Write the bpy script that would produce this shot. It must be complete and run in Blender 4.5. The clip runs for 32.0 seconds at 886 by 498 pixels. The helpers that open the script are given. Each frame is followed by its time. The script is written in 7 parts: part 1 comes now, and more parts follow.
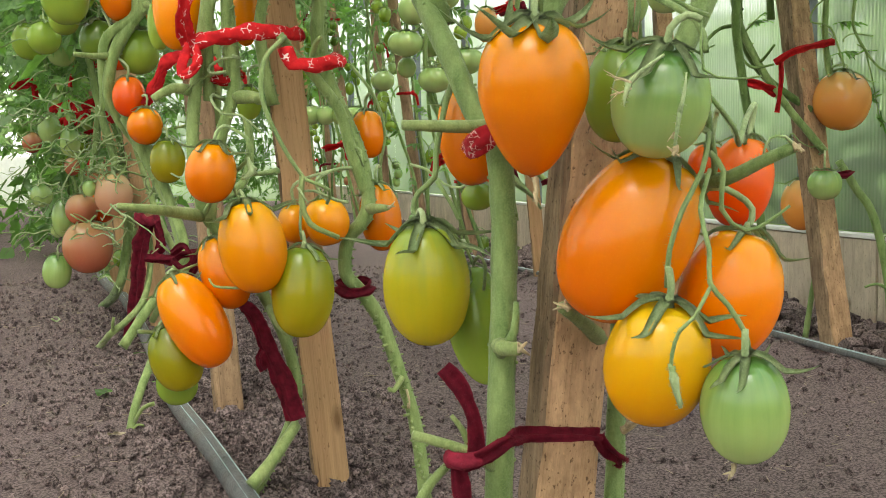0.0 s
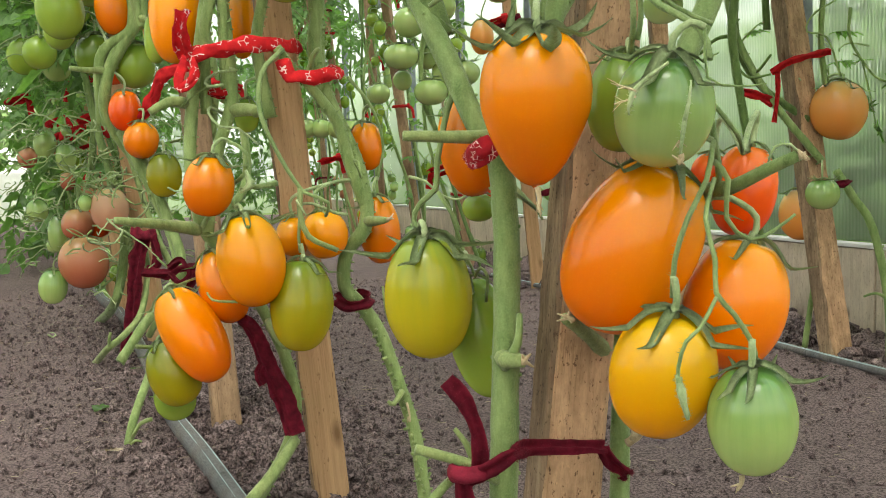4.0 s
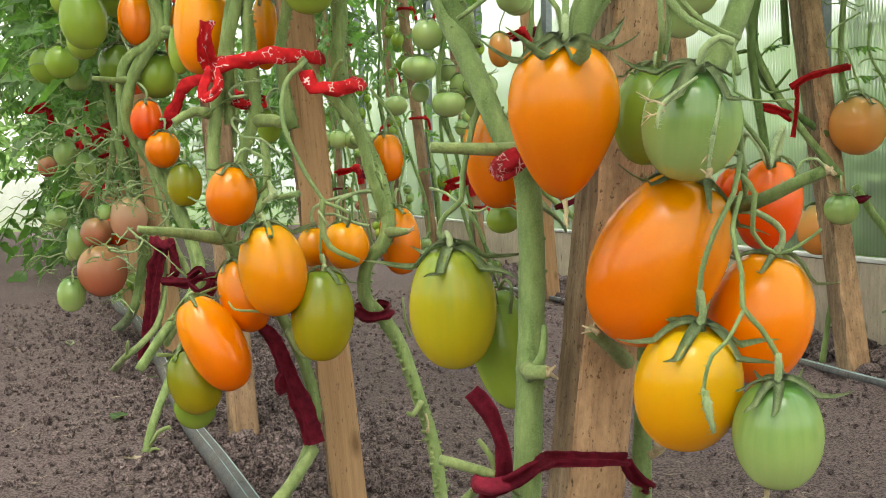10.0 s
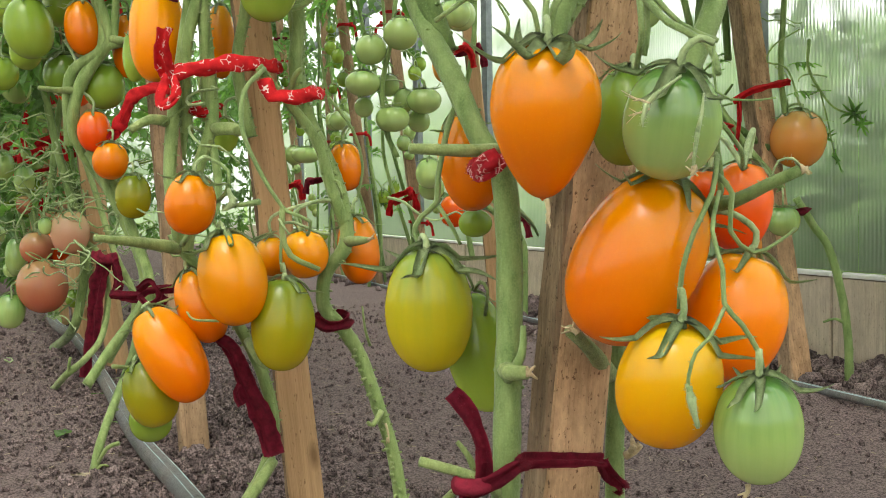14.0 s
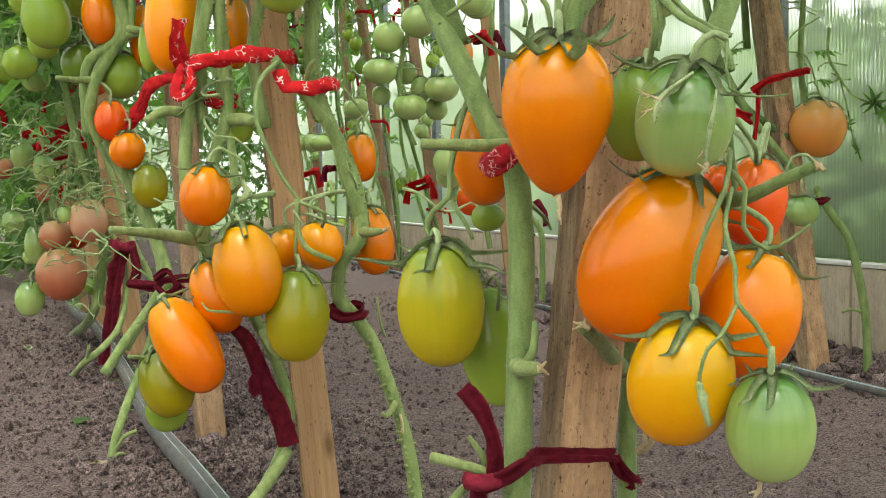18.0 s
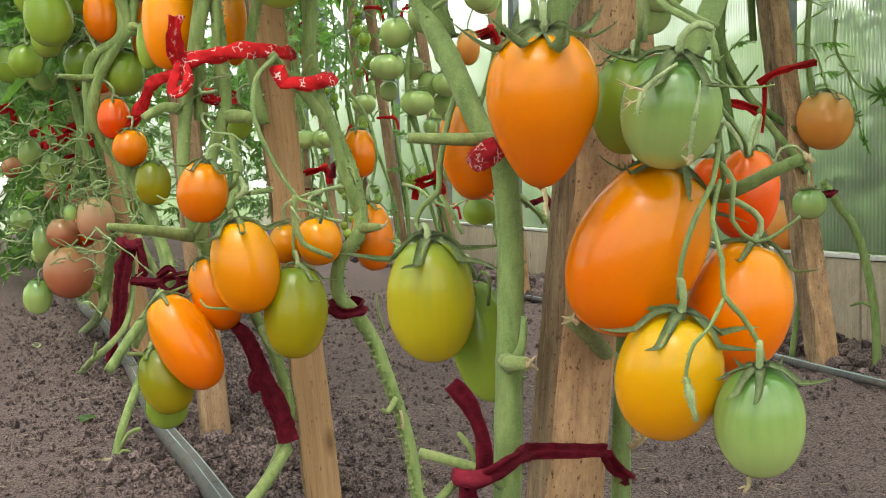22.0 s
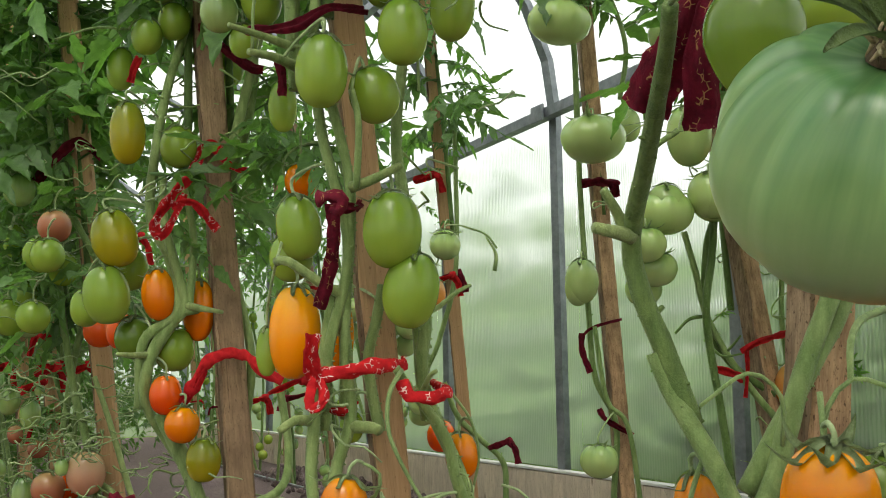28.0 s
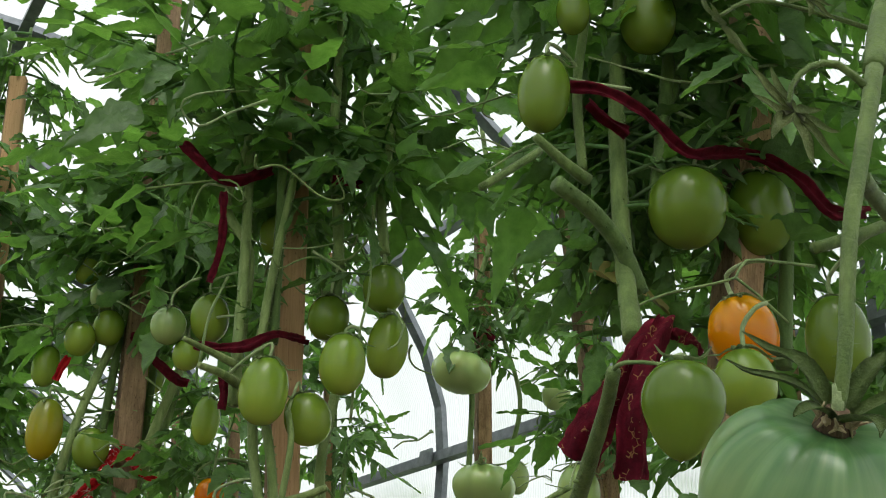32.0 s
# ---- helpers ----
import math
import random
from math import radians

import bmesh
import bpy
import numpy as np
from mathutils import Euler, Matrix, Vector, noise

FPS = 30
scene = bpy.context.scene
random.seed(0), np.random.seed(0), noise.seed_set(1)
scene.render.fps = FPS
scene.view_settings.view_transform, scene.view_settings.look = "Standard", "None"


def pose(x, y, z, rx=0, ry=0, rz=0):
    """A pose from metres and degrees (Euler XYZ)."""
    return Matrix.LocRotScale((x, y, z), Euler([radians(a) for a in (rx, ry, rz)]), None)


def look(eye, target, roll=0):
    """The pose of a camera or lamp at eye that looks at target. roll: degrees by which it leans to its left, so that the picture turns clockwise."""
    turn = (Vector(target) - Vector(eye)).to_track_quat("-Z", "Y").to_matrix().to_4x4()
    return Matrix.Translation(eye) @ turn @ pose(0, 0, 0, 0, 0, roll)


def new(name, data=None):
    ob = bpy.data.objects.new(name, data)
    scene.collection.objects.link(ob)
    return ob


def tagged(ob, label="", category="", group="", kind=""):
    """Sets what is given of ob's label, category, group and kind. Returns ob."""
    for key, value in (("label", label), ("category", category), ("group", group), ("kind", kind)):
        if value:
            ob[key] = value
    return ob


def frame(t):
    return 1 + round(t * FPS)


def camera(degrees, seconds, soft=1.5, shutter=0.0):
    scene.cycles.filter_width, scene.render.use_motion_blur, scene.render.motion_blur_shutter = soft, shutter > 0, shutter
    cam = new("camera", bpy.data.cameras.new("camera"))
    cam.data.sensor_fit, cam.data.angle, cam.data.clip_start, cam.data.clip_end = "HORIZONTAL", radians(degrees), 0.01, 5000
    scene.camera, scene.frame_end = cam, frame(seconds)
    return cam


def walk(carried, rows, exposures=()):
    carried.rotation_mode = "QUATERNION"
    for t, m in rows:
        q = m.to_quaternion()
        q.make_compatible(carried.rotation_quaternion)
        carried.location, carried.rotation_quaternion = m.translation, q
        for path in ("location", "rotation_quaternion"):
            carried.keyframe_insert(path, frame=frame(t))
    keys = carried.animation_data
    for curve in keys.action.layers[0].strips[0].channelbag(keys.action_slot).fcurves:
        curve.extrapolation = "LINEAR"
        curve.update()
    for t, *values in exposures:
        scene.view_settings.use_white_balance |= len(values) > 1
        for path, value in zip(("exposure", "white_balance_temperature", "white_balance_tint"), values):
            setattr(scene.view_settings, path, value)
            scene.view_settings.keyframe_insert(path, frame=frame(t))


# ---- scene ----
cam = camera(43.8, 32.0, soft=0.95)
PATH = [
    (0, (0.14, -0.018, 0.327), (-0.116, 1.959, 0.165), -1.0),
    (1, (0.14, -0.016, 0.327), (-0.102, 1.964, 0.173), -1.1),
    (2, (0.142, -0.015, 0.328), (-0.094, 1.965, 0.178), -1.4),
    (3, (0.143, -0.014, 0.327), (-0.092, 1.967, 0.181), -1.3),
    (4, (0.136, -0.013, 0.326), (-0.112, 1.966, 0.187), -1.4),
    (4.5, (0.136, -0.013, 0.326), (-0.131, 1.964, 0.194), -2.1),
    (6.5, (0.133, -0.013, 0.325), (-0.146, 1.964, 0.202), -1.2),
    (7, (0.127, -0.014, 0.324), (-0.145, 1.964, 0.205), -1.1),
    (8, (0.126, -0.015, 0.324), (-0.146, 1.963, 0.204), -0.8),
    (9, (0.124, -0.014, 0.323), (-0.142, 1.965, 0.205), -0.8),
    (10, (0.13, -0.017, 0.326), (-0.142, 1.961, 0.209), -0.9),
    (11, (0.106, -0.018, 0.316), (-0.095, 1.969, 0.215), -0.7),
    (11.5, (0.098, -0.019, 0.315), (-0.046, 1.973, 0.209), -0.6),
    (12, (0.089, -0.018, 0.313), (-0.047, 1.975, 0.217), -0.7),
    (13, (0.097, -0.017, 0.315), (-0.056, 1.975, 0.227), -0.8),
    (13.5, (0.102, -0.021, 0.317), (-0.048, 1.972, 0.233), -0.9),
    (15.5, (0.118, -0.011, 0.318), (-0.061, 1.978, 0.211), -1.3),
    (16, (0.118, -0.012, 0.319), (-0.057, 1.977, 0.203), -1.3),
    (17, (0.116, -0.014, 0.32), (-0.056, 1.975, 0.198), -1.1),
    (18, (0.111, -0.018, 0.322), (-0.078, 1.97, 0.212), -0.9),
    (19, (0.117, -0.02, 0.323), (-0.084, 1.968, 0.23), -0.7),
    (20, (0.122, -0.014, 0.322), (-0.086, 1.972, 0.221), -1.0),
    (21, (0.123, -0.013, 0.321), (-0.09, 1.973, 0.214), -1.0),
    (22, (0.124, -0.013, 0.321), (-0.09, 1.972, 0.204), -1.3),
    (23, (0.113, -0.012, 0.318), (-0.084, 1.975, 0.199), -1.2),
    (23.5, (0.101, -0.014, 0.315), (-0.084, 1.973, 0.194), -1.0),
    (24, (0.091, -0.012, 0.31), (-0.089, 1.976, 0.189), -0.6),
    (24.5, (0.079, -0.013, 0.306), (-0.087, 1.976, 0.177), -0.5),
    (26.5, (-0.009, -0.048, 0.366), (-0.046, 1.95, 0.281), -0.6),
    (27, (-0.047, -0.066, 0.388), (-0.045, 1.934, 0.372), -1.0),
    (27.5, (-0.085, -0.086, 0.42), (-0.06, 1.911, 0.512), -0.3),
    (28, (-0.101, -0.102, 0.429), (-0.074, 1.883, 0.667), -0.8),
    (28.5, (-0.105, -0.116, 0.433), (-0.056, 1.85, 0.798), -1.1),
    (29, (-0.111, -0.128, 0.427), (-0.05, 1.825, 0.856), -1.1),
    (29.5, (-0.119, -0.133, 0.43), (-0.029, 1.795, 0.953), -0.2),
    (30, (-0.129, -0.139, 0.421), (0.015, 1.766, 1.012), 0.8),
    (30.5, (-0.137, -0.149, 0.425), (0.019, 1.746, 1.047), 1.8),
    (31, (-0.141, -0.161, 0.411), (0.031, 1.706, 1.109), 3.9),
    (31.5, (-0.153, -0.175, 0.407), (0.052, 1.656, 1.185), 4.3),
    (32, (-0.158, -0.179, 0.399), (0.057, 1.626, 1.232), 4.2),
]
EXPOSURE = [(0, 0.72, 6900, 10), (24.5, 0.72, 6900, 10), (27, 0.43, 6900, 10), (28, 0.16, 6850, 10), (28.6, -0.1, 6800, 10), (30, -0.38, 6700, 10), (32, -0.2, 6600, 10)]
walk(cam, [(t, look(e, g, roll)) for t, e, g, roll in PATH], EXPOSURE)

# ---- light ----
world = bpy.data.worlds.new("sky")
scene.world = world
world.use_nodes = True
wt = world.node_tree
wt.nodes.clear()
sky = wt.nodes.new("ShaderNodeTexSky")
sky.sky_type = "NISHITA"
sky.sun_disc = False
sky.sun_elevation, sky.sun_rotation = radians(55), radians(200)
sky.air_density, sky.dust_density, sky.ozone_density = 1.0, 6.0, 0.6
pale = wt.nodes.new("ShaderNodeMix")
pale.data_type = "RGBA"
pale.inputs["Factor"].default_value = 0.8
wt.links.new(sky.outputs[0], pale.inputs["A"])
pale.inputs["B"].default_value = (12.3, 12.45, 12.7, 1)
back = wt.nodes.new("ShaderNodeBackground")
back.inputs["Strength"].default_value = 0.135
wt.links.new(pale.outputs["Result"], back.inputs["Color"])
wout = wt.nodes.new("ShaderNodeOutputWorld")
wt.links.new(back.outputs[0], wout.inputs["Surface"])

sun = new("sun", bpy.data.lights.new("sun", "SUN"))
sun.data.energy, sun.data.angle, sun.data.color = 0.7, radians(25), (1.0, 0.97, 0.92)
sun.matrix_world = look((0, 0, 0), (0.12, 0.55, -1.0))

# ---- materials ----


def material(name, rough=0.6, metal=0.0, sheen=0.0, sss=0.0, coat=0.0, spec=0.5):
    m = bpy.data.materials.new(name)
    m.use_nodes = True
    b = m.node_tree.nodes["Principled BSDF"]
    b.inputs["Roughness"].default_value, b.inputs["Metallic"].default_value = rough, metal
    b.inputs["Sheen Weight"].default_value = sheen
    b.inputs["Sheen Roughness"].default_value = 0.4
    b.inputs["Subsurface Weight"].default_value = sss
    b.inputs["Subsurface Radius"].default_value = (0.6, 0.3, 0.1)
    b.inputs["Subsurface Scale"].default_value = 0.01
    b.inputs["Coat Weight"].default_value = coat
    b.inputs["Coat Roughness"].default_value = 0.12
    b.inputs["Specular IOR Level"].default_value = spec
    return m, m.node_tree.nodes, m.node_tree.links, b


def coords(nodes, links, kind="Object", scale=(1, 1, 1)):
    c = nodes.new("ShaderNodeTexCoord")
    k = nodes.new("ShaderNodeMapping")
    k.inputs["Scale"].default_value = scale
    links.new(c.outputs[kind], k.inputs["Vector"])
    return k.outputs["Vector"]


def noise_of(nodes, links, vec, scale, detail=4.0, rough=0.55):
    n = nodes.new("ShaderNodeTexNoise")
    n.inputs["Scale"].default_value, n.inputs["Detail"].default_value = scale, detail
    n.inputs["Roughness"].default_value = rough
    links.new(vec, n.inputs["Vector"])
    return n.outputs["Fac"]


def ramp_of(nodes, links, fac, stops):
    r = nodes.new("ShaderNodeValToRGB")
    el = r.color_ramp.elements
    while len(el) < len(stops):
        el.new(0.5)
    for e, (p, c) in zip(el, stops):
        e.position, e.color = p, (*c, 1)
    links.new(fac, r.inputs["Fac"])
    return r.outputs["Color"]


def mixed(nodes, links, fac, a, b, how="MIX"):
    x = nodes.new("ShaderNodeMix")
    x.data_type, x.blend_type = "RGBA", how
    for sock, v in (("Factor", fac), ("A", a), ("B", b)):
        if isinstance(v, (int, float)):
            x.inputs[sock].default_value = v
        elif isinstance(v, tuple):
            x.inputs[sock].default_value = (*v, 1)
        else:
            links.new(v, x.inputs[sock])
    return x.outputs["Result"]


def bumped(nodes, links, b, height, strength=0.3, distance=0.002):
    k = nodes.new("ShaderNodeBump")
    k.inputs["Strength"].default_value, k.inputs["Distance"].default_value = strength, distance
    links.new(height, k.inputs["Height"])
    links.new(k.outputs["Normal"], b.inputs["Normal"])


def skin(name, low, mid, top, rough=0.19, streak=0.12, spec=0.40):
    """Tomato skin: colour runs from the blossom end up to the shoulders, with streaks down the sides and faint blotches."""
    m, n, l, b = material(name, rough, spec=spec, sss=0.16)
    b.inputs["Subsurface Radius"].default_value = (1.0, 0.45, 0.12)
    b.inputs["Subsurface Scale"].default_value = 0.004
    tc = n.new("ShaderNodeTexCoord")
    sep = n.new("ShaderNodeSeparateXYZ")
    l.new(tc.outputs["Generated"], sep.inputs[0])

    def vec(op, a, c):
        v = n.new("ShaderNodeVectorMath")
        v.operation = op
        l.new(a, v.inputs[0])
        if op == "MULTIPLY":
            v.inputs[1].default_value = c
        elif op == "ADD":
            l.new(c, v.inputs[1])
        return v.outputs[0]

    def calc(op, a, c, d=0.0):
        v = n.new("ShaderNodeMath")
        v.operation = op
        for sock, q in zip(v.inputs, (a, c, d)):
            if isinstance(q, (int, float)):
                sock.default_value = q
            else:
                l.new(q, sock)
        return v.outputs[0]

    round_ = vec("MULTIPLY", vec("NORMALIZE", vec("MULTIPLY", tc.outputs["Object"], (1, 1, 0)), None), (4, 4, 4))
    along = vec("ADD", round_, vec("MULTIPLY", tc.outputs["Object"], (6, 6, 14)))
    st = noise_of(n, l, along, 1.0, 4)
    big = noise_of(n, l, coords(n, l, "Object", (26, 26, 26)), 1.0, 3)
    fine = noise_of(n, l, coords(n, l, "Object", (420, 420, 420)), 1.0, 2)
    f = calc("MULTIPLY_ADD", st, streak * 2, sep.outputs["Z"])
    f = calc("MULTIPLY_ADD", big, 0.3, f)
    f = calc("SUBTRACT", f, 0.15 + streak)
    col = ramp_of(n, l, f, [(0.1, low), (0.6, mid), (1.0, top)])
    col = mixed(n, l, calc("MULTIPLY", fine, 0.10), col, tuple(0.5 * v for v in low))
    # pale pin-prick dots in the skin
    dots = n.new("ShaderNodeTexVoronoi")
    dots.inputs["Scale"].default_value = 520
    l.new(tc.outputs["Object"], dots.inputs["Vector"])
    pale_dot = n.new("ShaderNodeMapRange")
    pale_dot.inputs["From Min"].default_value, pale_dot.inputs["From Max"].default_value = 0.22, 0.10
    pale_dot.inputs["To Max"].default_value = 0.09
    l.new(dots.outputs["Distance"], pale_dot.inputs["Value"])
    col = mixed(n, l, pale_dot.outputs[0], col, tuple(min(1.0, 1.25 * v + 0.05) for v in top))
    info = n.new("ShaderNodeObjectInfo")
    hue = n.new("ShaderNodeHueSaturation")
    mr = n.new("ShaderNodeMapRange")
    mr.inputs["To Min"].default_value, mr.inputs["To Max"].default_value = 0.86, 1.1
    l.new(info.outputs["Random"], mr.inputs["Value"])
    l.new(mr.outputs[0], hue.inputs["Value"])
    l.new(col, hue.inputs["Color"])
    l.new(hue.outputs[0], b.inputs["Base Color"])
    l.new(calc("MULTIPLY_ADD", big, 0.18, rough - 0.07), b.inputs["Roughness"])
    bumped(n, l, b, calc("MULTIPLY_ADD", big, 1.0, calc("MULTIPLY", fine, 0.04)), 0.06, 0.002)
    return m


SKIN = {
    "orange": skin("orange_skin", (0.73, 0.130, 0.0002), (0.75, 0.195, 0.0002), (0.73, 0.27, 0.001), streak=0.11),
    "gold": skin("golden_skin", (0.73, 0.19, 0.0003), (0.74, 0.26, 0.0003), (0.71, 0.33, 0.002), streak=0.11),
    "yellow": skin("yellow_skin", (0.78, 0.29, 0.001), (0.76, 0.37, 0.002), (0.70, 0.43, 0.008), streak=0.11),
    "red": skin("red_skin", (0.70, 0.05, 0.002), (0.74, 0.09, 0.002), (0.74, 0.16, 0.004), streak=0.11),
    "olive": skin("olive_skin", (0.34, 0.25, 0.005), (0.235, 0.225, 0.006), (0.10, 0.165, 0.014), streak=0.11),
    "turning": skin("turning_skin", (0.54, 0.40, 0.010), (0.41, 0.365, 0.012), (0.21, 0.30, 0.04), streak=0.25),
    "green": skin("green_skin", (0.27, 0.36, 0.045), (0.19, 0.295, 0.030), (0.115, 0.215, 0.022), streak=0.11),
    "pale": skin("pale_green_skin", (0.35, 0.45, 0.15), (0.24, 0.36, 0.10), (0.075, 0.19, 0.04), rough=0.12, streak=0.22, spec=0.7),
    "light": skin("light_green_skin", (0.42, 0.52, 0.20), (0.34, 0.46, 0.15), (0.19, 0.32, 0.085), rough=0.15, streak=0.12, spec=0.5),
    "deep": skin("deep_green_skin", (0.16, 0.24, 0.026), (0.115, 0.195, 0.018), (0.07, 0.135, 0.014), streak=0.11),
    "brown": skin("brown_skin", (0.37, 0.088, 0.045), (0.37, 0.145, 0.075), (0.34, 0.23, 0.10), streak=0.11),
    "blush": skin("blush_skin", (0.60, 0.25, 0.15), (0.54, 0.31, 0.19), (0.45, 0.34, 0.16), streak=0.11),
    "beef": skin("beefsteak_skin", (0.33, 0.42, 0.20), (0.20, 0.315, 0.12), (0.06, 0.16, 0.048), rough=0.29, streak=0.42, spec=0.5),
    "amber": skin("amber_skin", (0.70, 0.24, 0.04), (0.62, 0.26, 0.06), (0.42, 0.28, 0.08), streak=0.11),
}


def stem_mat(name, a, b2, rough=0.6):
    m, n, l, b = material(name, rough, sheen=0.12, spec=0.3)
    v = coords(n, l, "Object", (1, 1, 1))
    f = noise_of(n, l, coords(n, l, "Object", (90, 90, 30)), 1.0, 5, 0.65)
    col = ramp_of(n, l, f, [(0.36, a), (0.64, b2)])
    blot = ramp_of(n, l, noise_of(n, l, coords(n, l, "Object", (130, 130, 16)), 1.0, 5, 0.7), [(0.38, (0.66, 0.66, 0.56)), (0.62, (1.12, 1.1, 1.05))])
    col = mixed(n, l, 0.65, col, blot, "MULTIPLY")
    speck = ramp_of(n, l, noise_of(n, l, v, 900, 2), [(0.45, (0, 0, 0)), (0.75, (0.3, 0.3, 0.3))])
    bw = n.new("ShaderNodeRGBToBW")
    l.new(speck, bw.inputs[0])
    l.new(mixed(n, l, bw.outputs[0], col, tuple(min(1, 1.35 * c + 0.01) for c in b2)), b.inputs["Base Color"])
    bumped(n, l, b, noise_of(n, l, v, 420, 5, 0.75), 1.0, 0.0011)
    return m


STEM = stem_mat("green_stem", (0.125, 0.205, 0.060), (0.235, 0.325, 0.120))
STEM_LIGHT = stem_mat("light_stem", (0.145, 0.225, 0.066), (0.275, 0.365, 0.138))
STEM_PALE = stem_mat("pale_stem", (0.165, 0.235, 0.076), (0.285, 0.355, 0.138))
# dark green of far stems; on near upper stems it paints the canopy's shade
STEM_DARK = stem_mat("dark_stem", (0.07, 0.13, 0.03), (0.13, 0.21, 0.06))
CALYX = stem_mat("calyx_green", (0.21, 0.30, 0.13), (0.40, 0.49, 0.26))
# stem green with the shade under the canopy put into it; also beefsteak sepals
STEM_SHADED = stem_mat("shaded_stem", (0.085, 0.145, 0.036), (0.16, 0.235, 0.068))
TRUSS = stem_mat("truss_green", (0.145, 0.23, 0.080), (0.275, 0.365, 0.145))
DRY = stem_mat("dry_flower", (0.34, 0.25, 0.13), (0.58, 0.48, 0.31), 0.8)


def leaf_mat():
    m, n, l, b = material("tomato_leaf", 0.40, spec=0.6)
    info = n.new("ShaderNodeObjectInfo")
    v = coords(n, l, "Object", (1, 1, 1))
    f = noise_of(n, l, v, 16, 4)
    col = ramp_of(n, l, f, [(0.3, (0.088, 0.178, 0.056)), (0.7, (0.140, 0.252, 0.088))])
    hue = n.new("ShaderNodeHueSaturation")
    mr = n.new("ShaderNodeMapRange")
    mr.inputs["To Min"].default_value, mr.inputs["To Max"].default_value = 0.65, 1.35
    l.new(info.outputs["Random"], mr.inputs["Value"])
    l.new(mr.outputs[0], hue.inputs["Value"])
    l.new(col, hue.inputs["Color"])
    l.new(hue.outputs[0], b.inputs["Base Color"])
    bumped(n, l, b, noise_of(n, l, v, 34, 4), 0.6, 0.004)
    tr = n.new("ShaderNodeBsdfTranslucent")
    tcol = mixed(n, l, 1.0, hue.outputs[0], (1.35, 1.6, 0.62), "MULTIPLY")
    l.new(tcol, tr.inputs["Color"])
    ms = n.new("ShaderNodeMixShader")
    ms.inputs[0].default_value = 0.48
    l.new(b.outputs[0], ms.inputs[1])
    l.new(tr.outputs[0], ms.inputs[2])
    l.new(ms.outputs[0], n["Material Output"].inputs["Surface"])
    return m


LEAF = leaf_mat()


def wood_mat(name, light, dark, rough_side, amount, grime=0.0):
    m, n, l, b = material(name, 0.75, spec=0.25)
    v = coords(n, l, "Object", (60, 60, 3.5))
    g = noise_of(n, l, v, 1.0, 6, 0.65)
    fine = noise_of(n, l, coords(n, l, "Object", (260, 260, 9)), 1.0, 4, 0.7)
    blot = noise_of(n, l, coords(n, l, "Object", (14, 14, 6)), 1.0, 4)
    base = ramp_of(n, l, g, [(0.26, dark), (0.72, light)])
    base = mixed(n, l, 0.4, base, ramp_of(n, l, fine, [(0.36, dark), (0.64, light)]))
    fleck = ramp_of(n, l, noise_of(n, l, coords(n, l, "Object", (300, 300, 110)), 1.0, 3, 0.6), [(0.30, (0.35, 0.3, 0.26)), (0.37, (1, 1, 1))])
    base = mixed(n, l, 0.7, base, fleck, "MULTIPLY")
    crack = ramp_of(n, l, noise_of(n, l, coords(n, l, "Object", (330, 330, 3)), 1.0, 3, 0.5), [(0.30, (0.25, 0.2, 0.16)), (0.36, (1, 1, 1))])
    base = mixed(n, l, 0.35, base, crack, "MULTIPLY")
    dirt = ramp_of(n, l, blot, [(0.5 - amount * 0.15, (0, 0, 0)), (0.72, (1, 1, 1))])
    bw = n.new("ShaderNodeRGBToBW")
    l.new(dirt, bw.inputs[0])
    mul = n.new("ShaderNodeMath")
    mul.operation = "MULTIPLY"
    l.new(bw.outputs[0], mul.inputs[0])
    mul.inputs[1].default_value = amount
    # knots: small dark ovals along the grain
    vor = n.new("ShaderNodeTexVoronoi")
    vor.inputs["Scale"].default_value = 1.0
    l.new(coords(n, l, "Object", (22, 22, 9)), vor.inputs["Vector"])
    knot = ramp_of(n, l, vor.outputs["Distance"], [(0.05, (0.35, 0.3, 0.25)), (0.16, (1, 1, 1))])
    base = mixed(n, l, mul.outputs[0], base, rough_side)
    if grime:
        smear = ramp_of(n, l, noise_of(n, l, coords(n, l, "Object", (55, 55, 22)), 1.0, 7, 0.7), [(0.38, (0.50, 0.45, 0.41)), (0.62, (1.06, 1.03, 1.0))])
        base = mixed(n, l, grime, base, smear, "MULTIPLY")
        spot = ramp_of(n, l, noise_of(n, l, coords(n, l, "Object", (420, 420, 260)), 1.0, 3, 0.6), [(0.32, (0.26, 0.21, 0.16)), (0.39, (1, 1, 1)), (0.66, (1, 1, 1)), (0.75, (1.35, 1.35, 1.3))])
        base = mixed(n, l, grime, base, spot, "MULTIPLY")
    base = mixed(n, l, 0.8, base, knot, "MULTIPLY")
    l.new(base, b.inputs["Base Color"])
    bumped(n, l, b, fine, 0.8, 0.003)
    return m


WOOD = wood_mat("planed_wood", (0.60, 0.375, 0.20), (0.38, 0.215, 0.105), (0.30, 0.20, 0.12), 0.45)
WOOD_GRIMY = wood_mat("grimy_wood", (0.67, 0.44, 0.265), (0.42, 0.26, 0.145), (0.27, 0.18, 0.11), 0.5, 0.9)
WOOD_OLD = wood_mat("weathered_wood", (0.52, 0.345, 0.21), (0.27, 0.172, 0.10), (0.17, 0.115, 0.075), 0.7, 0.6)
BOARD = wood_mat("grey_board", (0.76, 0.66, 0.54), (0.56, 0.465, 0.36), (0.38, 0.315, 0.255), 0.5, 0.35)


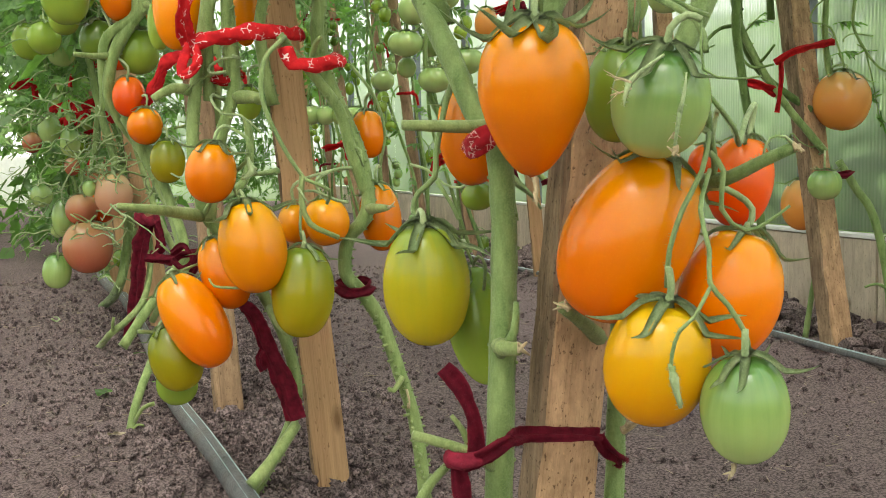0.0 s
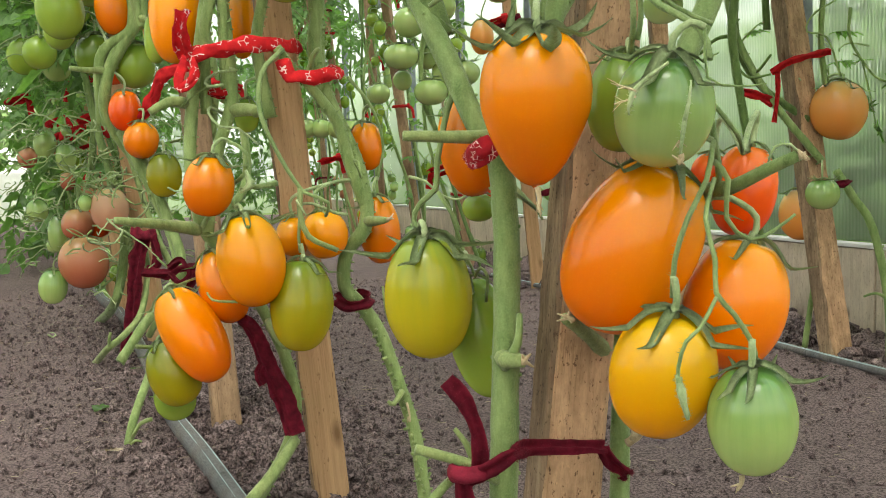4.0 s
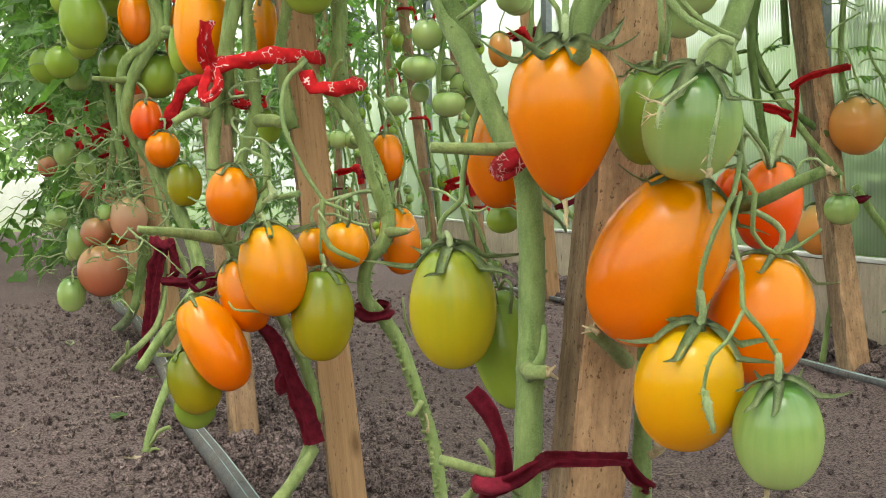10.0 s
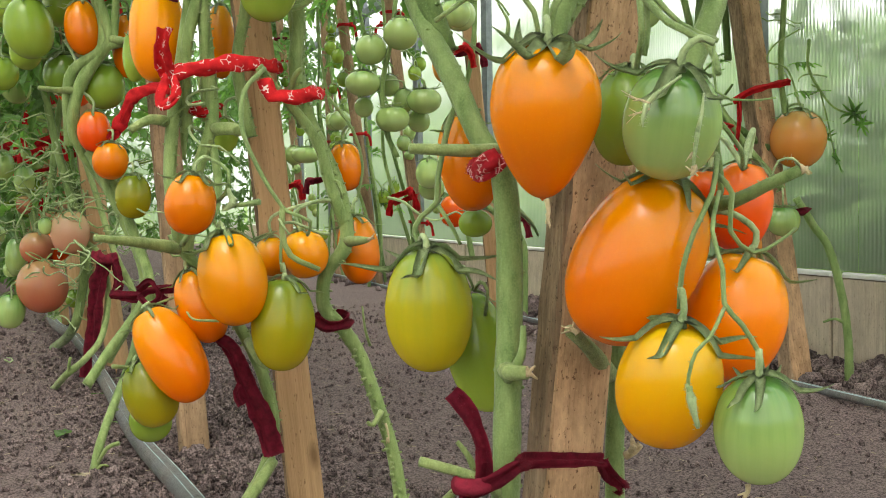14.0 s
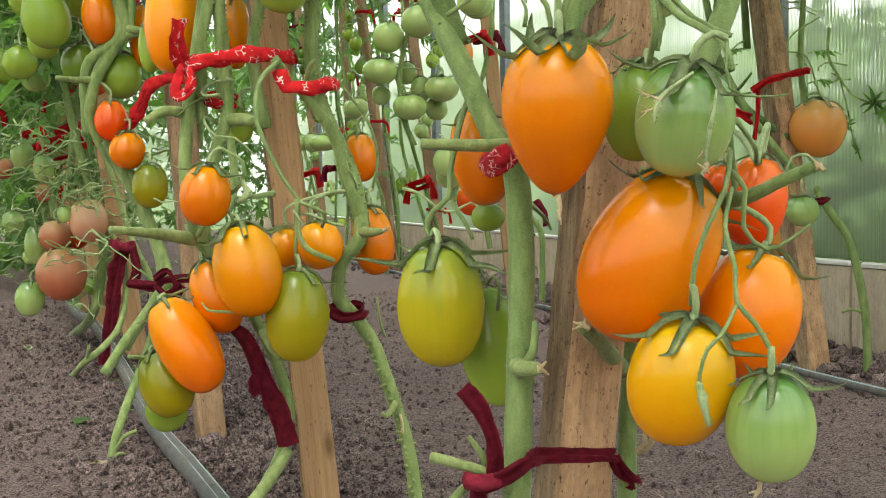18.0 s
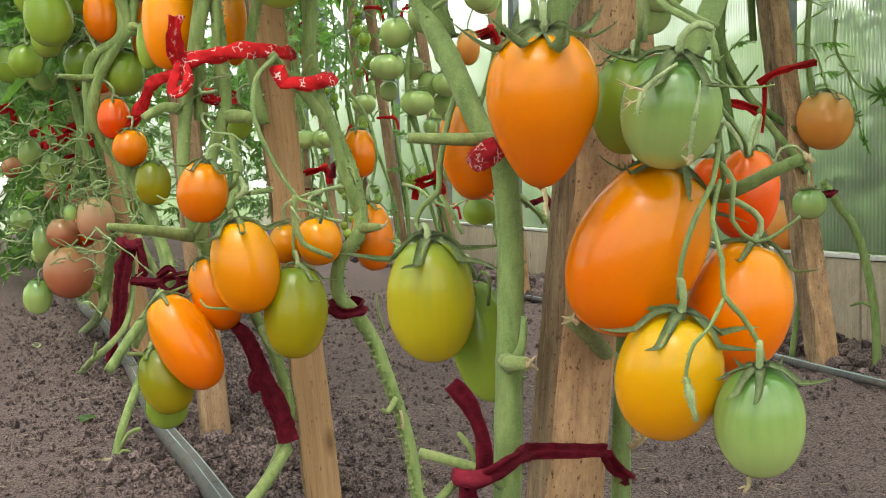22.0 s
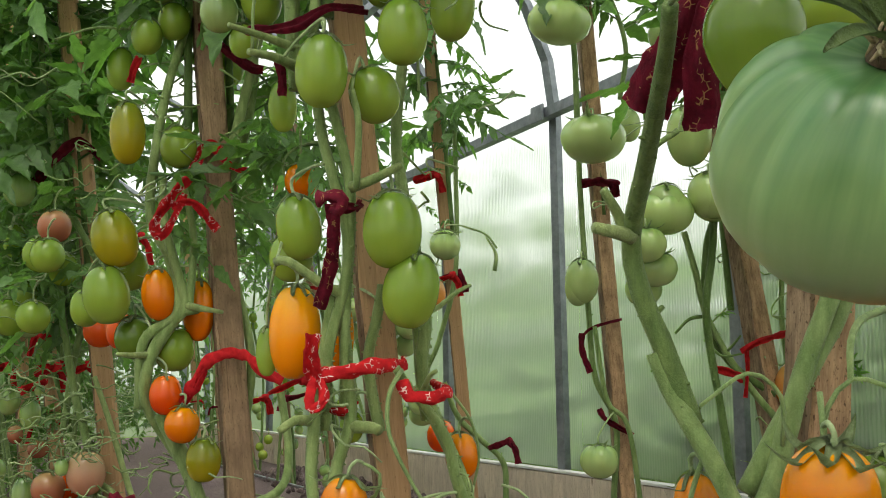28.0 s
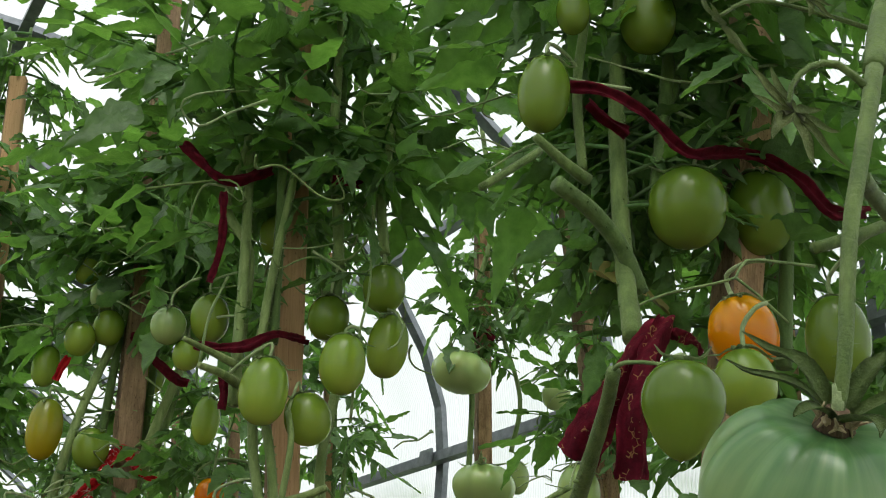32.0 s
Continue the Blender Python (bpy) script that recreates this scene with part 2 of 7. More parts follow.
def cloth_mat(name, dark, light, glint=0.0, cell=110, thread=(0.75, 0.6, 0.5)):
    m, n, l, b = material(name, 0.85, sheen=0.5, spec=0.2)
    v = coords(n, l, "Object", (1, 1, 1))
    f = noise_of(n, l, v, 120, 4)
    col = ramp_of(n, l, f, [(0.3, dark), (0.7, light)])
    if glint:
        vor = n.new("ShaderNodeTexVoronoi")
        vor.feature = "DISTANCE_TO_EDGE"
        vor.inputs["Scale"].default_value = cell
        l.new(v, vor.inputs["Vector"])
        line = ramp_of(n, l, vor.outputs["Distance"], [(0.03, (1, 1, 1)), (0.07, (0, 0, 0))])
        gate = ramp_of(n, l, noise_of(n, l, v, 110, 1), [(glint, (0, 0, 0)), (glint + 0.04, (1, 1, 1))])
        both = n.new("ShaderNodeRGBToBW")
        l.new(mixed(n, l, 1.0, line, gate, "MULTIPLY"), both.inputs[0])
        col = mixed(n, l, both.outputs[0], col, thread)
        l.new(both.outputs[0], b.inputs["Metallic"])
    l.new(col, b.inputs["Base Color"])
    b.inputs["Sheen Tint"].default_value = (*light, 1)
    bumped(n, l, b, noise_of(n, l, v, 500, 3), 0.6, 0.001)
    return m


RED = cloth_mat("red_cloth", (0.34, 0.006, 0.010), (0.64, 0.016, 0.020), 0.55, 190, (0.85, 0.72, 0.68))
RED_COIL = cloth_mat("dark_red_cloth", (0.17, 0.004, 0.009), (0.36, 0.010, 0.018), 0.54, 330, (0.75, 0.55, 0.52))
RED_PLAIN = cloth_mat("plain_red_cloth", (0.34, 0.007, 0.011), (0.60, 0.018, 0.022))
MAROON = cloth_mat("maroon_velvet", (0.085, 0.0045, 0.013), (0.215, 0.012, 0.030))
MAROON_GLINT = cloth_mat("maroon_cloth_gold_thread", (0.08, 0.004, 0.013), (0.20, 0.010, 0.028), 0.60, 190, (0.55, 0.33, 0.16))


def soil_mat(name, dark, light, clod):
    m, n, l, b = material(name, 0.95, spec=0.15)
    v = coords(n, l, "Object", (1, 1, 1))
    f1, f2 = noise_of(n, l, v, 3.0, 4), noise_of(n, l, v, 90, 6, 0.7)
    col = ramp_of(n, l, f2, [(0.38, dark), (0.62, light)])
    col = mixed(n, l, 0.35, col, ramp_of(n, l, f1, [(0.35, dark), (0.7, light)]))
    f3 = noise_of(n, l, v, 330, 4, 0.7)
    col = mixed(n, l, 0.6, col, ramp_of(n, l, f3, [(0.43, tuple(0.5 * c for c in dark)), (0.57, tuple(1.3 * c for c in light))]))
    # pale crumbs and straw flecks
    vor = n.new("ShaderNodeTexVoronoi")
    vor.inputs["Scale"].default_value = 130
    l.new(v, vor.inputs["Vector"])
    fleck = ramp_of(n, l, vor.outputs["Distance"], [(0.06, (1, 1, 1)), (0.13, (0, 0, 0))])
    gate = ramp_of(n, l, noise_of(n, l, v, 25, 3), [(0.55, (0, 0, 0)), (0.62, (1, 1, 1))])
    bw = n.new("ShaderNodeRGBToBW")
    l.new(mixed(n, l, 1.0, fleck, gate, "MULTIPLY"), bw.inputs[0])
    col = mixed(n, l, bw.outputs[0], col, (0.30, 0.25, 0.18))
    if not clod:
        geo = n.new("ShaderNodeNewGeometry")
        shade = ramp_of(n, l, geo.outputs["Random Per Island"], [(0.0, (0.5, 0.49, 0.49)), (0.7, (1.0, 1.0, 1.0)), (1.0, (1.2, 1.18, 1.15))])
        col = mixed(n, l, 1.0, col, shade, "MULTIPLY")
    if clod:
        grass = ramp_of(n, l, noise_of(n, l, v, 6, 5), [(0.3, (0.11, 0.21, 0.05)), (0.7, (0.24, 0.36, 0.11))])
        sep = n.new("ShaderNodeVectorMath")
        sep.operation = "DOT_PRODUCT"
        l.new(v, sep.inputs[0])
        sep.inputs[1].default_value = (0.9165, 0.40, 0)
        off = n.new("ShaderNodeMath")
        off.operation = "SUBTRACT"
        l.new(sep.outputs["Value"], off.inputs[0])
        off.inputs[1].default_value = 0.05
        ab = n.new("ShaderNodeMath")
        ab.operation = "ABSOLUTE"
        l.new(off.outputs[0], ab.inputs[0])
        gt = n.new("ShaderNodeMath")
        gt.operation = "GREATER_THAN"
        l.new(ab.outputs[0], gt.inputs[0])
        gt.inputs[1].default_value = 1.62
        col = mixed(n, l, gt.outputs[0], col, grass)
        run = n.new("ShaderNodeVectorMath")
        run.operation = "DOT_PRODUCT"
        l.new(v, run.inputs[0])
        run.inputs[1].default_value = (-0.40, 0.9165, 0)
        last = n.new("ShaderNodeMath")
        last.operation = "COMPARE"
        l.new(run.outputs["Value"], last.inputs[0])
        last.inputs[1].default_value, last.inputs[2].default_value = 3.4, 6.0
        col = mixed(n, l, last.outputs[0], grass, col)
    l.new(col, b.inputs["Base Color"])
    bumped(n, l, b, noise_of(n, l, v, 420, 6, 0.75), 1.0, 0.0035)
    return m


SOIL = soil_mat("garden_soil", (0.052, 0.038, 0.037), (0.250, 0.187, 0.181), True)
CLOD = soil_mat("soil_clod", (0.054, 0.040, 0.039), (0.31, 0.236, 0.230), False)


def plain(name, a, b2, scale, rough, metal=0.0, bump=0.2):
    m, n, l, b = material(name, rough, metal)
    v = coords(n, l, "Object", (1, 1, 1))
    l.new(ramp_of(n, l, noise_of(n, l, v, scale, 5, 0.65), [(0.3, a), (0.7, b2)]), b.inputs["Base Color"])
    bumped(n, l, b, noise_of(n, l, v, scale * 3, 4), bump, 0.001)
    return m


HOSE = wood_mat("grey_hose", (0.155, 0.165, 0.17), (0.070, 0.077, 0.081), (0.17, 0.13, 0.105), 0.55, 0.45)
HOSE.node_tree.nodes["Principled BSDF"].inputs["Roughness"].default_value = 0.42
HOSE_LINE = plain("pale_blue_line", (0.35, 0.50, 0.52), (0.50, 0.66, 0.68), 60, 0.5)
METAL = plain("galvanised_steel", (0.14, 0.155, 0.175), (0.26, 0.28, 0.305), 30, 0.45, 0.6)
WHITE = plain("white_paint", (0.66, 0.66, 0.64), (0.80, 0.80, 0.78), 20, 0.5)
SHRUB = plain("shrub_leaf", (0.19, 0.36, 0.10), (0.42, 0.58, 0.22), 12, 0.5)
OLD_LEAF = plain("yellowing_leaf", (0.24, 0.26, 0.06), (0.46, 0.36, 0.13), 30, 0.6)
BARK = wood_mat("bark_edge", (0.56, 0.40, 0.26), (0.14, 0.094, 0.058), (0.10, 0.07, 0.048), 0.7, 0.85)
STRAW = plain("dry_straw", (0.30, 0.23, 0.15), (0.52, 0.44, 0.31), 40, 0.8)


def poly_mat():
    m = bpy.data.materials.new("polycarbonate_sheet")
    m.use_nodes = True
    n, l = m.node_tree.nodes, m.node_tree.links
    n.remove(n["Principled BSDF"])
    v = coords(n, l, "UV", (1, 1, 1))
    w = n.new("ShaderNodeTexWave")
    w.inputs["Scale"].default_value = 28.0
    w.inputs["Distortion"].default_value = 0.6
    w.inputs["Detail"].default_value = 2.0
    w.inputs["Detail Scale"].default_value = 0.6
    l.new(v, w.inputs["Vector"])
    line = ramp_of(n, l, w.outputs["Fac"], [(0.0, (0.80, 0.87, 0.83)), (0.35, (0.93, 0.97, 0.95)), (1.0, (0.98, 1.0, 0.985))])
    dirt = ramp_of(n, l, noise_of(n, l, v, 3.0, 5), [(0.3, (0.88, 0.91, 0.88)), (0.6, (1, 1, 1))])
    col = mixed(n, l, 1.0, line, dirt, "MULTIPLY")
    re = n.new("ShaderNodeBsdfRefraction")
    re.inputs["Roughness"].default_value, re.inputs["IOR"].default_value = 0.2, 1.12
    l.new(col, re.inputs["Color"])
    tr = n.new("ShaderNodeBsdfTranslucent")
    l.new(col, tr.inputs["Color"])
    gl = n.new("ShaderNodeBsdfGlossy")
    gl.inputs["Roughness"].default_value = 0.3
    a = n.new("ShaderNodeMixShader")
    a.inputs[0].default_value = 0.26
    l.new(re.outputs[0], a.inputs[1])
    l.new(tr.outputs[0], a.inputs[2])
    c = n.new("ShaderNodeMixShader")
    c.inputs[0].default_value = 0.06
    l.new(a.outputs[0], c.inputs[1])
    l.new(gl.outputs[0], c.inputs[2])
    bm = n.new("ShaderNodeBump")
    bm.inputs["Strength"].default_value, bm.inputs["Distance"].default_value = 0.5, 0.002
    l.new(w.outputs["Fac"], bm.inputs["Height"])
    for q in (re, gl):
        l.new(bm.outputs["Normal"], q.inputs["Normal"])
    l.new(c.outputs[0], n["Material Output"].inputs["Surface"])
    return m


POLY = poly_mat()

# ---- mesh helpers ----
R = random.Random(7)


def part(name, bm, mat, parent=None, label="", smooth=True):
    """Links a bmesh as one mesh object, under a thing or a part."""
    me = bpy.data.meshes.new(name)
    bm.to_mesh(me)
    bm.free()
    return part_of(name, me, mat, parent, label, smooth)


def part_of(name, me, mat, parent=None, label="", smooth=True):
    if smooth:
        me.polygons.foreach_set("use_smooth", [True] * len(me.polygons))
    if not me.materials:
        me.materials.append(mat)
    ob = new(name, me)
    if parent is not None:
        ob.parent = parent
        ob.matrix_parent_inverse = Matrix.Translation(parent.location).inverted() if parent.type == "EMPTY" else parent.matrix_basis.inverted()
    if label:
        ob["label"] = label
    return ob


def spline(pts, step=0.012):
    """Points along a smooth curve through pts, with the fraction of the way."""
    pts = [Vector(p) for p in pts]
    if len(pts) == 2:
        pts = [pts[0], pts[0].lerp(pts[1], 0.5), pts[1]]
    ext = [2 * pts[0] - pts[1], *pts, 2 * pts[-1] - pts[-2]]
    out = []
    for i in range(1, len(ext) - 2):
        a, b, c, d = ext[i - 1 : i + 3]
        k = max(2, min(16, int((c - b).length / step)))
        for j in range(k):
            t = j / k
            out.append(0.5 * (2 * b + (c - a) * t + (2 * a - 5 * b + 4 * c - d) * t * t + (3 * b - a - 3 * c + d) * t**3))
    out.append(pts[-1])
    return out


def tube(bm, pts, r0, r1, sides=10, wob=0.0, flat=1.0, cap=True):
    """A tapered tube along pts; flat squeezes it across; wob makes it uneven."""
    n = len(pts)
    rings, side = [], None
    for i, p in enumerate(pts):
        d = (pts[min(i + 1, n - 1)] - pts[max(i - 1, 0)]).normalized()
        if side is None:
            side = d.orthogonal().normalized() if abs(d.y) > 0.9 else d.cross(Vector((0, 1, 0))).normalized()
        side = (side - d * side.dot(d)).normalized()
        up = d.cross(side)
        r = r0 + (r1 - r0) * i / max(1, n - 1)
        ring = []
        for k in range(sides):
            a = 2 * math.pi * k / sides
            q = r * (1 + wob * noise.noise(p * 60 + Vector((math.cos(a), math.sin(a), 0)) * 0.9))
            ring.append(bm.verts.new(p + side * (q * math.cos(a)) + up * (q * flat * math.sin(a))))
        rings.append(ring)
    for a, b in zip(rings, rings[1:]):
        for k in range(sides):
            bm.faces.new((a[k], a[(k + 1) % sides], b[(k + 1) % sides], b[k]))
    if cap:
        bm.faces.new(rings[0][::-1])
        bm.faces.new(rings[-1])


def box(bm, size, m, bevel=0.0):
    v = bmesh.ops.create_cube(bm, size=1.0)["verts"]
    bmesh.ops.transform(bm, matrix=m @ Matrix.Diagonal((*size, 1)), verts=v)
    if bevel:
        e = list({e for q in v for e in q.link_edges})
        bmesh.ops.bevel(bm, geom=e, offset=bevel, segments=2, affect="EDGES", profile=0.7)


# ---- plan: s runs along the rows, n across them ----
U, N = Vector((-0.40, 0.9165, 0)), Vector((0.9165, 0.40, 0))


def at(s, n, z=0.0):
    return U * s + N * n + Vector((0, 0, z))


TURN = Matrix((U, N, (0, 0, 1))).transposed().to_4x4()
WALL, MID, HALF, EAVE, RISE = 1.545, 0.045, 1.50, 1.23, 0.98
START, END = -2.4, 9.2


def ground_z(x, y):
    p = Vector((x, y, 0))
    n = p.dot(N)
    row = math.exp(-(((n - 0.28) / 0.15) ** 2)) + math.exp(-(((n - 1.30) / 0.2) ** 2))
    z = 0.006 * noise.noise(p * 2.2) + (0.003 + 0.006 * row) * noise.noise(p * 14) + (0.001 + 0.003 * row) * noise.noise(p * 38)
    z += (0.0010 + 0.001 * row) * noise.noise(p * 85)
    return z + 0.012 * row - 0.004


def build_ground():
    xs = np.concatenate([-np.geomspace(400, 3.1, 22), np.arange(-3.0, -1.35, 0.03), np.arange(-1.35, 0.9, 0.0105), np.arange(0.9, 1.4, 0.03), np.geomspace(1.45, 400, 24)])
    ys = np.concatenate([-np.geomspace(400, 0.6, 20), np.arange(-0.5, 0.8, 0.05), np.arange(0.8, 2.7, 0.0105), np.arange(2.7, 4.4, 0.025), np.geomspace(4.45, 400, 30)])
    verts = [(x, y, ground_z(x, y) if -3.1 < x < 1.5 and -0.6 < y < 4.5 else 0.0) for y in ys for x in xs]
    w, h = len(xs), len(ys)
    faces = [(j * w + i, j * w + i + 1, (j + 1) * w + i + 1, (j + 1) * w + i) for j in range(h - 1) for i in range(w - 1)]
    me = bpy.data.meshes.new("ground")
    me.from_pydata(verts, [], faces)
    tagged(part_of("ground", me, SOIL), "dark grey-brown garden soil, trodden smooth between the rows", "soil", kind="structure")


build_ground()


def clod_mesh(count, pick, small, large, seed, power=3, sub=1):
    rnd = random.Random(seed)
    ico = bmesh.new()
    bmesh.ops.create_icosphere(ico, subdivisions=sub, radius=1)
    base = np.array([v.co[:] for v in ico.verts])
    fc = np.array([[v.index for v in f.verts] for f in ico.faces])
    ico.free()
    vs, fs = [], []
    for i in range(count):
        p = pick(rnd)
        r = small + (large - small) * rnd.random() ** power
        jag = np.array([0.62 + 0.6 * rnd.random() for _ in base])[:, None]
        q = base * jag * r * np.array([1.0, 0.75 + 0.5 * rnd.random(), 0.65])
        q = q @ np.array(Euler((rnd.random() * 6, rnd.random() * 6, rnd.random() * 6)).to_matrix()).T
        vs.append(q + np.array([p.x, p.y, ground_z(p.x, p.y) + r * 0.55]))
        fs.append(fc + i * len(base))
    me = bpy.data.meshes.new("clods")
    me.from_pydata(np.concatenate(vs).tolist(), [], np.concatenate(fs).tolist())
    return me


for count, pick, small, large, seed, power, sub, label in (
    (3400, lambda q: at(q.uniform(0.5, 2.6), q.gauss(0.255, 0.075)), 0.0025, 0.0085, 3, 2.0, 2, "rough dark clods of soil along the tomato row"),
    (9000, lambda q: at(q.uniform(0.5, 3.2), q.gauss(0.27, 0.11)), 0.0012, 0.005, 6, 2, 1, "fine dark soil crumbs along the tomato row"),
    (3000, lambda q: at(q.uniform(0.8, 5.2), q.gauss(1.36, 0.09)), 0.003, 0.026, 4, 3, 1, "rough dark clods of soil along the wall bed"),
    (24000, lambda q: at(q.uniform(0.3, 3.3), q.uniform(-0.55, 1.2)), 0.0008, 0.0052, 5, 3.6, 1, "fine scattered soil crumbs on the trodden path"),
    (900, lambda q: at(q.uniform(0.3, 3.6), q.gauss(0.06, 0.16)), 0.0022, 0.010, 12, 3, 2, "small dark soil lumps scattered beside the hose"),
    (160, lambda q: at(q.uniform(0.2, 3.6), q.uniform(-0.6, 1.2)), 0.004, 0.013, 9, 3, 2, "loose soil lumps lying on the trodden path"),
):
    tagged(part_of("soil_clods", clod_mesh(count, pick, small, large, seed, power, sub), CLOD, smooth=False), label, "soil", kind="stuff")


def arch_point(a):
    """a from 0 (wall foot line at the eave) to pi (other eave)."""
    return MID + HALF * math.cos(a), EAVE + RISE * math.sin(a)


def section(foot, steps=14):
    pts = [(WALL, foot)] + [arch_point(math.pi * i / steps) for i in range(steps + 1)] + [(2 * MID - WALL, foot)]
    return pts


def build_sheets():
    s = START
    while s < END - 0.01:
        e = min(s + 1.03, END)
        me = bpy.data.meshes.new("sheet")
        pts = section(0.165)
        verts = [at(q, n + 0.03 * (1 if n > MID else -1), z + 0.02 * max(0, z - EAVE))[:] for q in (s + 0.0005, e - 0.0005) for n, z in pts]
        k = len(pts)
        me.from_pydata(verts, [], [(i, i + 1, k + i + 1, k + i) for i in range(k - 1)])
        uv = me.uv_layers.new(name="UVMap")
        run = [0.0]
        for (n0, z0), (n1, z1) in zip(pts, pts[1:]):
            run.append(run[-1] + math.hypot(n1 - n0, z1 - z0))
        for loop in me.loops:
            i = loop.vertex_index
            uv.data[loop.index].uv = ((s if i < k else e), run[i % k])
        ob = tagged(part_of("polycarbonate_sheet", me, POLY), "translucent twin-wall polycarbonate sheet over the greenhouse frame", "greenhouse panel", "greenhouse sheets", "structure")
        ob.visible_shadow = False
        s = e


build_sheets()


def metal_tube(name, pts, w, d, label):
    bm = bmesh.new()
    tube(bm, pts, w / 2 * 1.3, w / 2 * 1.3, 4, 0, d / w, True)
    ob = part(name, bm, METAL, None, smooth=False)
    return tagged(ob, label, "greenhouse frame", "greenhouse frame", "structure")


for i in range(-6, 8):
    s = 2.81 + i * 0.81
    metal_tube("arch_tube", [at(s, n, z) for n, z in section(0.02, 18)], 0.03, 0.03, "bent grey galvanised steel arch of the greenhouse")
for a in (0, 0.62, 1.57, 2.52, math.pi):
    n, z = arch_point(a)
    metal_tube("purlin", [at(s, n - 0.035 * math.cos(a), z - 0.035 * math.sin(a)) for s in (START, END)], 0.034, 0.034, "straight grey galvanised steel purlin under the arches")
# joints and bolts where the near arch meets the purlin
for i in range(-1, 3):
    bm = bmesh.new()
    box(bm, (0.07, 0.008, 0.05), Matrix.Translation(at(2.81 + i * 0.81, WALL - 0.062, EAVE)) @ TURN, 0.002)
    tagged(part("bracket", bm, METAL), "small steel bracket bolted at the purlin joint", "bracket", "frame brackets", "structure")


def board(n, name):
    for s in np.arange(START, END, 2.06):
        holder = new(name)
        holder.location = at(s, n)
        bm = bmesh.new()
        box(bm, (2.054, 0.03, 0.165), Matrix.Translation(at(s + 1.03, n, 0.074)) @ TURN, 0.003)
        part("plank", bm, BOARD, holder)
        bm = bmesh.new()
        box(bm, (2.05, 0.034, 0.008), Matrix.Translation(at(s + 1.03, n, 0.1625)) @ TURN, 0.001)
        part("capping_strip", bm, WHITE, holder, "thin white edge strip")
        tagged(holder, "weathered grey plank at the foot of the greenhouse wall", "board", "foot boards", "structure")


board(WALL - 0.02, "foot_board")
board(2 * MID - WALL + 0.02, "foot_board")


def end_wall(s, name, door):
    holder = new(name)
    holder.location = at(s, MID)
    lo, mid = 0.45, MID - 0.68
    for side in ((1, -1) if door else (1,)):
        bm = bmesh.new()
        rim = [at(s, n, z) for n, z in section(0.02)]
        if door:
            rim = [p for p in rim if (p.dot(N) - mid) * side >= lo - 1e-6]
            top = EAVE + RISE * math.sin(math.acos((mid + side * lo - MID) / HALF))
            edge = [at(s, mid + side * lo, 0.02), at(s, mid + side * lo, top)]
            rim = [*rim, edge[1], edge[0]] if side > 0 else [edge[0], edge[1], *rim]
        f = bm.faces.new([bm.verts.new(p) for p in rim])
        bmesh.ops.triangulate(bm, faces=[f])
        uv = bm.loops.layers.uv.new("UVMap")
        for f in bm.faces:
            for lp in f.loops:
                lp[uv].uv = (lp.vert.co.dot(N), lp.vert.co.z)
        ob = part("sheet", bm, POLY, holder, smooth=False)
        ob.visible_shadow = False
    tagged(holder, "translucent end wall of the greenhouse" + (" with an open doorway" if door else ""), "greenhouse wall", "", "structure")


end_wall(END, "wall_far", True)
end_wall(START, "wall_near", False)

# ---- kinds of things ----
TWIGS = {}
HAIRY = ("A1", "A2")


def vine(key, base, label):
    ob = new("tomato_plant")
    ob.location = base
    tagged(ob, label, "tomato plant", "staked tomato plants")
    TWIGS[key] = (ob, [])
    return ob


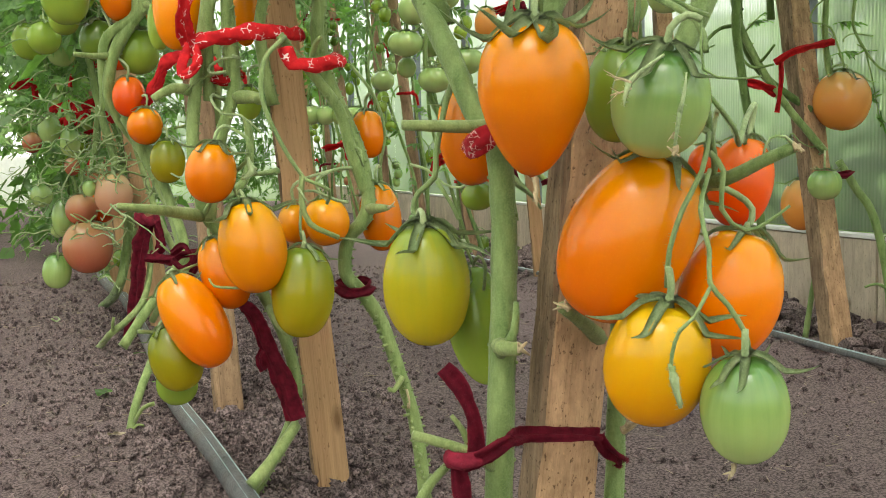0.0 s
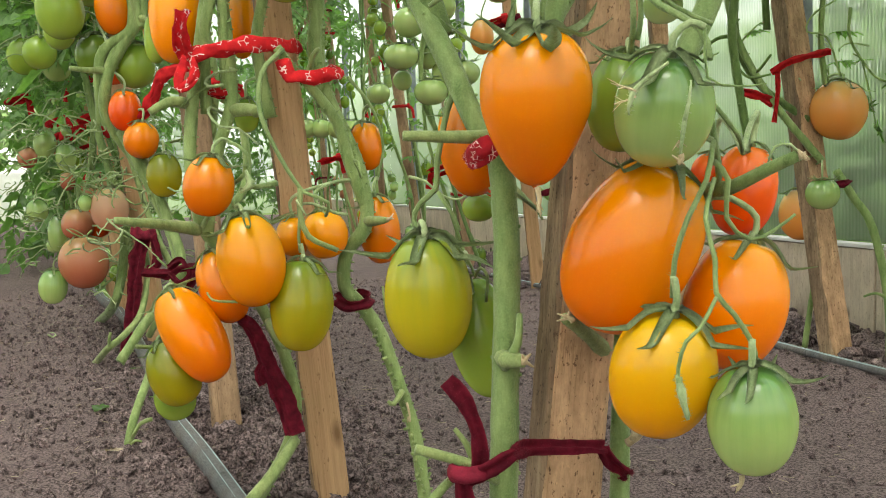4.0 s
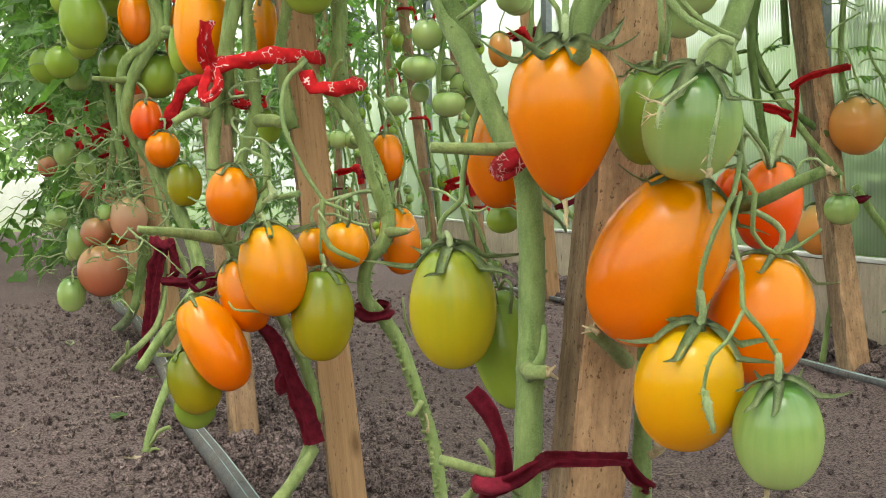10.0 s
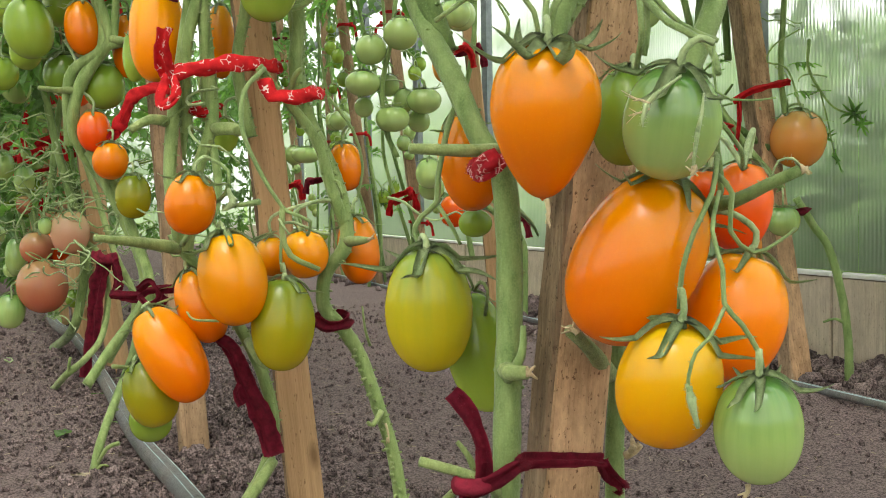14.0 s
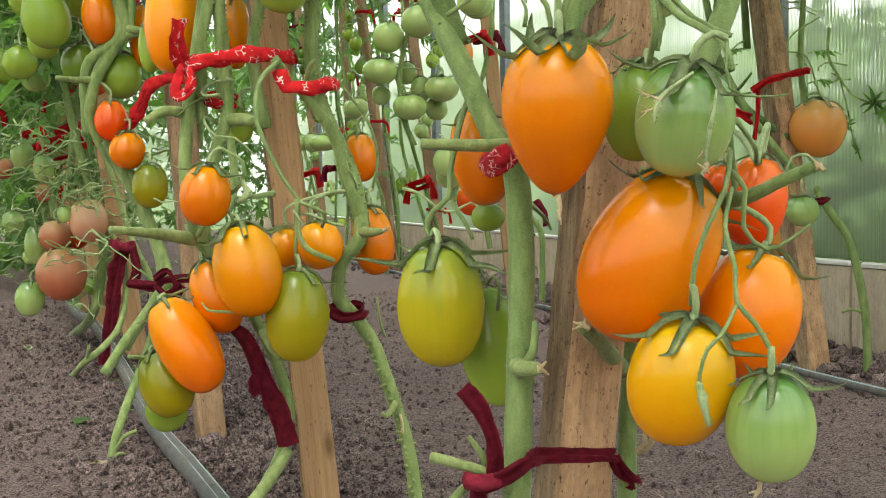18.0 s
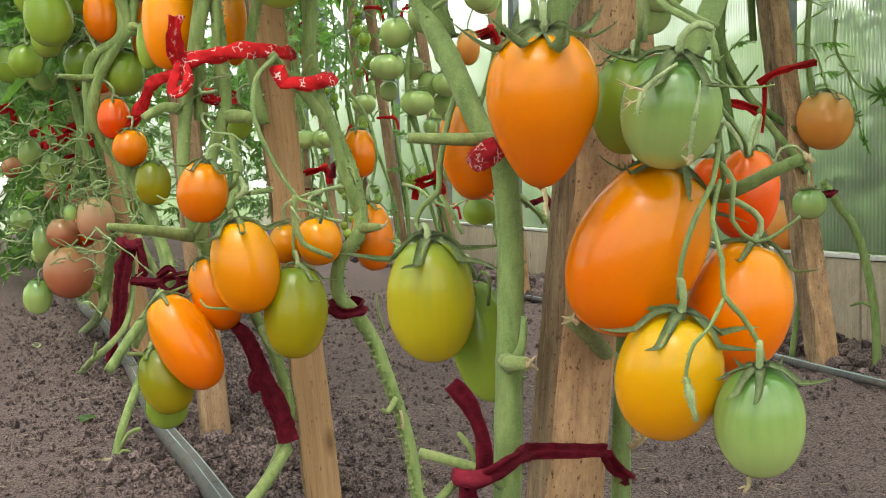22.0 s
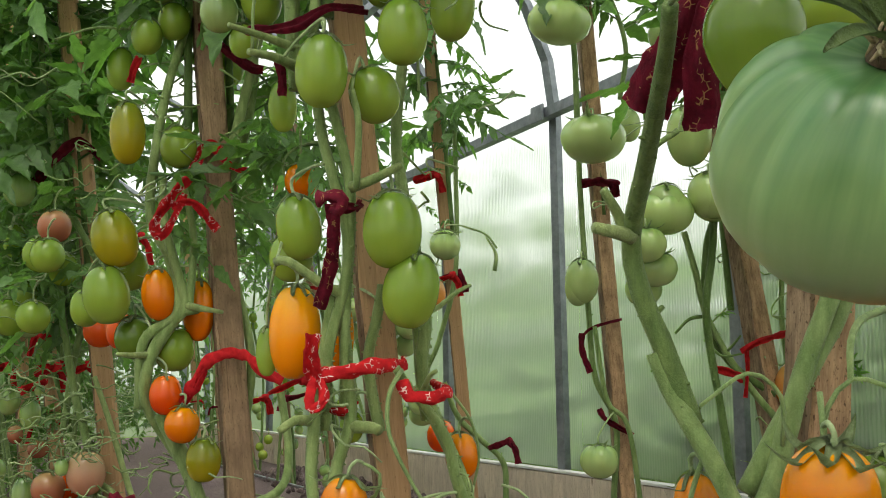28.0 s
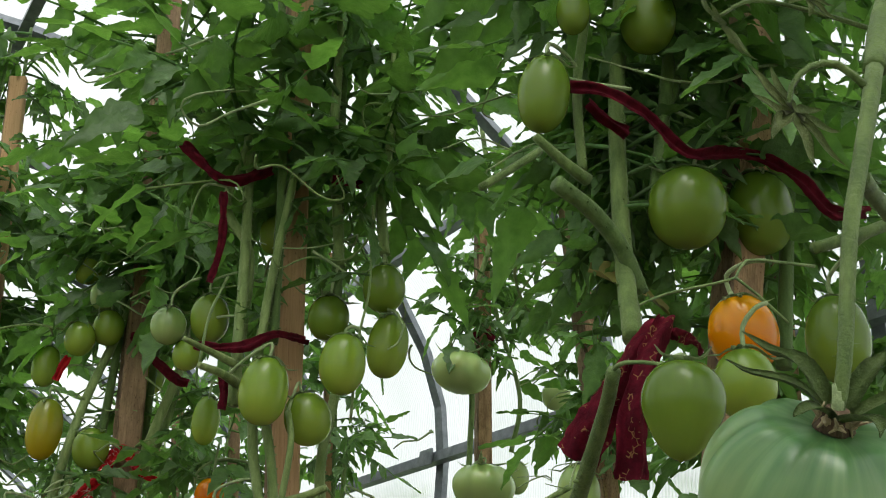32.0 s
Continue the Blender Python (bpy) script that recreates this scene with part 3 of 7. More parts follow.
def stem(key, pts, r0, r1, mat=STEM, name="stem", knots=True):
    """A stem or side shoot of a plant, with swollen joints and an uneven skin."""
    ob, twigs = TWIGS[key]
    if mat is STEM and key in ("A2", "A3"):
        mat = STEM_LIGHT
    if mat is CALYX and name == "truss":
        mat = TRUSS
    line = spline(pts, 0.008)
    bm = bmesh.new()
    tube(bm, line, r0, r1, 12 if r0 > 0.006 else 8 if r0 > 0.002 else 5, 0.10 if knots else 0.05, 1.0)
    if knots and r0 > 0.004:
        for i in range(9, len(line) - 6, 17):
            if R.random() < 0.45:
                d = (line[i + 1] - line[i]).normalized()
                o = (d.orthogonal() + Vector((R.uniform(-1, 1), R.uniform(-1, 0.2), R.uniform(-0.3, 0.5)))).normalized()
                r = r0 + (r1 - r0) * i / len(line)
                tip = line[i] + o * r * R.uniform(1.25, 1.6) + d * r * 0.3
                tube(bm, [line[i] + o * r * 0.6, line[i] + o * r, tip], r * 0.42, r * 0.2, 6, 0.2)
        for i in range(0, 2 * len(line) - 2, 1 if key == "A2" else 3):
            i = i // 2
            d = (line[i + 1] - line[i]).normalized()
            o = (d.orthogonal() + Vector((R.uniform(-2, 2), R.uniform(-2, 0.5), R.uniform(-0.3, 0.3)))).normalized()
            o = (o - d * o.dot(d)).normalized()
            r = r0 + (r1 - r0) * i / len(line)
            tube(bm, [line[i] + o * r * 0.8, line[i] + o * r * 1.06, line[i] + o * r * (R.uniform(1.2, 1.45) if key == "A2" else R.uniform(1.1, 1.2))], r * 0.19, r * 0.11, 5)
    if key in HAIRY and mat is not DRY:
        # fine hairs, which give the outline its fuzz
        for i in range(len(line) - 1):
            d = (line[i + 1] - line[i]).normalized()
            side = d.orthogonal().normalized()
            up = d.cross(side)
            r = r0 + (r1 - r0) * i / len(line)
            for k in range(16 if r > 0.002 else 9):
                a = R.uniform(0, 6.28)
                o = side * math.cos(a) + up * math.sin(a)
                c = line[i].lerp(line[i + 1], R.random()) + o * r * 0.95
                t = d.cross(o) * 0.00011
                w = d * 0.00011
                v = [bm.verts.new(q) for q in (c + t, c - t + w, c - w, c + (o + d * R.uniform(-0.4, 0.4)).normalized() * R.uniform(0.0008, 0.0020))]
                bm.faces.new((v[0], v[1], v[3]))
                bm.faces.new((v[1], v[2], v[3]))
                bm.faces.new((v[2], v[0], v[3]))
    part(name, bm, mat, ob)
    twigs.extend(line)


def fruit_mesh(length, width, shape, seed, fine=False):
    """A fruit hanging by its top: a smooth egg, a heart with a blunt tip, or a lobed round."""
    rnd = random.Random(seed)
    bm = bmesh.new()
    rings, segs = (34, 40) if fine or shape == "ribbed" else (22, 28)
    hl, hw = length / 2, width / 2
    lobes, depth = {"ribbed": (9, 0.09), "round": (5, 0.016), "plum": (4, 0.004), "heart": (5, 0.008)}[shape]
    ph = rnd.random() * 6
    bend = Vector((rnd.uniform(-1, 1), rnd.uniform(-1, 1), 0)) * width * 0.025
    bot = bm.verts.new((bend.x, bend.y, -hl * (1.05 if shape == "heart" else 1.0)))
    prev = None
    for i in range(1, rings):
        t = math.pi * i / rings
        z, r = -math.cos(t), math.sin(t)
        if shape == "plum":
            r = r**0.845 * (1 - 0.012 * z)
        elif shape == "heart":
            r = r**0.9 * (1.0 + 0.2 * z) / 1.02 * (1 + 0.15 * min(0.0, z))
        else:
            r = r**0.92
        dip = (0.16 * max(0.0, (z - 0.82) / 0.18) ** 2) if shape == "ribbed" else 0.055 * max(0.0, (z - 0.86) / 0.14) ** 2
        ring = []
        for k in range(segs):
            a = 2 * math.pi * k / segs
            f = 1 + depth * (0.6 - 1.6 * (0.5 - 0.5 * math.cos(lobes * a + ph + 0.8 * math.sin(a))) ** 3) * (0.2 + 0.8 * max(0, z + 0.3))
            f += 0.018 * noise.noise(Vector((math.cos(a) * 1.1, math.sin(a) * 1.1, z * 1.1 + seed)))
            # faint creases that run in under the stalk
            f -= 0.25 * max(0.0, z - 0.84) ** 2 * (0.5 + 0.5 * math.cos(5 * a + ph)) ** 2
            ring.append(bm.verts.new((hw * r * f * math.cos(a) + bend.x * z * z, hw * r * f * math.sin(a) + bend.y * z * z, hl * (z - dip))))
        if prev:
            for k in range(segs):
                bm.faces.new((prev[k], prev[(k + 1) % segs], ring[(k + 1) % segs], ring[k]))
        else:
            for k in range(segs):
                bm.faces.new((bot, ring[(k + 1) % segs], ring[k]))
        prev = ring
    top = bm.verts.new((bend.x, bend.y, hl * 0.94 if shape != "ribbed" else hl * 0.82))
    for k in range(segs):
        bm.faces.new((prev[k], prev[(k + 1) % segs], top))
    return bm


def sepal_meshes(length, hl, hw, flat, seed, count=5, lift=0.0, joined=False, rise=0.0, wide=1.0):
    """The hub of a calyx and its green sepals, which spread over the shoulder of the fruit and curl up at their tips."""
    rnd = random.Random(seed)

    def shoulder(rho):
        return hl * (max(0.0, 1 - min(0.80, rho / hw) ** flat) ** 0.5 - 1)

    hub = bmesh.new()
    made, feet = [], []
    whole = bmesh.new()
    for i in range(count):
        a = 2 * math.pi * (i + rnd.uniform(-0.22, 0.22)) / count
        ln = length * rnd.uniform(0.75, 1.2)
        wd = ln * rnd.uniform(0.11, 0.15) * wide
        c, s = math.cos(a), math.sin(a)
        curl, roll = rnd.uniform(0.0, 0.35) + lift, rnd.uniform(-0.35, 0.35)
        bm, rows = whole if joined else bmesh.new(), []
        for j in range(8 if joined else 11):
            t = j / (7 if joined else 10)
            w = wd * (0.55 + 1.1 * t) * max(0.0, 1 - t) ** 1.1 + 0.0003
            x = hw * 0.07 + ln * (t - curl * 0.16 * t * t)
            z = shoulder(x) * max(0.0, 1 - 0.85 * curl * t) + 0.0014 + curl * ln * 0.16 * t**3 + rise * ln * t * (1.25 - t) + 0.03 * ln * math.sin(6 * t + i)
            sway = ln * roll * t * t
            rows.append([bm.verts.new((c * x - s * (w * q + sway), s * x + c * (w * q + sway), z + up * w)) for q, up in ((-1, 0.55), (0, -0.15), (1, 0.55))])
        for p, q in zip(rows, rows[1:]):
            for k in (0, 1):
                bm.faces.new((p[k], q[k], q[k + 1], p[k + 1]))
        if joined:
            feet.append(rows[0])
        else:
            bmesh.ops.solidify(bm, geom=bm.faces[:], thickness=0.0007)
            made.append(bm)
    if joined:
        # one star: the feet of the sepals grow together round the stalk
        mid = whole.verts.new((0, 0, 0.003))
        for p, q in zip(feet, feet[1:] + feet[:1]):
            whole.faces.new((mid, p[1], p[2]))
            whole.faces.new((mid, p[2], q[0]))
            whole.faces.new((mid, q[0], q[1]))
        bmesh.ops.solidify(whole, geom=whole.faces[:], thickness=0.0007)
        return whole, []
    tube(hub, [Vector((0, 0, -hl * 0.05)), Vector((0, 0, 0.0015)), Vector((0, 0, 0.005))], hw * (0.17 if rise else 0.13), hw * (0.09 if rise else 0.06), 18 if rise else 10, 0.5 if rise else 0.0)
    return hub, made


WORDS = {
    "orange": "ripe glossy orange", "gold": "ripe golden orange", "yellow": "ripening yellow-orange", "red": "ripe orange-red",
    "olive": "half-ripe olive green", "turning": "yellow-green half-ripe", "green": "unripe green", "pale": "unripe pale green",
    "deep": "unripe dark green", "light": "unripe light green", "brown": "brownish red half-ripe", "beef": "large unripe green", "blush": "pinkish half-ripe", "amber": "amber half-ripe",
}
FORMS = {"plum": "plum", "heart": "heart-shaped", "round": "round", "ribbed": "ribbed beefsteak"}
COUNT = [0]


def tomato(key, x, y, z, length, width, lean, tone, shape="plum", tip=0, sepals=1.0):
    """A fruit with its calyx and stalk; lean and tip turn its top to the side and towards the viewer."""
    COUNT[0] += 1
    i = COUNT[0]
    plant, twigs = TWIGS[key]
    me = bpy.data.meshes.new("tomato")
    near_one = len(key) == 2 and key[0] == "A"
    bm = fruit_mesh(length, width, shape, i, near_one)
    bm.to_mesh(me)
    bm.free()
    ob = part_of("tomato", me, SKIN[tone])
    ob.matrix_basis = pose(x, y, z) @ Euler((radians(tip), radians(lean), 0)).to_matrix().to_4x4() @ pose(0, 0, 0, 0, 0, (i * 67) % 360)
    tagged(ob, f"{WORDS[tone]} {FORMS[shape]} tomato hanging on its vine", "tomato", "tomatoes on the vines")
    m = ob.matrix_basis
    lift = {"heart": 0.8, "ribbed": 0.7, "round": 0.04, "plum": 0.02}[shape] + (0.07 if near_one else 0.14) * (i % 3)
    hub, sepals_ = sepal_meshes(width * 0.60 * sepals, length / 2, width / 2, 2.3 if shape == "plum" else 2.18, i, 5 + i % 2, lift, not near_one, 0.85 if shape == "ribbed" and near_one else 0.0)
    seat = m @ Matrix.Translation((0, 0, length * (0.487 if shape != "ribbed" else 0.455)))
    bmesh.ops.transform(hub, matrix=seat, verts=hub.verts)
    beef = shape == "ribbed" and near_one
    calyx = part("calyx", hub, BARK if beef else CALYX, ob, "corky brown calyx ring" if beef else "green star-shaped calyx")
    for bm in sepals_:
        bmesh.ops.transform(bm, matrix=seat, verts=bm.verts)
        o = part("sepal", bm, STEM_SHADED if beef else CALYX)
        o.parent = calyx
    top = m @ Vector((0, 0, length * 0.44))
    out = (m.to_3x3() @ Vector((0, 0, 1))).normalized()
    goal = top + out * 0.015
    near = min((q for q in twigs if abs(q.z - goal.z) < 0.12), key=lambda q: (q - goal).length_squared, default=top + out * 0.03)
    if (near - top).length > 0.10:
        near = top + (near - top).normalized() * 0.035 + Vector((0, 0, 0.03))
    mid = top + out * min(0.02, 0.35 * (near - top).length + 0.004)
    bm = bmesh.new()
    r = 0.0013 + 0.007 * width
    tube(bm, spline([top, mid, mid.lerp(near, 0.55) + Vector((0, 0, 0.004)), near], 0.005), r * 1.05, r, 8, 0.1)
    part("stalk", bm, CALYX, ob)
    return ob


def stake(key, foot, head, w, d, turn, old, label):
    """A sawn wooden stake from foot to head, its edges worn, one side still rough with bark."""
    foot, head = Vector(foot), Vector(head)
    foot -= (head - foot).normalized() * 0.05
    ln = (head - foot).length
    bm = bmesh.new()
    rows, rnd = [], random.Random(int(ln * 1e4))
    k = max(6, int(ln / 0.03))
    for i in range(k + 1):
        z = ln * i / k
        dx, dy = 0.05 * w * noise.noise(Vector((z * 3, ln, 0))), 0.05 * w * noise.noise(Vector((z * 3, ln, 9)))
        c = 0.12 * min(w, d) * (1 + 0.6 * noise.noise(Vector((z * 25, 3, ln))))
        a, b = w / 2 * (1 + 0.03 * noise.noise(Vector((z * 12, 1, 1)))), d / 2 * (1 + 0.05 * noise.noise(Vector((z * 15, 4, 1))))
        ring = [(a - c, -b), (a, -b + c), (a, b - c), (a - c, b), (-a + c, b), (-a, b - c), (-a, -b + c), (-a + c, -b)]
        rows.append([bm.verts.new((x + dx, y + dy, z)) for x, y in ring])
    for p, q in zip(rows, rows[1:]):
        for j in range(8):
            bm.faces.new((p[j], p[(j + 1) % 8], q[(j + 1) % 8], q[j]))
    bm.faces.new(rows[0][::-1])
    bm.faces.new(rows[-1])
    me = bpy.data.meshes.new("stake")
    bm.to_mesh(me)
    bm.free()
    ob = part_of("wooden_stake", me, WOOD_GRIMY if old is None else WOOD_OLD if old else WOOD, smooth=False)
    zax = (head - foot).normalized()
    yax = zax.cross(Vector((1, 0, 0))).normalized()
    ob.matrix_basis = Matrix.Translation(foot) @ Matrix((yax.cross(zax), yax, zax)).transposed().to_4x4() @ pose(0, 0, 0, 0, 0, turn)
    bm = bmesh.new()
    rows = []
    for i in range(k * 2 + 1):
        z = ln * i / (2 * k)
        j = 0.0012 * noise.noise(Vector((z * 60, ln, 2)))
        lo, hi = -d * (0.47 + 0.06 * noise.noise(Vector((z * 18, 7, ln)))), d * (0.47 + 0.06 * noise.noise(Vector((z * 22, 2, ln))))
        out = -w / 2 - 0.0016 + j
        rows.append([bm.verts.new(q) for q in ((-w * 0.42, lo, z), (out, lo * 0.9, z), (out - j * 0.6, 0, z), (out, hi * 0.9, z), (-w * 0.42, hi, z))])
    for p, q in zip(rows, rows[1:]):
        for j in range(4):
            bm.faces.new((p[j], q[j], q[j + 1], p[j + 1]))
    bmesh.ops.transform(bm, matrix=ob.matrix_basis, verts=bm.verts)
    part("bark_edge", bm, BARK, ob, "rough dark bark along one edge", smooth=False)
    return tagged(ob, label, "stake", "plant stakes")


def ribbon(name, pts, width, mat, parent, thick=0.3, grow=(1.0, 1.0)):
    """A strip of cloth: folded across, twisting a little, with uneven edges; a knot is a bunched roll."""
    bm = bmesh.new()
    line = spline(pts, 0.004)
    if thick >= 0.55:
        tube(bm, line, width * 0.42, width * 0.36, 14, 0.9, thick)
    else:
        n, across, side, rows = len(line), 11, None, []
        ph = R.uniform(0, 6)
        for i, p in enumerate(line):
            d = (line[min(i + 1, n - 1)] - line[max(i - 1, 0)]).normalized()
            if side is None:
                side = d.orthogonal().normalized() if abs(d.y) > 0.9 else d.cross(Vector((0, 1, 0))).normalized()
            side = (side - d * side.dot(d)).normalized()
            up = d.cross(side)
            tw = 0.55 * noise.noise(Vector((i * 0.13, ph, 0)))
            sd, u2 = side * math.cos(tw) + up * math.sin(tw), up * math.cos(tw) - side * math.sin(tw)
            w = width * 0.5 * (1 + (0.35 if grow[0] == 1.0 else 0.15) * noise.noise(Vector((i * 0.22, ph, 5)))) * (grow[0] + (grow[1] - grow[0]) * i / (n - 1))
            row = []
            for k in range(across):
                q = 2 * k / (across - 1) - 1
                fold = math.sin(q * 4.2 + ph + 1.5 * noise.noise(Vector((i * 0.16, ph, 2))))
                edge = 1 + 0.10 * noise.noise(Vector((i * 0.9, q * 3, ph)))
                row.append(bm.verts.new(p + sd * (w * q * edge) + u2 * (thick * width * 0.42 * fold + thick * width * 0.5 * (1 - q * q))))
            rows.append(row)
        for a, b in zip(rows, rows[1:]):
            for k in range(across - 1):
                bm.faces.new((a[k], a[k + 1], b[k + 1], b[k]))
        bmesh.ops.solidify(bm, geom=bm.faces[:], thickness=0.0012)
    for v in bm.verts:
        v.co += 0.06 * width * noise.noise_vector(v.co * 220)
    if parent.location.y < 1.2:
        # loose fibres of the pile
        bm.verts.ensure_lookup_table()
        bm.normal_update()
        for v in [R.choice(bm.verts) for i in range(min(900, 3 * len(bm.verts)))]:
            q = v.co + Vector((R.uniform(-1, 1), R.uniform(-1, 1), R.uniform(-1, 1))) * width * 0.08
            out = (v.normal + Vector((R.uniform(-1, 1), R.uniform(-1, 1), R.uniform(-1, 1))) * 0.6).normalized() * R.uniform(0.0006, 0.0016)
            t = v.normal.orthogonal().normalized() * 0.00012
            bm.faces.new([bm.verts.new(c) for c in (q - t, q + t, q + out)])
    return part(name, bm, mat, parent)


def tie(strips, mat, label):
    """A strip of cloth tied round a stem or stake: each entry is the name of a piece, its points, width and thickness."""
    ob = new("cloth_tie")
    ob.location = strips[0][1][0]
    for name, pts, width, *th in strips:
        ribbon(name, pts, width, mat, ob, th[0] if th else 0.35, th[1] if len(th) > 1 else (1.0, 1.0))
    return tagged(ob, label, "cloth tie", "cloth ties")


def ring_pts(c, rx, ry, tilt=0.0, turns=1.0, k=10):
    return [Vector((c[0] + rx * math.cos(a), c[1] + ry * math.sin(a), c[2] + tilt * math.cos(a))) for a in (2 * math.pi * turns * i / k for i in range(k + 1))]


def band(c, rx, ry, width, mat, label, tilt=0.0):
    """A strip wound once round stem and stake, knotted, with two short ends."""
    x, y, z = c
    s = R.choice((-1, 1))
    return tie([
        ("loop", ring_pts(c, rx, ry, tilt), width, 0.35),
        ("knot", [(x + s * rx, y - ry * 0.3, z + tilt * s - 0.006), (x + s * rx * 1.08, y - ry * 0.4, z + tilt * s), (x + s * rx, y - ry * 0.3, z + tilt * s + 0.008)], width * 1.3, 0.9),
        ("loose_end", [(x + s * rx, y - ry * 0.3, z + tilt * s), (x + s * (rx + 0.015), y - ry * 0.6, z - 0.01), (x + s * (rx + 0.022), y - ry * 0.7, z - 0.045)], width * 0.9, 0.3),
    ], mat, label)


# ---- leaves ----
def leaflet(bm, m, ln, wd, rnd):
    """A pointed oval blade with shallow lobes, folded along its midrib."""
    rows, k = [], 17
    fold, curl, twist = rnd.uniform(0.1, 0.45), rnd.uniform(0.0, 0.75), rnd.uniform(-0.35, 0.35)
    lobes, ph = rnd.uniform(2.2, 3.6), rnd.uniform(0, 6)
    for i in range(k):
        t = i / (k - 1)
        base = wd * math.sin(math.pi * t**0.62) ** 0.85 * (1 - 0.30 * t)
        z = -curl * ln * 0.45 * t * t
        row = []
        for q in (-1, -0.5, 0, 0.5, 1):
            lobe = 1 - 0.30 * abs(math.sin(math.pi * lobes * t + ph + (0.9 if q > 0 else 0))) ** 4 - 0.06 * (i % 2) if abs(q) == 1 else 1
            w = max(base * lobe, 0.0006)
            y = w * q
            lift = fold * w * abs(q) ** 1.5 + 0.10 * wd * math.sin(8 * t + 2.5 * q + ph) + 0.05 * wd * math.sin(30 * t - 7 * abs(q)) * abs(q)
            row.append(bm.verts.new(m @ Vector((ln * t - abs(q) * 0.05 * ln * math.sin(math.pi * t), y, z + lift + twist * t * y))))
        rows.append(row)
    for p, q in zip(rows, rows[1:]):
        for j in range(4):
            bm.faces.new((p[j], p[j + 1], q[j + 1], q[j]))


def leaf_mesh(seed):
    """A pinnate tomato leaf a metre long, along x, that droops towards its end."""
    rnd = random.Random(seed)
    bm = bmesh.new()
    droop = rnd.uniform(0.15, 0.55)
    line = [Vector((t, 0.04 * math.sin(4 * t + seed), -droop * t * t)) for t in np.linspace(0, 0.8, 10)]
    tube(bm, line, 0.014, 0.006, 6)
    pairs = rnd.randint(3, 4)
    spots = [(0.8, 0, rnd.uniform(0.32, 0.44))]
    for i in range(pairs):
        t = 0.26 + 0.5 * i / pairs + rnd.uniform(-0.03, 0.03)
        for s in (-1, 1):
            spots.append((t, s * rnd.uniform(50, 80), rnd.uniform(0.20, 0.34)))
            if rnd.random() < 0.35:
                spots.append((t + 0.07, s * rnd.uniform(60, 90), rnd.uniform(0.06, 0.12)))
    for t, ang, ln in spots:
        p = Vector((t, 0.04 * math.sin(4 * t + seed), -droop * t * t))
        m = Matrix.Translation(p) @ pose(0, 0, 0, rnd.uniform(-35, 35), 25 * droop + rnd.uniform(0, 45), ang)
        leaflet(bm, m, ln * 1.12, ln * rnd.uniform(0.25, 0.34), rnd)
    me = bpy.data.meshes.new("leaf")
    bm.to_mesh(me)
    bm.free()
    me.polygons.foreach_set("use_smooth", [True] * len(me.polygons))
    me.materials.append(LEAF)
    return me


LEAVES = [leaf_mesh(40 + i) for i in range(9)]


def leaf(key, p, azim, pitch, size, roll=0.0):
    ob, _ = TWIGS[key]
    o = new("leaf", R.choice(LEAVES))
    o.parent = ob
    o.matrix_basis = Matrix.Translation(Vector(p) - ob.location) @ pose(0, 0, 0, roll, -pitch, azim) @ Matrix.Scale(size, 4)
    return o


def foliage(key, count, low, high, small, large, toward=None, spread=180, deep=-9.0):
    """Leaves that grow from a plant's stems between two heights."""
    ob, twigs = TWIGS[key]
    spots = [p for p in twigs if low < p.z < high and p.y > deep]
    for i in range(int(count * (0.60 if low > 0.6 else 0.85))):
        p = R.choice(spots)
        az = R.uniform(-180, 180) if toward is None else toward + R.uniform(-spread, spread)
        leaf(key, p, az, R.uniform(-30, 40), R.uniform(small, large) * 1.05, R.uniform(-40, 40))


def thin_vines(key, x, y, z0, z1, count, r=0.0035, sway=0.05):
    """Thin side shoots and trailing stalks."""
    for i in range(count):
        a = Vector((x + R.uniform(-sway, sway), y + R.uniform(-sway, sway), z0 + R.uniform(0, 0.3) * (z1 - z0)))
        pts = [a]
        for j in range(5):
            a = a + Vector((R.uniform(-sway, sway) * 0.7, R.uniform(-sway, sway) * 0.7, (z1 - z0) * R.uniform(0.08, 0.22)))
            pts.append(a)
        stem(key, pts, r * R.uniform(0.7, 1.2), r * 0.5, STEM_DARK if R.random() < 0.5 else STEM, "side_shoot", False)


def dry_end(key, a, b, r=0.0015):
    """A shrivelled flower rest."""
    a, b = Vector(a), Vector(b)
    stem(key, [a, a.lerp(b, 0.5) + Vector((0.001, 0, 0)), b], r, r * 0.6, DRY, "dry_flower", False)
    for k in range(3):
        stem(key, [a.lerp(b, 0.6), b + Vector((R.uniform(-1, 1), R.uniform(-1, 1), R.uniform(-1, 1))) * 0.004], r * 0.5, r * 0.2, DRY, "dry_flower", False)


def withered_flower(key, x, y, z, size, turn, tip, seed, mat=STEM_PALE):
    """A star of pale sepals left where a flower set no fruit."""
    bm, _ = sepal_meshes(size, 0.01, 0.06, 2, seed, 8, 0.4, True, 0.0, 1.5)
    bmesh.ops.transform(bm, matrix=pose(x, y, z, tip, 0, turn), verts=bm.verts)
    part("withered_flower", bm, mat, TWIGS[key][0], "pale star of sepals without fruit")


def truss(key, p, heading, reach, drop):
    """A fruit truss: a thin stalk that arches out from the stem and hangs."""
    p, h = Vector(p), Vector((math.cos(radians(heading)), math.sin(radians(heading)), 0))
    stem(key, [p, p + h * reach * 0.5 + Vector((0, 0, 0.012)), p + h * reach + Vector((0, 0, -drop * 0.4)), p + h * reach * 1.05 + Vector((0, 0, -drop))], 0.0032, 0.002, CALYX, "truss", False)


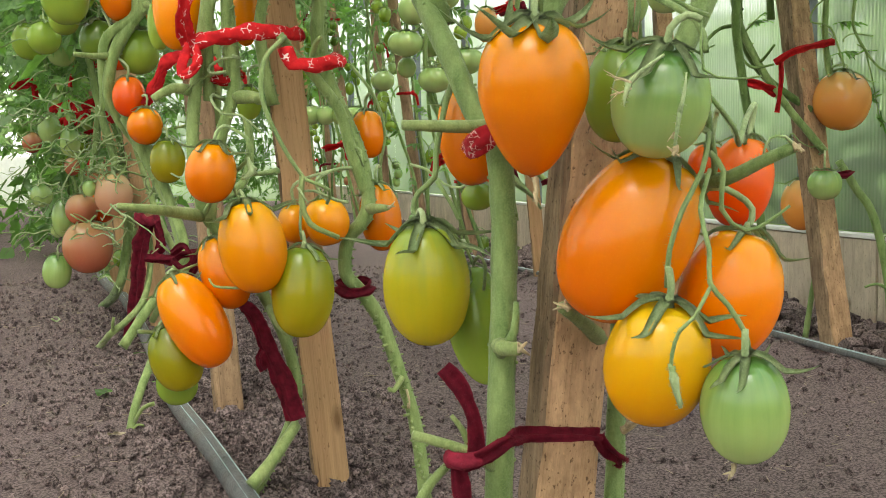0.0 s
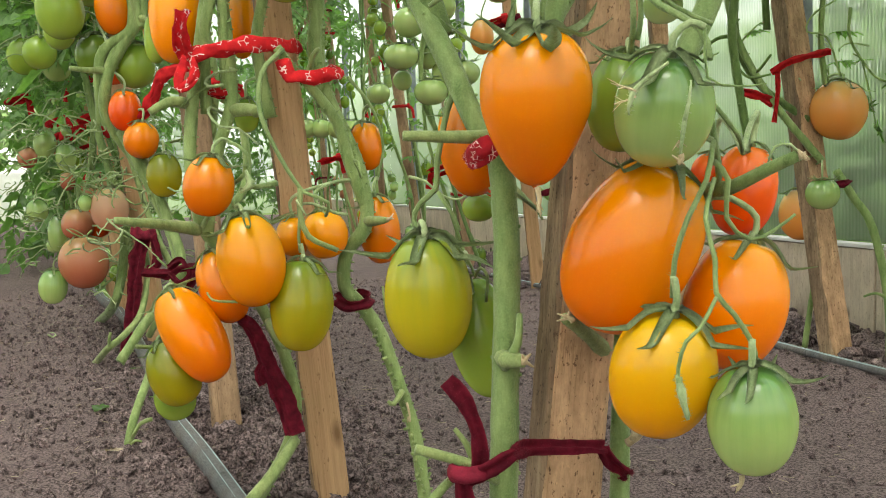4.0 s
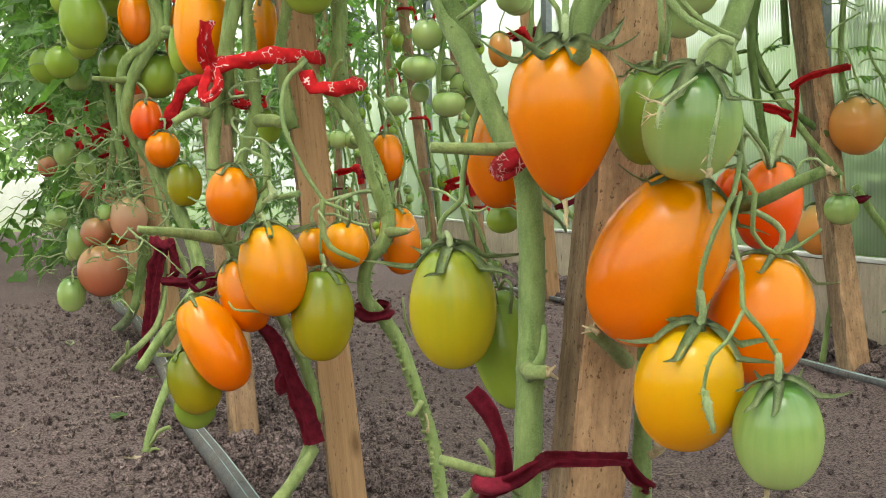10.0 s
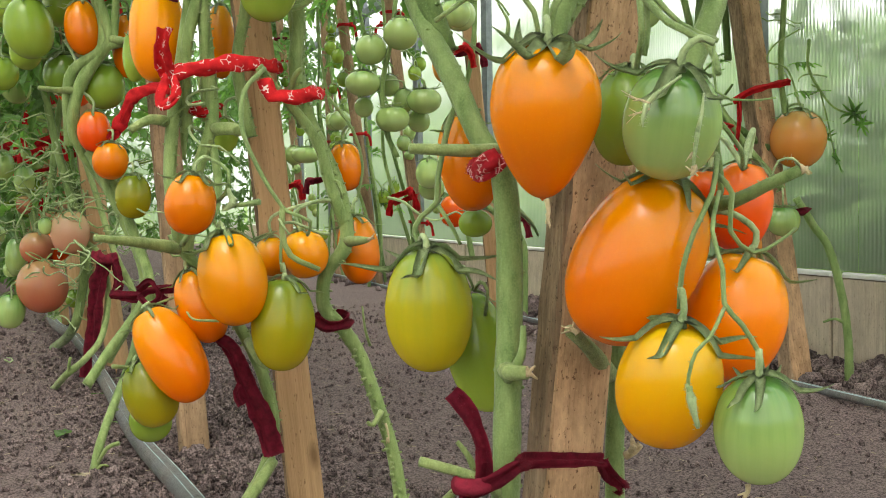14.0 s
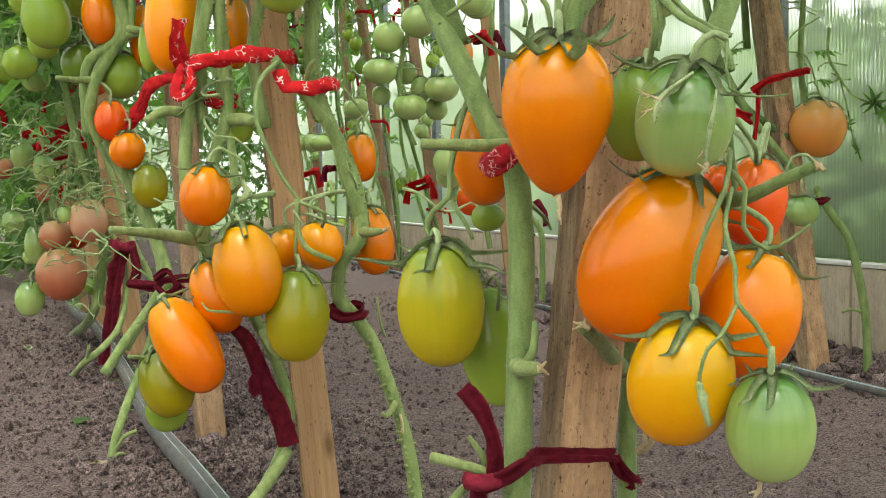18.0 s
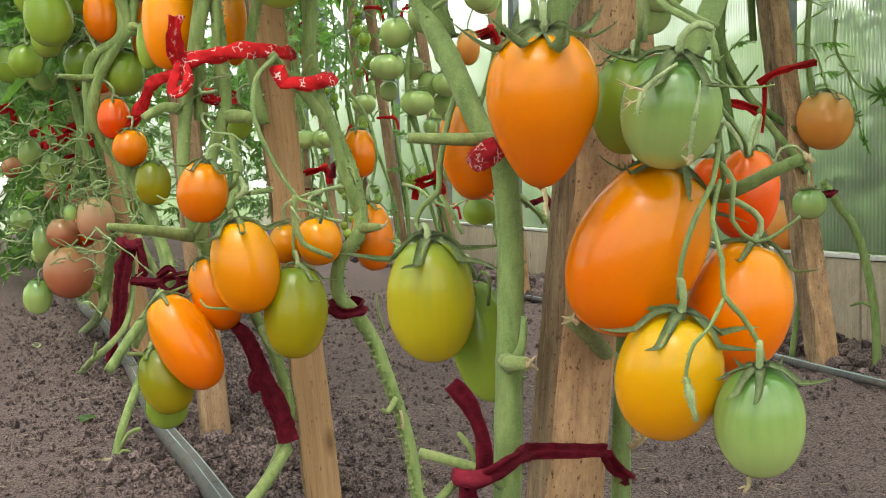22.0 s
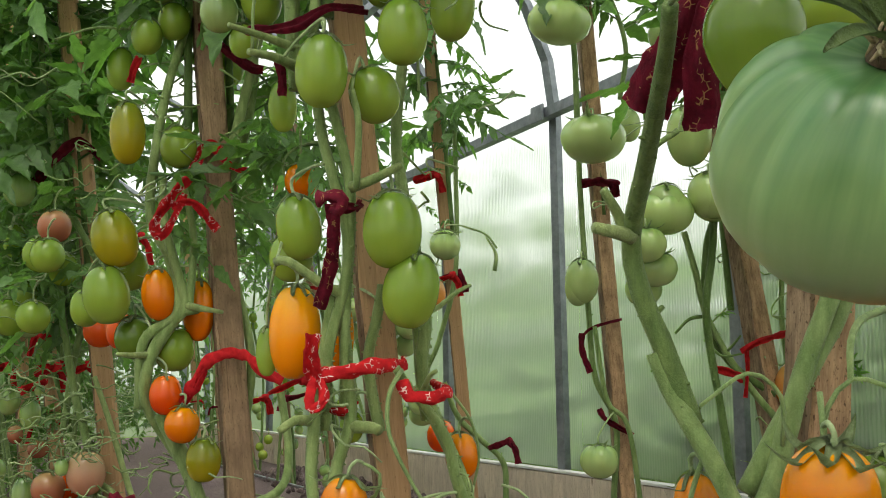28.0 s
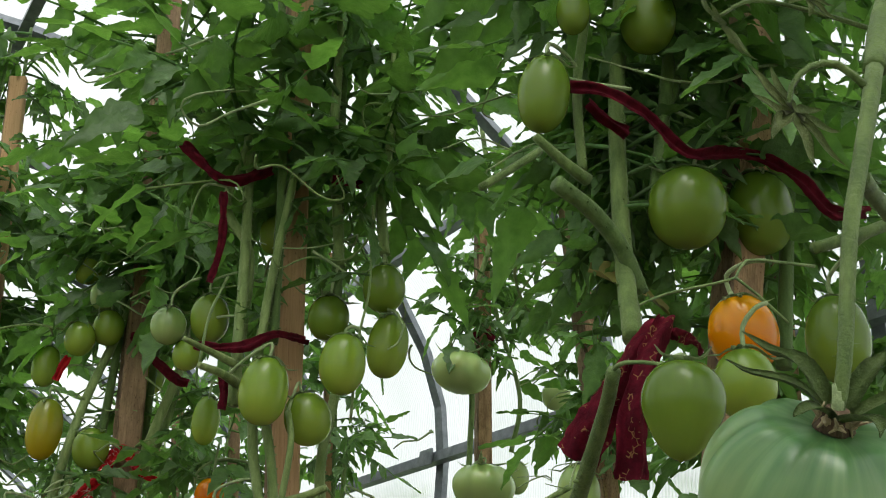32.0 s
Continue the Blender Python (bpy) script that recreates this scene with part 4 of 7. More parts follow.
def wisps(key, c, reach, count, size):
    """Thin curled stalks left where leaves were stripped."""
    for i in range(count):
        p = Vector(c) + Vector((R.gauss(0, reach), R.gauss(0, reach), R.gauss(0, reach * 1.3)))
        h, k = R.uniform(0, 6.28), R.uniform(-1.2, 1.2)
        pts = [p]
        for j in range(5):
            h += k
            p = p + Vector((math.cos(h), math.sin(h) * 0.6, R.uniform(-0.9, 0.5))) * size * R.uniform(0.6, 1.2)
            pts.append(p)
        stem(key, pts, 0.0017, 0.0008, STEM if i % 2 else CALYX, "side_shoot", False)


FAR_FRUIT = {}


def far_leaves(count, pick, small, large, label):
    """Leaves of the plants far down the rows, which nobody could count."""
    vs, fs, k = [], [], 0
    data = []
    for me in LEAVES:
        co = np.empty(len(me.vertices) * 3)
        me.vertices.foreach_get("co", co)
        data.append((co.reshape(-1, 3), [tuple(p.vertices) for p in me.polygons]))
    for i in range(count):
        co, faces = R.choice(data)
        m = np.array(Euler((R.uniform(-0.7, 0.7), R.uniform(-0.5, 1.0), R.uniform(0, 6.28))).to_matrix()) * R.uniform(small, large)
        vs.append(co @ m.T + np.array(pick()))
        fs.extend(tuple(v + k for v in f) for f in faces)
        k += len(co)
    me = bpy.data.meshes.new("far_leaves")
    me.from_pydata(np.concatenate(vs).tolist(), [], fs)
    tagged(part_of("far_leaves", me, LEAF), label, "foliage", kind="stuff")


def far_tomato(x, y, z, length, width, lean, tone, shape):
    """Fruit too far off to pick apart is gathered by colour."""
    bm = FAR_FRUIT.setdefault(tone, bmesh.new())
    v = bmesh.ops.create_uvsphere(bm, u_segments=12, v_segments=8, radius=0.5)["verts"]
    bmesh.ops.transform(bm, matrix=pose(x, y, z, 0, lean, 0) @ Matrix.Diagonal((width, width, length, 1)), verts=v)
    top = Vector((x, y, z + length * 0.45))
    tube(bm, [top, top + Vector((0.004, 0, 0.012)), top + Vector((0, 0.004, 0.03))], 0.0016, 0.0014, 5)


def row_plant(key, s, n, seed, red, side, far=False):
    """A plant further along the row: stake, stems, ties, fruit on trusses and leaves."""
    rnd = random.Random(seed)
    p = at(s, n)
    vine(key, p, "staked tomato plant further along the row with small fruit")
    lean = Vector((rnd.uniform(-0.12, -0.02), rnd.uniform(-0.03, 0.05), 1.0)) * 1.7
    stake(key, p, p + lean, 0.034, 0.024, rnd.uniform(-20, 30), rnd.random() < 0.4, "wooden stake standing in the row of tomato plants")
    for j in range(3):
        q = p + Vector((rnd.uniform(-0.06, 0.06), rnd.uniform(-0.06, 0.02), 0))
        pts = [q]
        for i in range(7):
            q = q + lean / 7.2 + Vector((rnd.uniform(-0.05, 0.05), rnd.uniform(-0.05, 0.05), 0))
            pts.append(q)
        stem(key, pts, 0.0065, 0.004, STEM if j else STEM_DARK)
    for j in range(rnd.randint(2, 3)):
        z = rnd.uniform(0.25, 1.2)
        band(p + lean * z / 1.7, 0.030, 0.030, 0.011, RED_PLAIN if rnd.random() < red else MAROON, ("red" if red > 0.6 else "dark red") + " cloth strip tied round a stake and its stems", rnd.uniform(-0.008, 0.008))
    for j in range(5):
        z = 0.15 + 0.22 * j + rnd.uniform(-0.05, 0.05)
        c = p + lean * z / 1.7
        a = rnd.uniform(150, 330) if side else rnd.uniform(-40, 300)
        truss(key, c, a, rnd.uniform(0.05, 0.09), 0.06)
        tone = rnd.choice(["green", "pale", "green", "pale", "deep", "green", "red" if z < 0.5 else "green", "brown" if z < 0.4 else "deep"])
        for i in range(rnd.randint(2, 4)):
            d = Vector((math.cos(radians(a)), math.sin(radians(a)), 0)) * rnd.uniform(0.05, 0.10)
            w = rnd.uniform(0.032, 0.048)
            spec = (c.x + d.x + rnd.uniform(-0.03, 0.03), c.y + d.y + rnd.uniform(-0.03, 0.03), c.z - 0.03 - i * 0.035, w * rnd.uniform(0.9, 1.35), w, rnd.uniform(-12, 12), tone, "round" if rnd.random() < 0.6 else "plum")
            if far:
                far_tomato(*spec)
            else:
                tomato(key, *spec)


def soil_lump(x, y, r):
    """A single angular clod of soil, half sunk in the ground."""
    rnd = random.Random(int(x * 9999 + y * 777))
    bm = bmesh.new()
    bmesh.ops.create_icosphere(bm, subdivisions=3, radius=r)
    off = Vector((x * 50, y * 50, 0))
    for v in bm.verts:
        d = v.co.normalized()
        v.co *= 0.85 + 0.45 * noise.noise(d * 1.3 + off) + 0.28 * noise.noise(d * 3.1 + off) + 0.14 * noise.noise(d * 7 + off)
        v.co.z *= 0.72
    bmesh.ops.transform(bm, matrix=pose(x, y, ground_z(x, y) + r * 0.3, 0, 0, rnd.uniform(0, 360)), verts=bm.verts)
    tagged(part("soil_clod", bm, CLOD, smooth=False), "dark dry clod of soil lying loose on the ground", "clod", "loose clods")


def clod_row(count, seed):
    """Angular clods of many sizes, heaped along the near part of the row beside the hose."""
    rnd = random.Random(seed)
    shapes = []
    for k in range(9):
        bm = bmesh.new()
        bmesh.ops.create_icosphere(bm, subdivisions=3, radius=0.01)
        off = Vector((k * 7.3, seed, 0))
        for v in bm.verts:
            d = v.co.normalized()
            v.co *= 0.85 + 0.40 * noise.noise(d * 1.2 + off) + 0.26 * noise.noise(d * 2.7 + off) + 0.15 * noise.noise(d * 6 + off) + 0.07 * noise.noise(d * 13 + off)
        me = bpy.data.meshes.new("soil_clod")
        bm.to_mesh(me)
        bm.free()
        me.materials.append(CLOD)
        shapes.append(me)
    for i in range(count):
        along, across = rnd.uniform(0.55, 2.1), rnd.gauss(0.265, 0.07)
        if abs(across - 0.246 + 0.0835 * (along - 0.613)) < 0.022:
            across += 0.05
        p, r = at(along, across), 0.0045 + 0.010 * rnd.random() ** 1.8
        ob = new("soil_clod", rnd.choice(shapes))
        ob.matrix_basis = pose(p.x, p.y, ground_z(p.x, p.y) + r * 0.45, rnd.uniform(0, 360), rnd.uniform(0, 360), rnd.uniform(0, 360)) @ Matrix.Diagonal((r * 100, r * rnd.uniform(70, 100), r * rnd.uniform(60, 90), 1))
        tagged(ob, "dark crumbly clod of soil heaped in the tomato row", "clod", "clods in the row")


def dry_scrap(x, y, r):
    """A withered scrap of leaf, crumpled on the soil."""
    rnd = random.Random(int(x * 9999 + y * 777))
    bm = bmesh.new()
    for k in range(3):
        leaflet(bm, pose(x, y, ground_z(x, y) + 0.004, rnd.uniform(-40, 40), rnd.uniform(-30, 10), rnd.uniform(0, 360)), r * rnd.uniform(0.8, 1.6), r * 0.45, rnd)
    tagged(part("withered_leaf", bm, STRAW), "pale withered leaf scrap lying on the soil", "leaf", "fallen leaves")

# ---- things ----

# stakes
stake("A1", (0.110, 0.612, 0.000), (0.275, 0.635, 1.650), 0.037, 0.026, 24, None, "pale wooden stake with rough bark edge tied to a vine")
stake("A2", (-0.111, 1.035, 0.000), (-0.264, 1.040, 1.700), 0.034, 0.022, 14, False, "light planed wooden stake driven into the soil beside a tomato plant")
stake("A3", (-0.325, 1.360, 0.000), (-0.490, 1.530, 1.650), 0.036, 0.028, 20, True, "weathered brown wooden stake standing beside a tomato plant")
stake("A4", (-0.658, 1.978, 0.000), (-0.870, 2.020, 1.700), 0.036, 0.024, 0, False, "light planed wooden stake driven into the soil beside a tomato plant")
stake("B1", (0.553, 1.850, 0.000), (0.360, 1.950, 1.600), 0.042, 0.034, 28, None, "weathered brown wooden stake standing beside a tomato plant")
stake("B2", (0.340, 2.380, 0.000), (0.245, 2.400, 1.750), 0.036, 0.028, 10, None, "weathered brown wooden stake standing beside a tomato plant")
stake("B3", (0.020, 3.000, 0.000), (-0.120, 2.880, 1.750), 0.036, 0.026, 0, False, "light planed wooden stake driven into the soil beside a tomato plant")

# front vine
vine("A1", (0.085, 0.575, 0.000), "staked tomato plant with bare green stems and hanging fruit")
stem("A1", [(0.086, 0.575, 0.011), (0.089, 0.572, 0.085), (0.093, 0.565, 0.155), (0.095, 0.565, 0.210), (0.097, 0.568, 0.270), (0.096, 0.570, 0.318), (0.092, 0.572, 0.341)], 0.0088, 0.0067)
stem("A1", [(0.092, 0.572, 0.339), (0.082, 0.572, 0.351), (0.069, 0.578, 0.381), (0.049, 0.592, 0.423), (0.041, 0.594, 0.445)], 0.0064, 0.0059)
stem("A1", [(0.062, 0.590, 0.400), (0.047, 0.592, 0.446), (0.033, 0.594, 0.486), (0.028, 0.590, 0.518), (0.027, 0.530, 0.555), (0.023, 0.450, 0.595), (0.019, 0.418, 0.610)], 0.0076, 0.0042, STEM_SHADED, "stem")
stem("A1", [(0.027, 0.585, 0.518), (0.017, 0.575, 0.519), (0.001, 0.565, 0.521)], 0.0053, 0.0036, STEM_PALE, "side_shoot", False)
stem("A1", [(0.024, 0.585, 0.518), (0.018, 0.580, 0.532), (0.008, 0.570, 0.545)], 0.0041, 0.0028, STEM_PALE, "side_shoot", False)
stem("A1", [(0.092, 0.565, 0.344), (0.073, 0.555, 0.344), (0.047, 0.545, 0.345)], 0.0038, 0.0027, STEM_PALE, "side_shoot", False)
stem("A1", [(0.094, 0.565, 0.228), (0.097, 0.552, 0.228), (0.106, 0.545, 0.229)], 0.0051, 0.0035, STEM_PALE, "side_shoot", False)
stem("A1", [(0.095, 0.560, 0.223), (0.103, 0.552, 0.237), (0.104, 0.555, 0.252)], 0.0031, 0.0015, STEM, "side_shoot", False)
stem("A1", [(0.094, 0.572, 0.342), (0.109, 0.580, 0.367), (0.126, 0.585, 0.417), (0.143, 0.588, 0.457), (0.162, 0.590, 0.501), (0.180, 0.600, 0.550)], 0.0073, 0.0059)
stem("A1", [(0.093, 0.588, 0.358), (0.119, 0.590, 0.402), (0.148, 0.595, 0.448), (0.167, 0.600, 0.480), (0.179, 0.600, 0.524)], 0.0066, 0.0054)
stem("A1", [(0.148, 0.620, 0.018), (0.154, 0.630, 0.098), (0.157, 0.645, 0.134), (0.158, 0.650, 0.174), (0.160, 0.650, 0.215), (0.158, 0.650, 0.263)], 0.0068, 0.0052)
stem("A1", [(0.128, 0.550, 0.250), (0.140, 0.580, 0.236), (0.154, 0.640, 0.213)], 0.0032, 0.0057, STEM_PALE, "side_shoot", False)
stem("A1", [(0.202, 0.560, 0.314), (0.210, 0.545, 0.315), (0.224, 0.530, 0.323), (0.238, 0.520, 0.330)], 0.0042, 0.0029, STEM, "side_shoot", False)
stem("A1", [(0.238, 0.520, 0.330), (0.233, 0.515, 0.335), (0.226, 0.515, 0.334), (0.223, 0.515, 0.327)], 0.0008, 0.0005, CALYX, "side_shoot", False)
stem("A1", [(0.158, 0.640, 0.270), (0.186, 0.600, 0.292), (0.204, 0.555, 0.314), (0.200, 0.530, 0.341), (0.197, 0.520, 0.359)], 0.0021, 0.0015, CALYX, "truss", False)
stem("A1", [(0.200, 0.530, 0.338), (0.195, 0.515, 0.320), (0.185, 0.505, 0.302), (0.179, 0.505, 0.283), (0.178, 0.508, 0.265)], 0.0014, 0.0014, CALYX, "truss", False)
stem("A1", [(0.199, 0.520, 0.320), (0.193, 0.503, 0.302), (0.196, 0.493, 0.284), (0.196, 0.490, 0.269), (0.204, 0.490, 0.259), (0.212, 0.493, 0.246), (0.214, 0.495, 0.238)], 0.0012, 0.0013, CALYX, "truss", False)
stem("A1", [(0.196, 0.490, 0.267), (0.188, 0.480, 0.255), (0.181, 0.476, 0.249), (0.178, 0.478, 0.238), (0.178, 0.480, 0.230)], 0.0010, 0.0009, CALYX, "truss", False)
stem("A1", [(0.178, 0.478, 0.233), (0.179, 0.478, 0.227), (0.183, 0.481, 0.215)], 0.0017, 0.0005, CALYX, "truss", False)
stem("A1", [(0.200, 0.530, 0.328), (0.206, 0.525, 0.319), (0.205, 0.525, 0.301), (0.217, 0.530, 0.290), (0.229, 0.530, 0.295), (0.238, 0.530, 0.302)], 0.0017, 0.0007, CALYX, "truss", False)
stem("A1", [(0.197, 0.520, 0.357), (0.211, 0.530, 0.341), (0.218, 0.560, 0.332)], 0.0013, 0.0012, CALYX, "truss", False)
stem("A1", [(0.117, 0.515, 0.389), (0.117, 0.515, 0.401), (0.118, 0.520, 0.420)], 0.0017, 0.0018, CALYX, "truss", False)
stem("A1", [(0.113, 0.575, 0.387), (0.112, 0.570, 0.417), (0.091, 0.565, 0.431), (0.060, 0.560, 0.412)], 0.0017, 0.0013, CALYX, "truss", False)
stem("A1", [(0.119, 0.520, 0.395), (0.122, 0.520, 0.411), (0.137, 0.520, 0.427), (0.163, 0.520, 0.419), (0.181, 0.520, 0.401), (0.199, 0.520, 0.392)], 0.0017, 0.0013, CALYX, "truss", False)
stem("A1", [(0.136, 0.520, 0.426), (0.141, 0.530, 0.448), (0.156, 0.550, 0.462), (0.178, 0.570, 0.469)], 0.0019, 0.0026, CALYX, "truss", False)
stem("A1", [(0.164, 0.520, 0.386), (0.166, 0.520, 0.398), (0.165, 0.520, 0.416)], 0.0015, 0.0013, CALYX, "truss", False)
stem("A1", [(0.161, 0.535, 0.378), (0.162, 0.520, 0.389), (0.162, 0.510, 0.398), (0.161, 0.515, 0.417)], 0.0015, 0.0016, CALYX, "truss", False)
stem("A1", [(0.194, 0.490, 0.373), (0.191, 0.500, 0.388), (0.174, 0.510, 0.400), (0.165, 0.520, 0.413)], 0.0017, 0.0021, CALYX, "truss", False)
stem("A1", [(0.179, 0.555, 0.351), (0.190, 0.560, 0.382), (0.203, 0.570, 0.409), (0.211, 0.580, 0.433)], 0.0061, 0.0063, STEM, "side_shoot", False)
stem("A1", [(0.192, 0.490, 0.387), (0.193, 0.490, 0.365), (0.205, 0.480, 0.360), (0.215, 0.470, 0.360)], 0.0008, 0.0004, CALYX, "truss", False)
stem("A1", [(0.076, 0.610, 0.266), (0.080, 0.600, 0.272), (0.084, 0.600, 0.267), (0.082, 0.610, 0.252)], 0.0010, 0.0010, CALYX, "truss", False)
stem("A1", [(0.096, 0.600, 0.316), (0.109, 0.640, 0.304), (0.113, 0.660, 0.296)], 0.0012, 0.0009, CALYX, "truss", False)
stem("A1", [(0.051, 0.594, 0.289), (0.043, 0.600, 0.299), (0.047, 0.600, 0.309), (0.056, 0.600, 0.317), (0.057, 0.600, 0.331), (0.063, 0.600, 0.359), (0.070, 0.600, 0.377)], 0.0016, 0.0019, CALYX, "truss", False)
stem("A1", [(0.057, 0.600, 0.315), (0.065, 0.600, 0.302), (0.069, 0.600, 0.293)], 0.0014, 0.0010, CALYX, "truss", False)
stem("A1", [(0.066, 0.600, 0.285), (0.072, 0.610, 0.276), (0.076, 0.610, 0.266)], 0.0009, 0.0009, CALYX, "truss", False)
stem("A1", [(0.050, 0.540, 0.184), (0.064, 0.545, 0.179), (0.081, 0.550, 0.172), (0.092, 0.562, 0.160)], 0.0027, 0.0031, STEM_PALE, "side_shoot", False)
stem("A1", [(0.068, 0.560, 0.190), (0.074, 0.560, 0.182), (0.078, 0.562, 0.171)], 0.0013, 0.0023, STEM_PALE, "side_shoot", False)
stem("A1", [(0.066, 0.560, 0.163), (0.058, 0.550, 0.156), (0.051, 0.550, 0.144)], 0.0023, 0.0031, STEM_PALE, "side_shoot", False)
stem("A1", [(0.063, 0.520, 0.671), (0.069, 0.560, 0.745), (0.071, 0.580, 0.823), (0.072, 0.590, 0.927), (0.080, 0.600, 1.050), (0.088, 0.610, 1.139)], 0.0074, 0.0069, STEM_SHADED, "stem")
stem("A1", [(0.082, 0.560, 0.723), (0.064, 0.550, 0.754), (0.034, 0.530, 0.773), (0.003, 0.510, 0.780)], 0.0066, 0.0063, STEM_DARK, "stem")
stem("A1", [(0.032, 0.530, 0.797), (0.012, 0.520, 0.803), (-0.014, 0.510, 0.817)], 0.0051, 0.0032, STEM_SHADED, "side_shoot", False)
stem("A1", [(-0.055, 0.490, 0.758), (-0.034, 0.500, 0.780), (-0.010, 0.510, 0.805)], 0.0030, 0.0032, STEM_SHADED, "side_shoot", False)
stem("A1", [(0.030, 0.540, 0.811), (0.026, 0.545, 0.890), (0.035, 0.550, 0.979), (0.037, 0.550, 1.039)], 0.0041, 0.0038, STEM_SHADED, "stem")
stem("A1", [(0.105, 0.580, 0.881), (0.131, 0.600, 0.954), (0.148, 0.620, 1.039)], 0.0044, 0.0040, STEM_DARK, "stem")
stem("A1", [(0.019, 0.418, 0.611), (0.023, 0.410, 0.613), (0.039, 0.400, 0.611), (0.051, 0.395, 0.604)], 0.0016, 0.0010, CALYX, "truss", False)
stem("A1", [(-0.007, 0.110, 0.493), (-0.005, 0.105, 0.510), (0.003, 0.110, 0.553), (0.011, 0.115, 0.579), (0.023, 0.125, 0.611), (0.033, 0.135, 0.637)], 0.0022, 0.0034, STEM_SHADED, "truss", False)
stem("A1", [(0.027, 0.130, 0.624), (0.016, 0.130, 0.633), (0.005, 0.130, 0.630), (-0.002, 0.130, 0.621), (-0.003, 0.132, 0.611)], 0.0016, 0.0010, STEM_SHADED, "truss", False)
stem("A1", [(0.015, 0.120, 0.582), (0.045, 0.160, 0.596), (0.101, 0.220, 0.617), (0.280, 0.360, 0.669)], 0.0027, 0.0057, STEM_SHADED, "truss", False)
stem("A1", [(0.033, 0.135, 0.637), (0.064, 0.170, 0.700), (0.145, 0.250, 0.831)], 0.0044, 0.0058, STEM_SHADED, "truss", False)
stem("A1", [(0.166, 0.450, 0.723), (0.223, 0.460, 0.752), (0.314, 0.500, 0.812)], 0.0042, 0.0052, STEM_SHADED, "side_shoot", False)
stem("A1", [(0.171, 0.460, 0.715), (0.118, 0.450, 0.708), (0.106, 0.440, 0.690), (0.060, 0.440, 0.673), (0.042, 0.440, 0.663)], 0.0012, 0.0009, CALYX, "truss", False)
stem("A1", [(0.106, 0.440, 0.690), (0.120, 0.440, 0.680), (0.140, 0.440, 0.663)], 0.0011, 0.0009, CALYX, "truss", False)
tomato("A1", 0.116, 0.510, 0.355, 0.0756, 0.0525, 2, "orange", "heart", 14, 1.65)
tomato("A1", 0.1615, 0.540, 0.2865, 0.0915, 0.0636, 28, "orange", "plum", 6, 0.9)
tomato("A1", 0.174, 0.515, 0.228, 0.0637, 0.0509, 9, "yellow", "plum", 16, 1.3)
tomato("A1", 0.214, 0.562, 0.255, 0.0685, 0.0524, 14, "orange")
tomato("A1", 0.213, 0.500, 0.209, 0.0537, 0.0413, -2, "pale", "round", 14, 1.25)
tomato("A1", 0.051, 0.594, 0.257, 0.0712, 0.0492, 0, "turning", "plum", 12, 1.5)
tomato("A1", 0.077, 0.635, 0.228, 0.0737, 0.0402, -14, "green")
tomato("A1", 0.175, 0.505, 0.352, 0.0549, 0.0461, 6, "pale", "round", 26, 1.35)
tomato("A1", 0.158, 0.545, 0.359, 0.0504, 0.0364, 6, "green", "round")
tomato("A1", 0.225, 0.605, 0.312, 0.0507, 0.0353, 10, "red")
tomato("A1", 0.209, 0.620, 0.322, 0.0221, 0.0221, 10, "red", "round")
tomato("A1", 0.073, 0.620, 0.340, 0.0571, 0.0344, -10, "orange")
tomato("A1", 0.075, 0.655, 0.304, 0.0172, 0.0206, 0, "green", "round")
tomato("A1", 0.052, 0.395, 0.583, 0.0575, 0.0470, 4, "deep", "heart", 0, 0.8)
tomato("A1", 0.109, 0.440, 0.619, 0.0450, 0.0390, 0, "green", "round")
tomato("A1", 0.133, 0.495, 0.674, 0.0540, 0.0470, -14, "gold")
tomato("A1", -0.005, 0.525, 0.865, 0.0651, 0.0408, 3, "deep")
tomato("A1", 0.124, 0.570, 0.807, 0.0683, 0.0629, 8, "deep", "round")
tomato("A1", 0.201, 0.605, 0.830, 0.0741, 0.0551, -4, "deep")
tomato("A1", 0.090, 0.560, 0.976, 0.0622, 0.0479, 0, "deep")
tomato("A1", 0.015, 0.520, 0.942, 0.0404, 0.0269, 0, "deep")
tomato("A1", 0.215, 0.520, 0.689, 0.0650, 0.0455, -3, "deep")
tomato("A1", -0.006, 0.128, 0.474, 0.0560, 0.0670, -3, "beef", "ribbed", 42, 0.9)

# second vine
vine("A2", (-0.100, 1.000, 0.000), "staked tomato plant with forked green stems and ripening fruit")
stem("A2", [(-0.207, 1.000, -0.043), (-0.168, 0.990, 0.027), (-0.141, 0.985, 0.073), (-0.132, 0.985, 0.116), (-0.145, 0.985, 0.169), (-0.176, 0.975, 0.234), (-0.203, 0.955, 0.277), (-0.206, 0.945, 0.298), (-0.213, 0.950, 0.339), (-0.211, 0.955, 0.390), (-0.204, 0.960, 0.441), (-0.197, 0.965, 0.492), (-0.192, 0.965, 0.523)], 0.0058, 0.0059)
stem("A2", [(-0.199, 0.950, 0.277), (-0.194, 0.955, 0.323), (-0.189, 0.960, 0.354), (-0.177, 0.965, 0.395), (-0.180, 0.970, 0.442), (-0.185, 0.970, 0.493), (-0.188, 0.970, 0.523)], 0.0059, 0.0059)
stem("A2", [(-0.256, 0.880, 0.292), (-0.231, 0.910, 0.287), (-0.207, 0.950, 0.280)], 0.0031, 0.0063, STEM_PALE, "side_shoot", False)
stem("A2", [(-0.177, 0.965, 0.387), (-0.155, 0.955, 0.386), (-0.149, 0.950, 0.383)], 0.0063, 0.0050, STEM_PALE, "side_shoot", False)
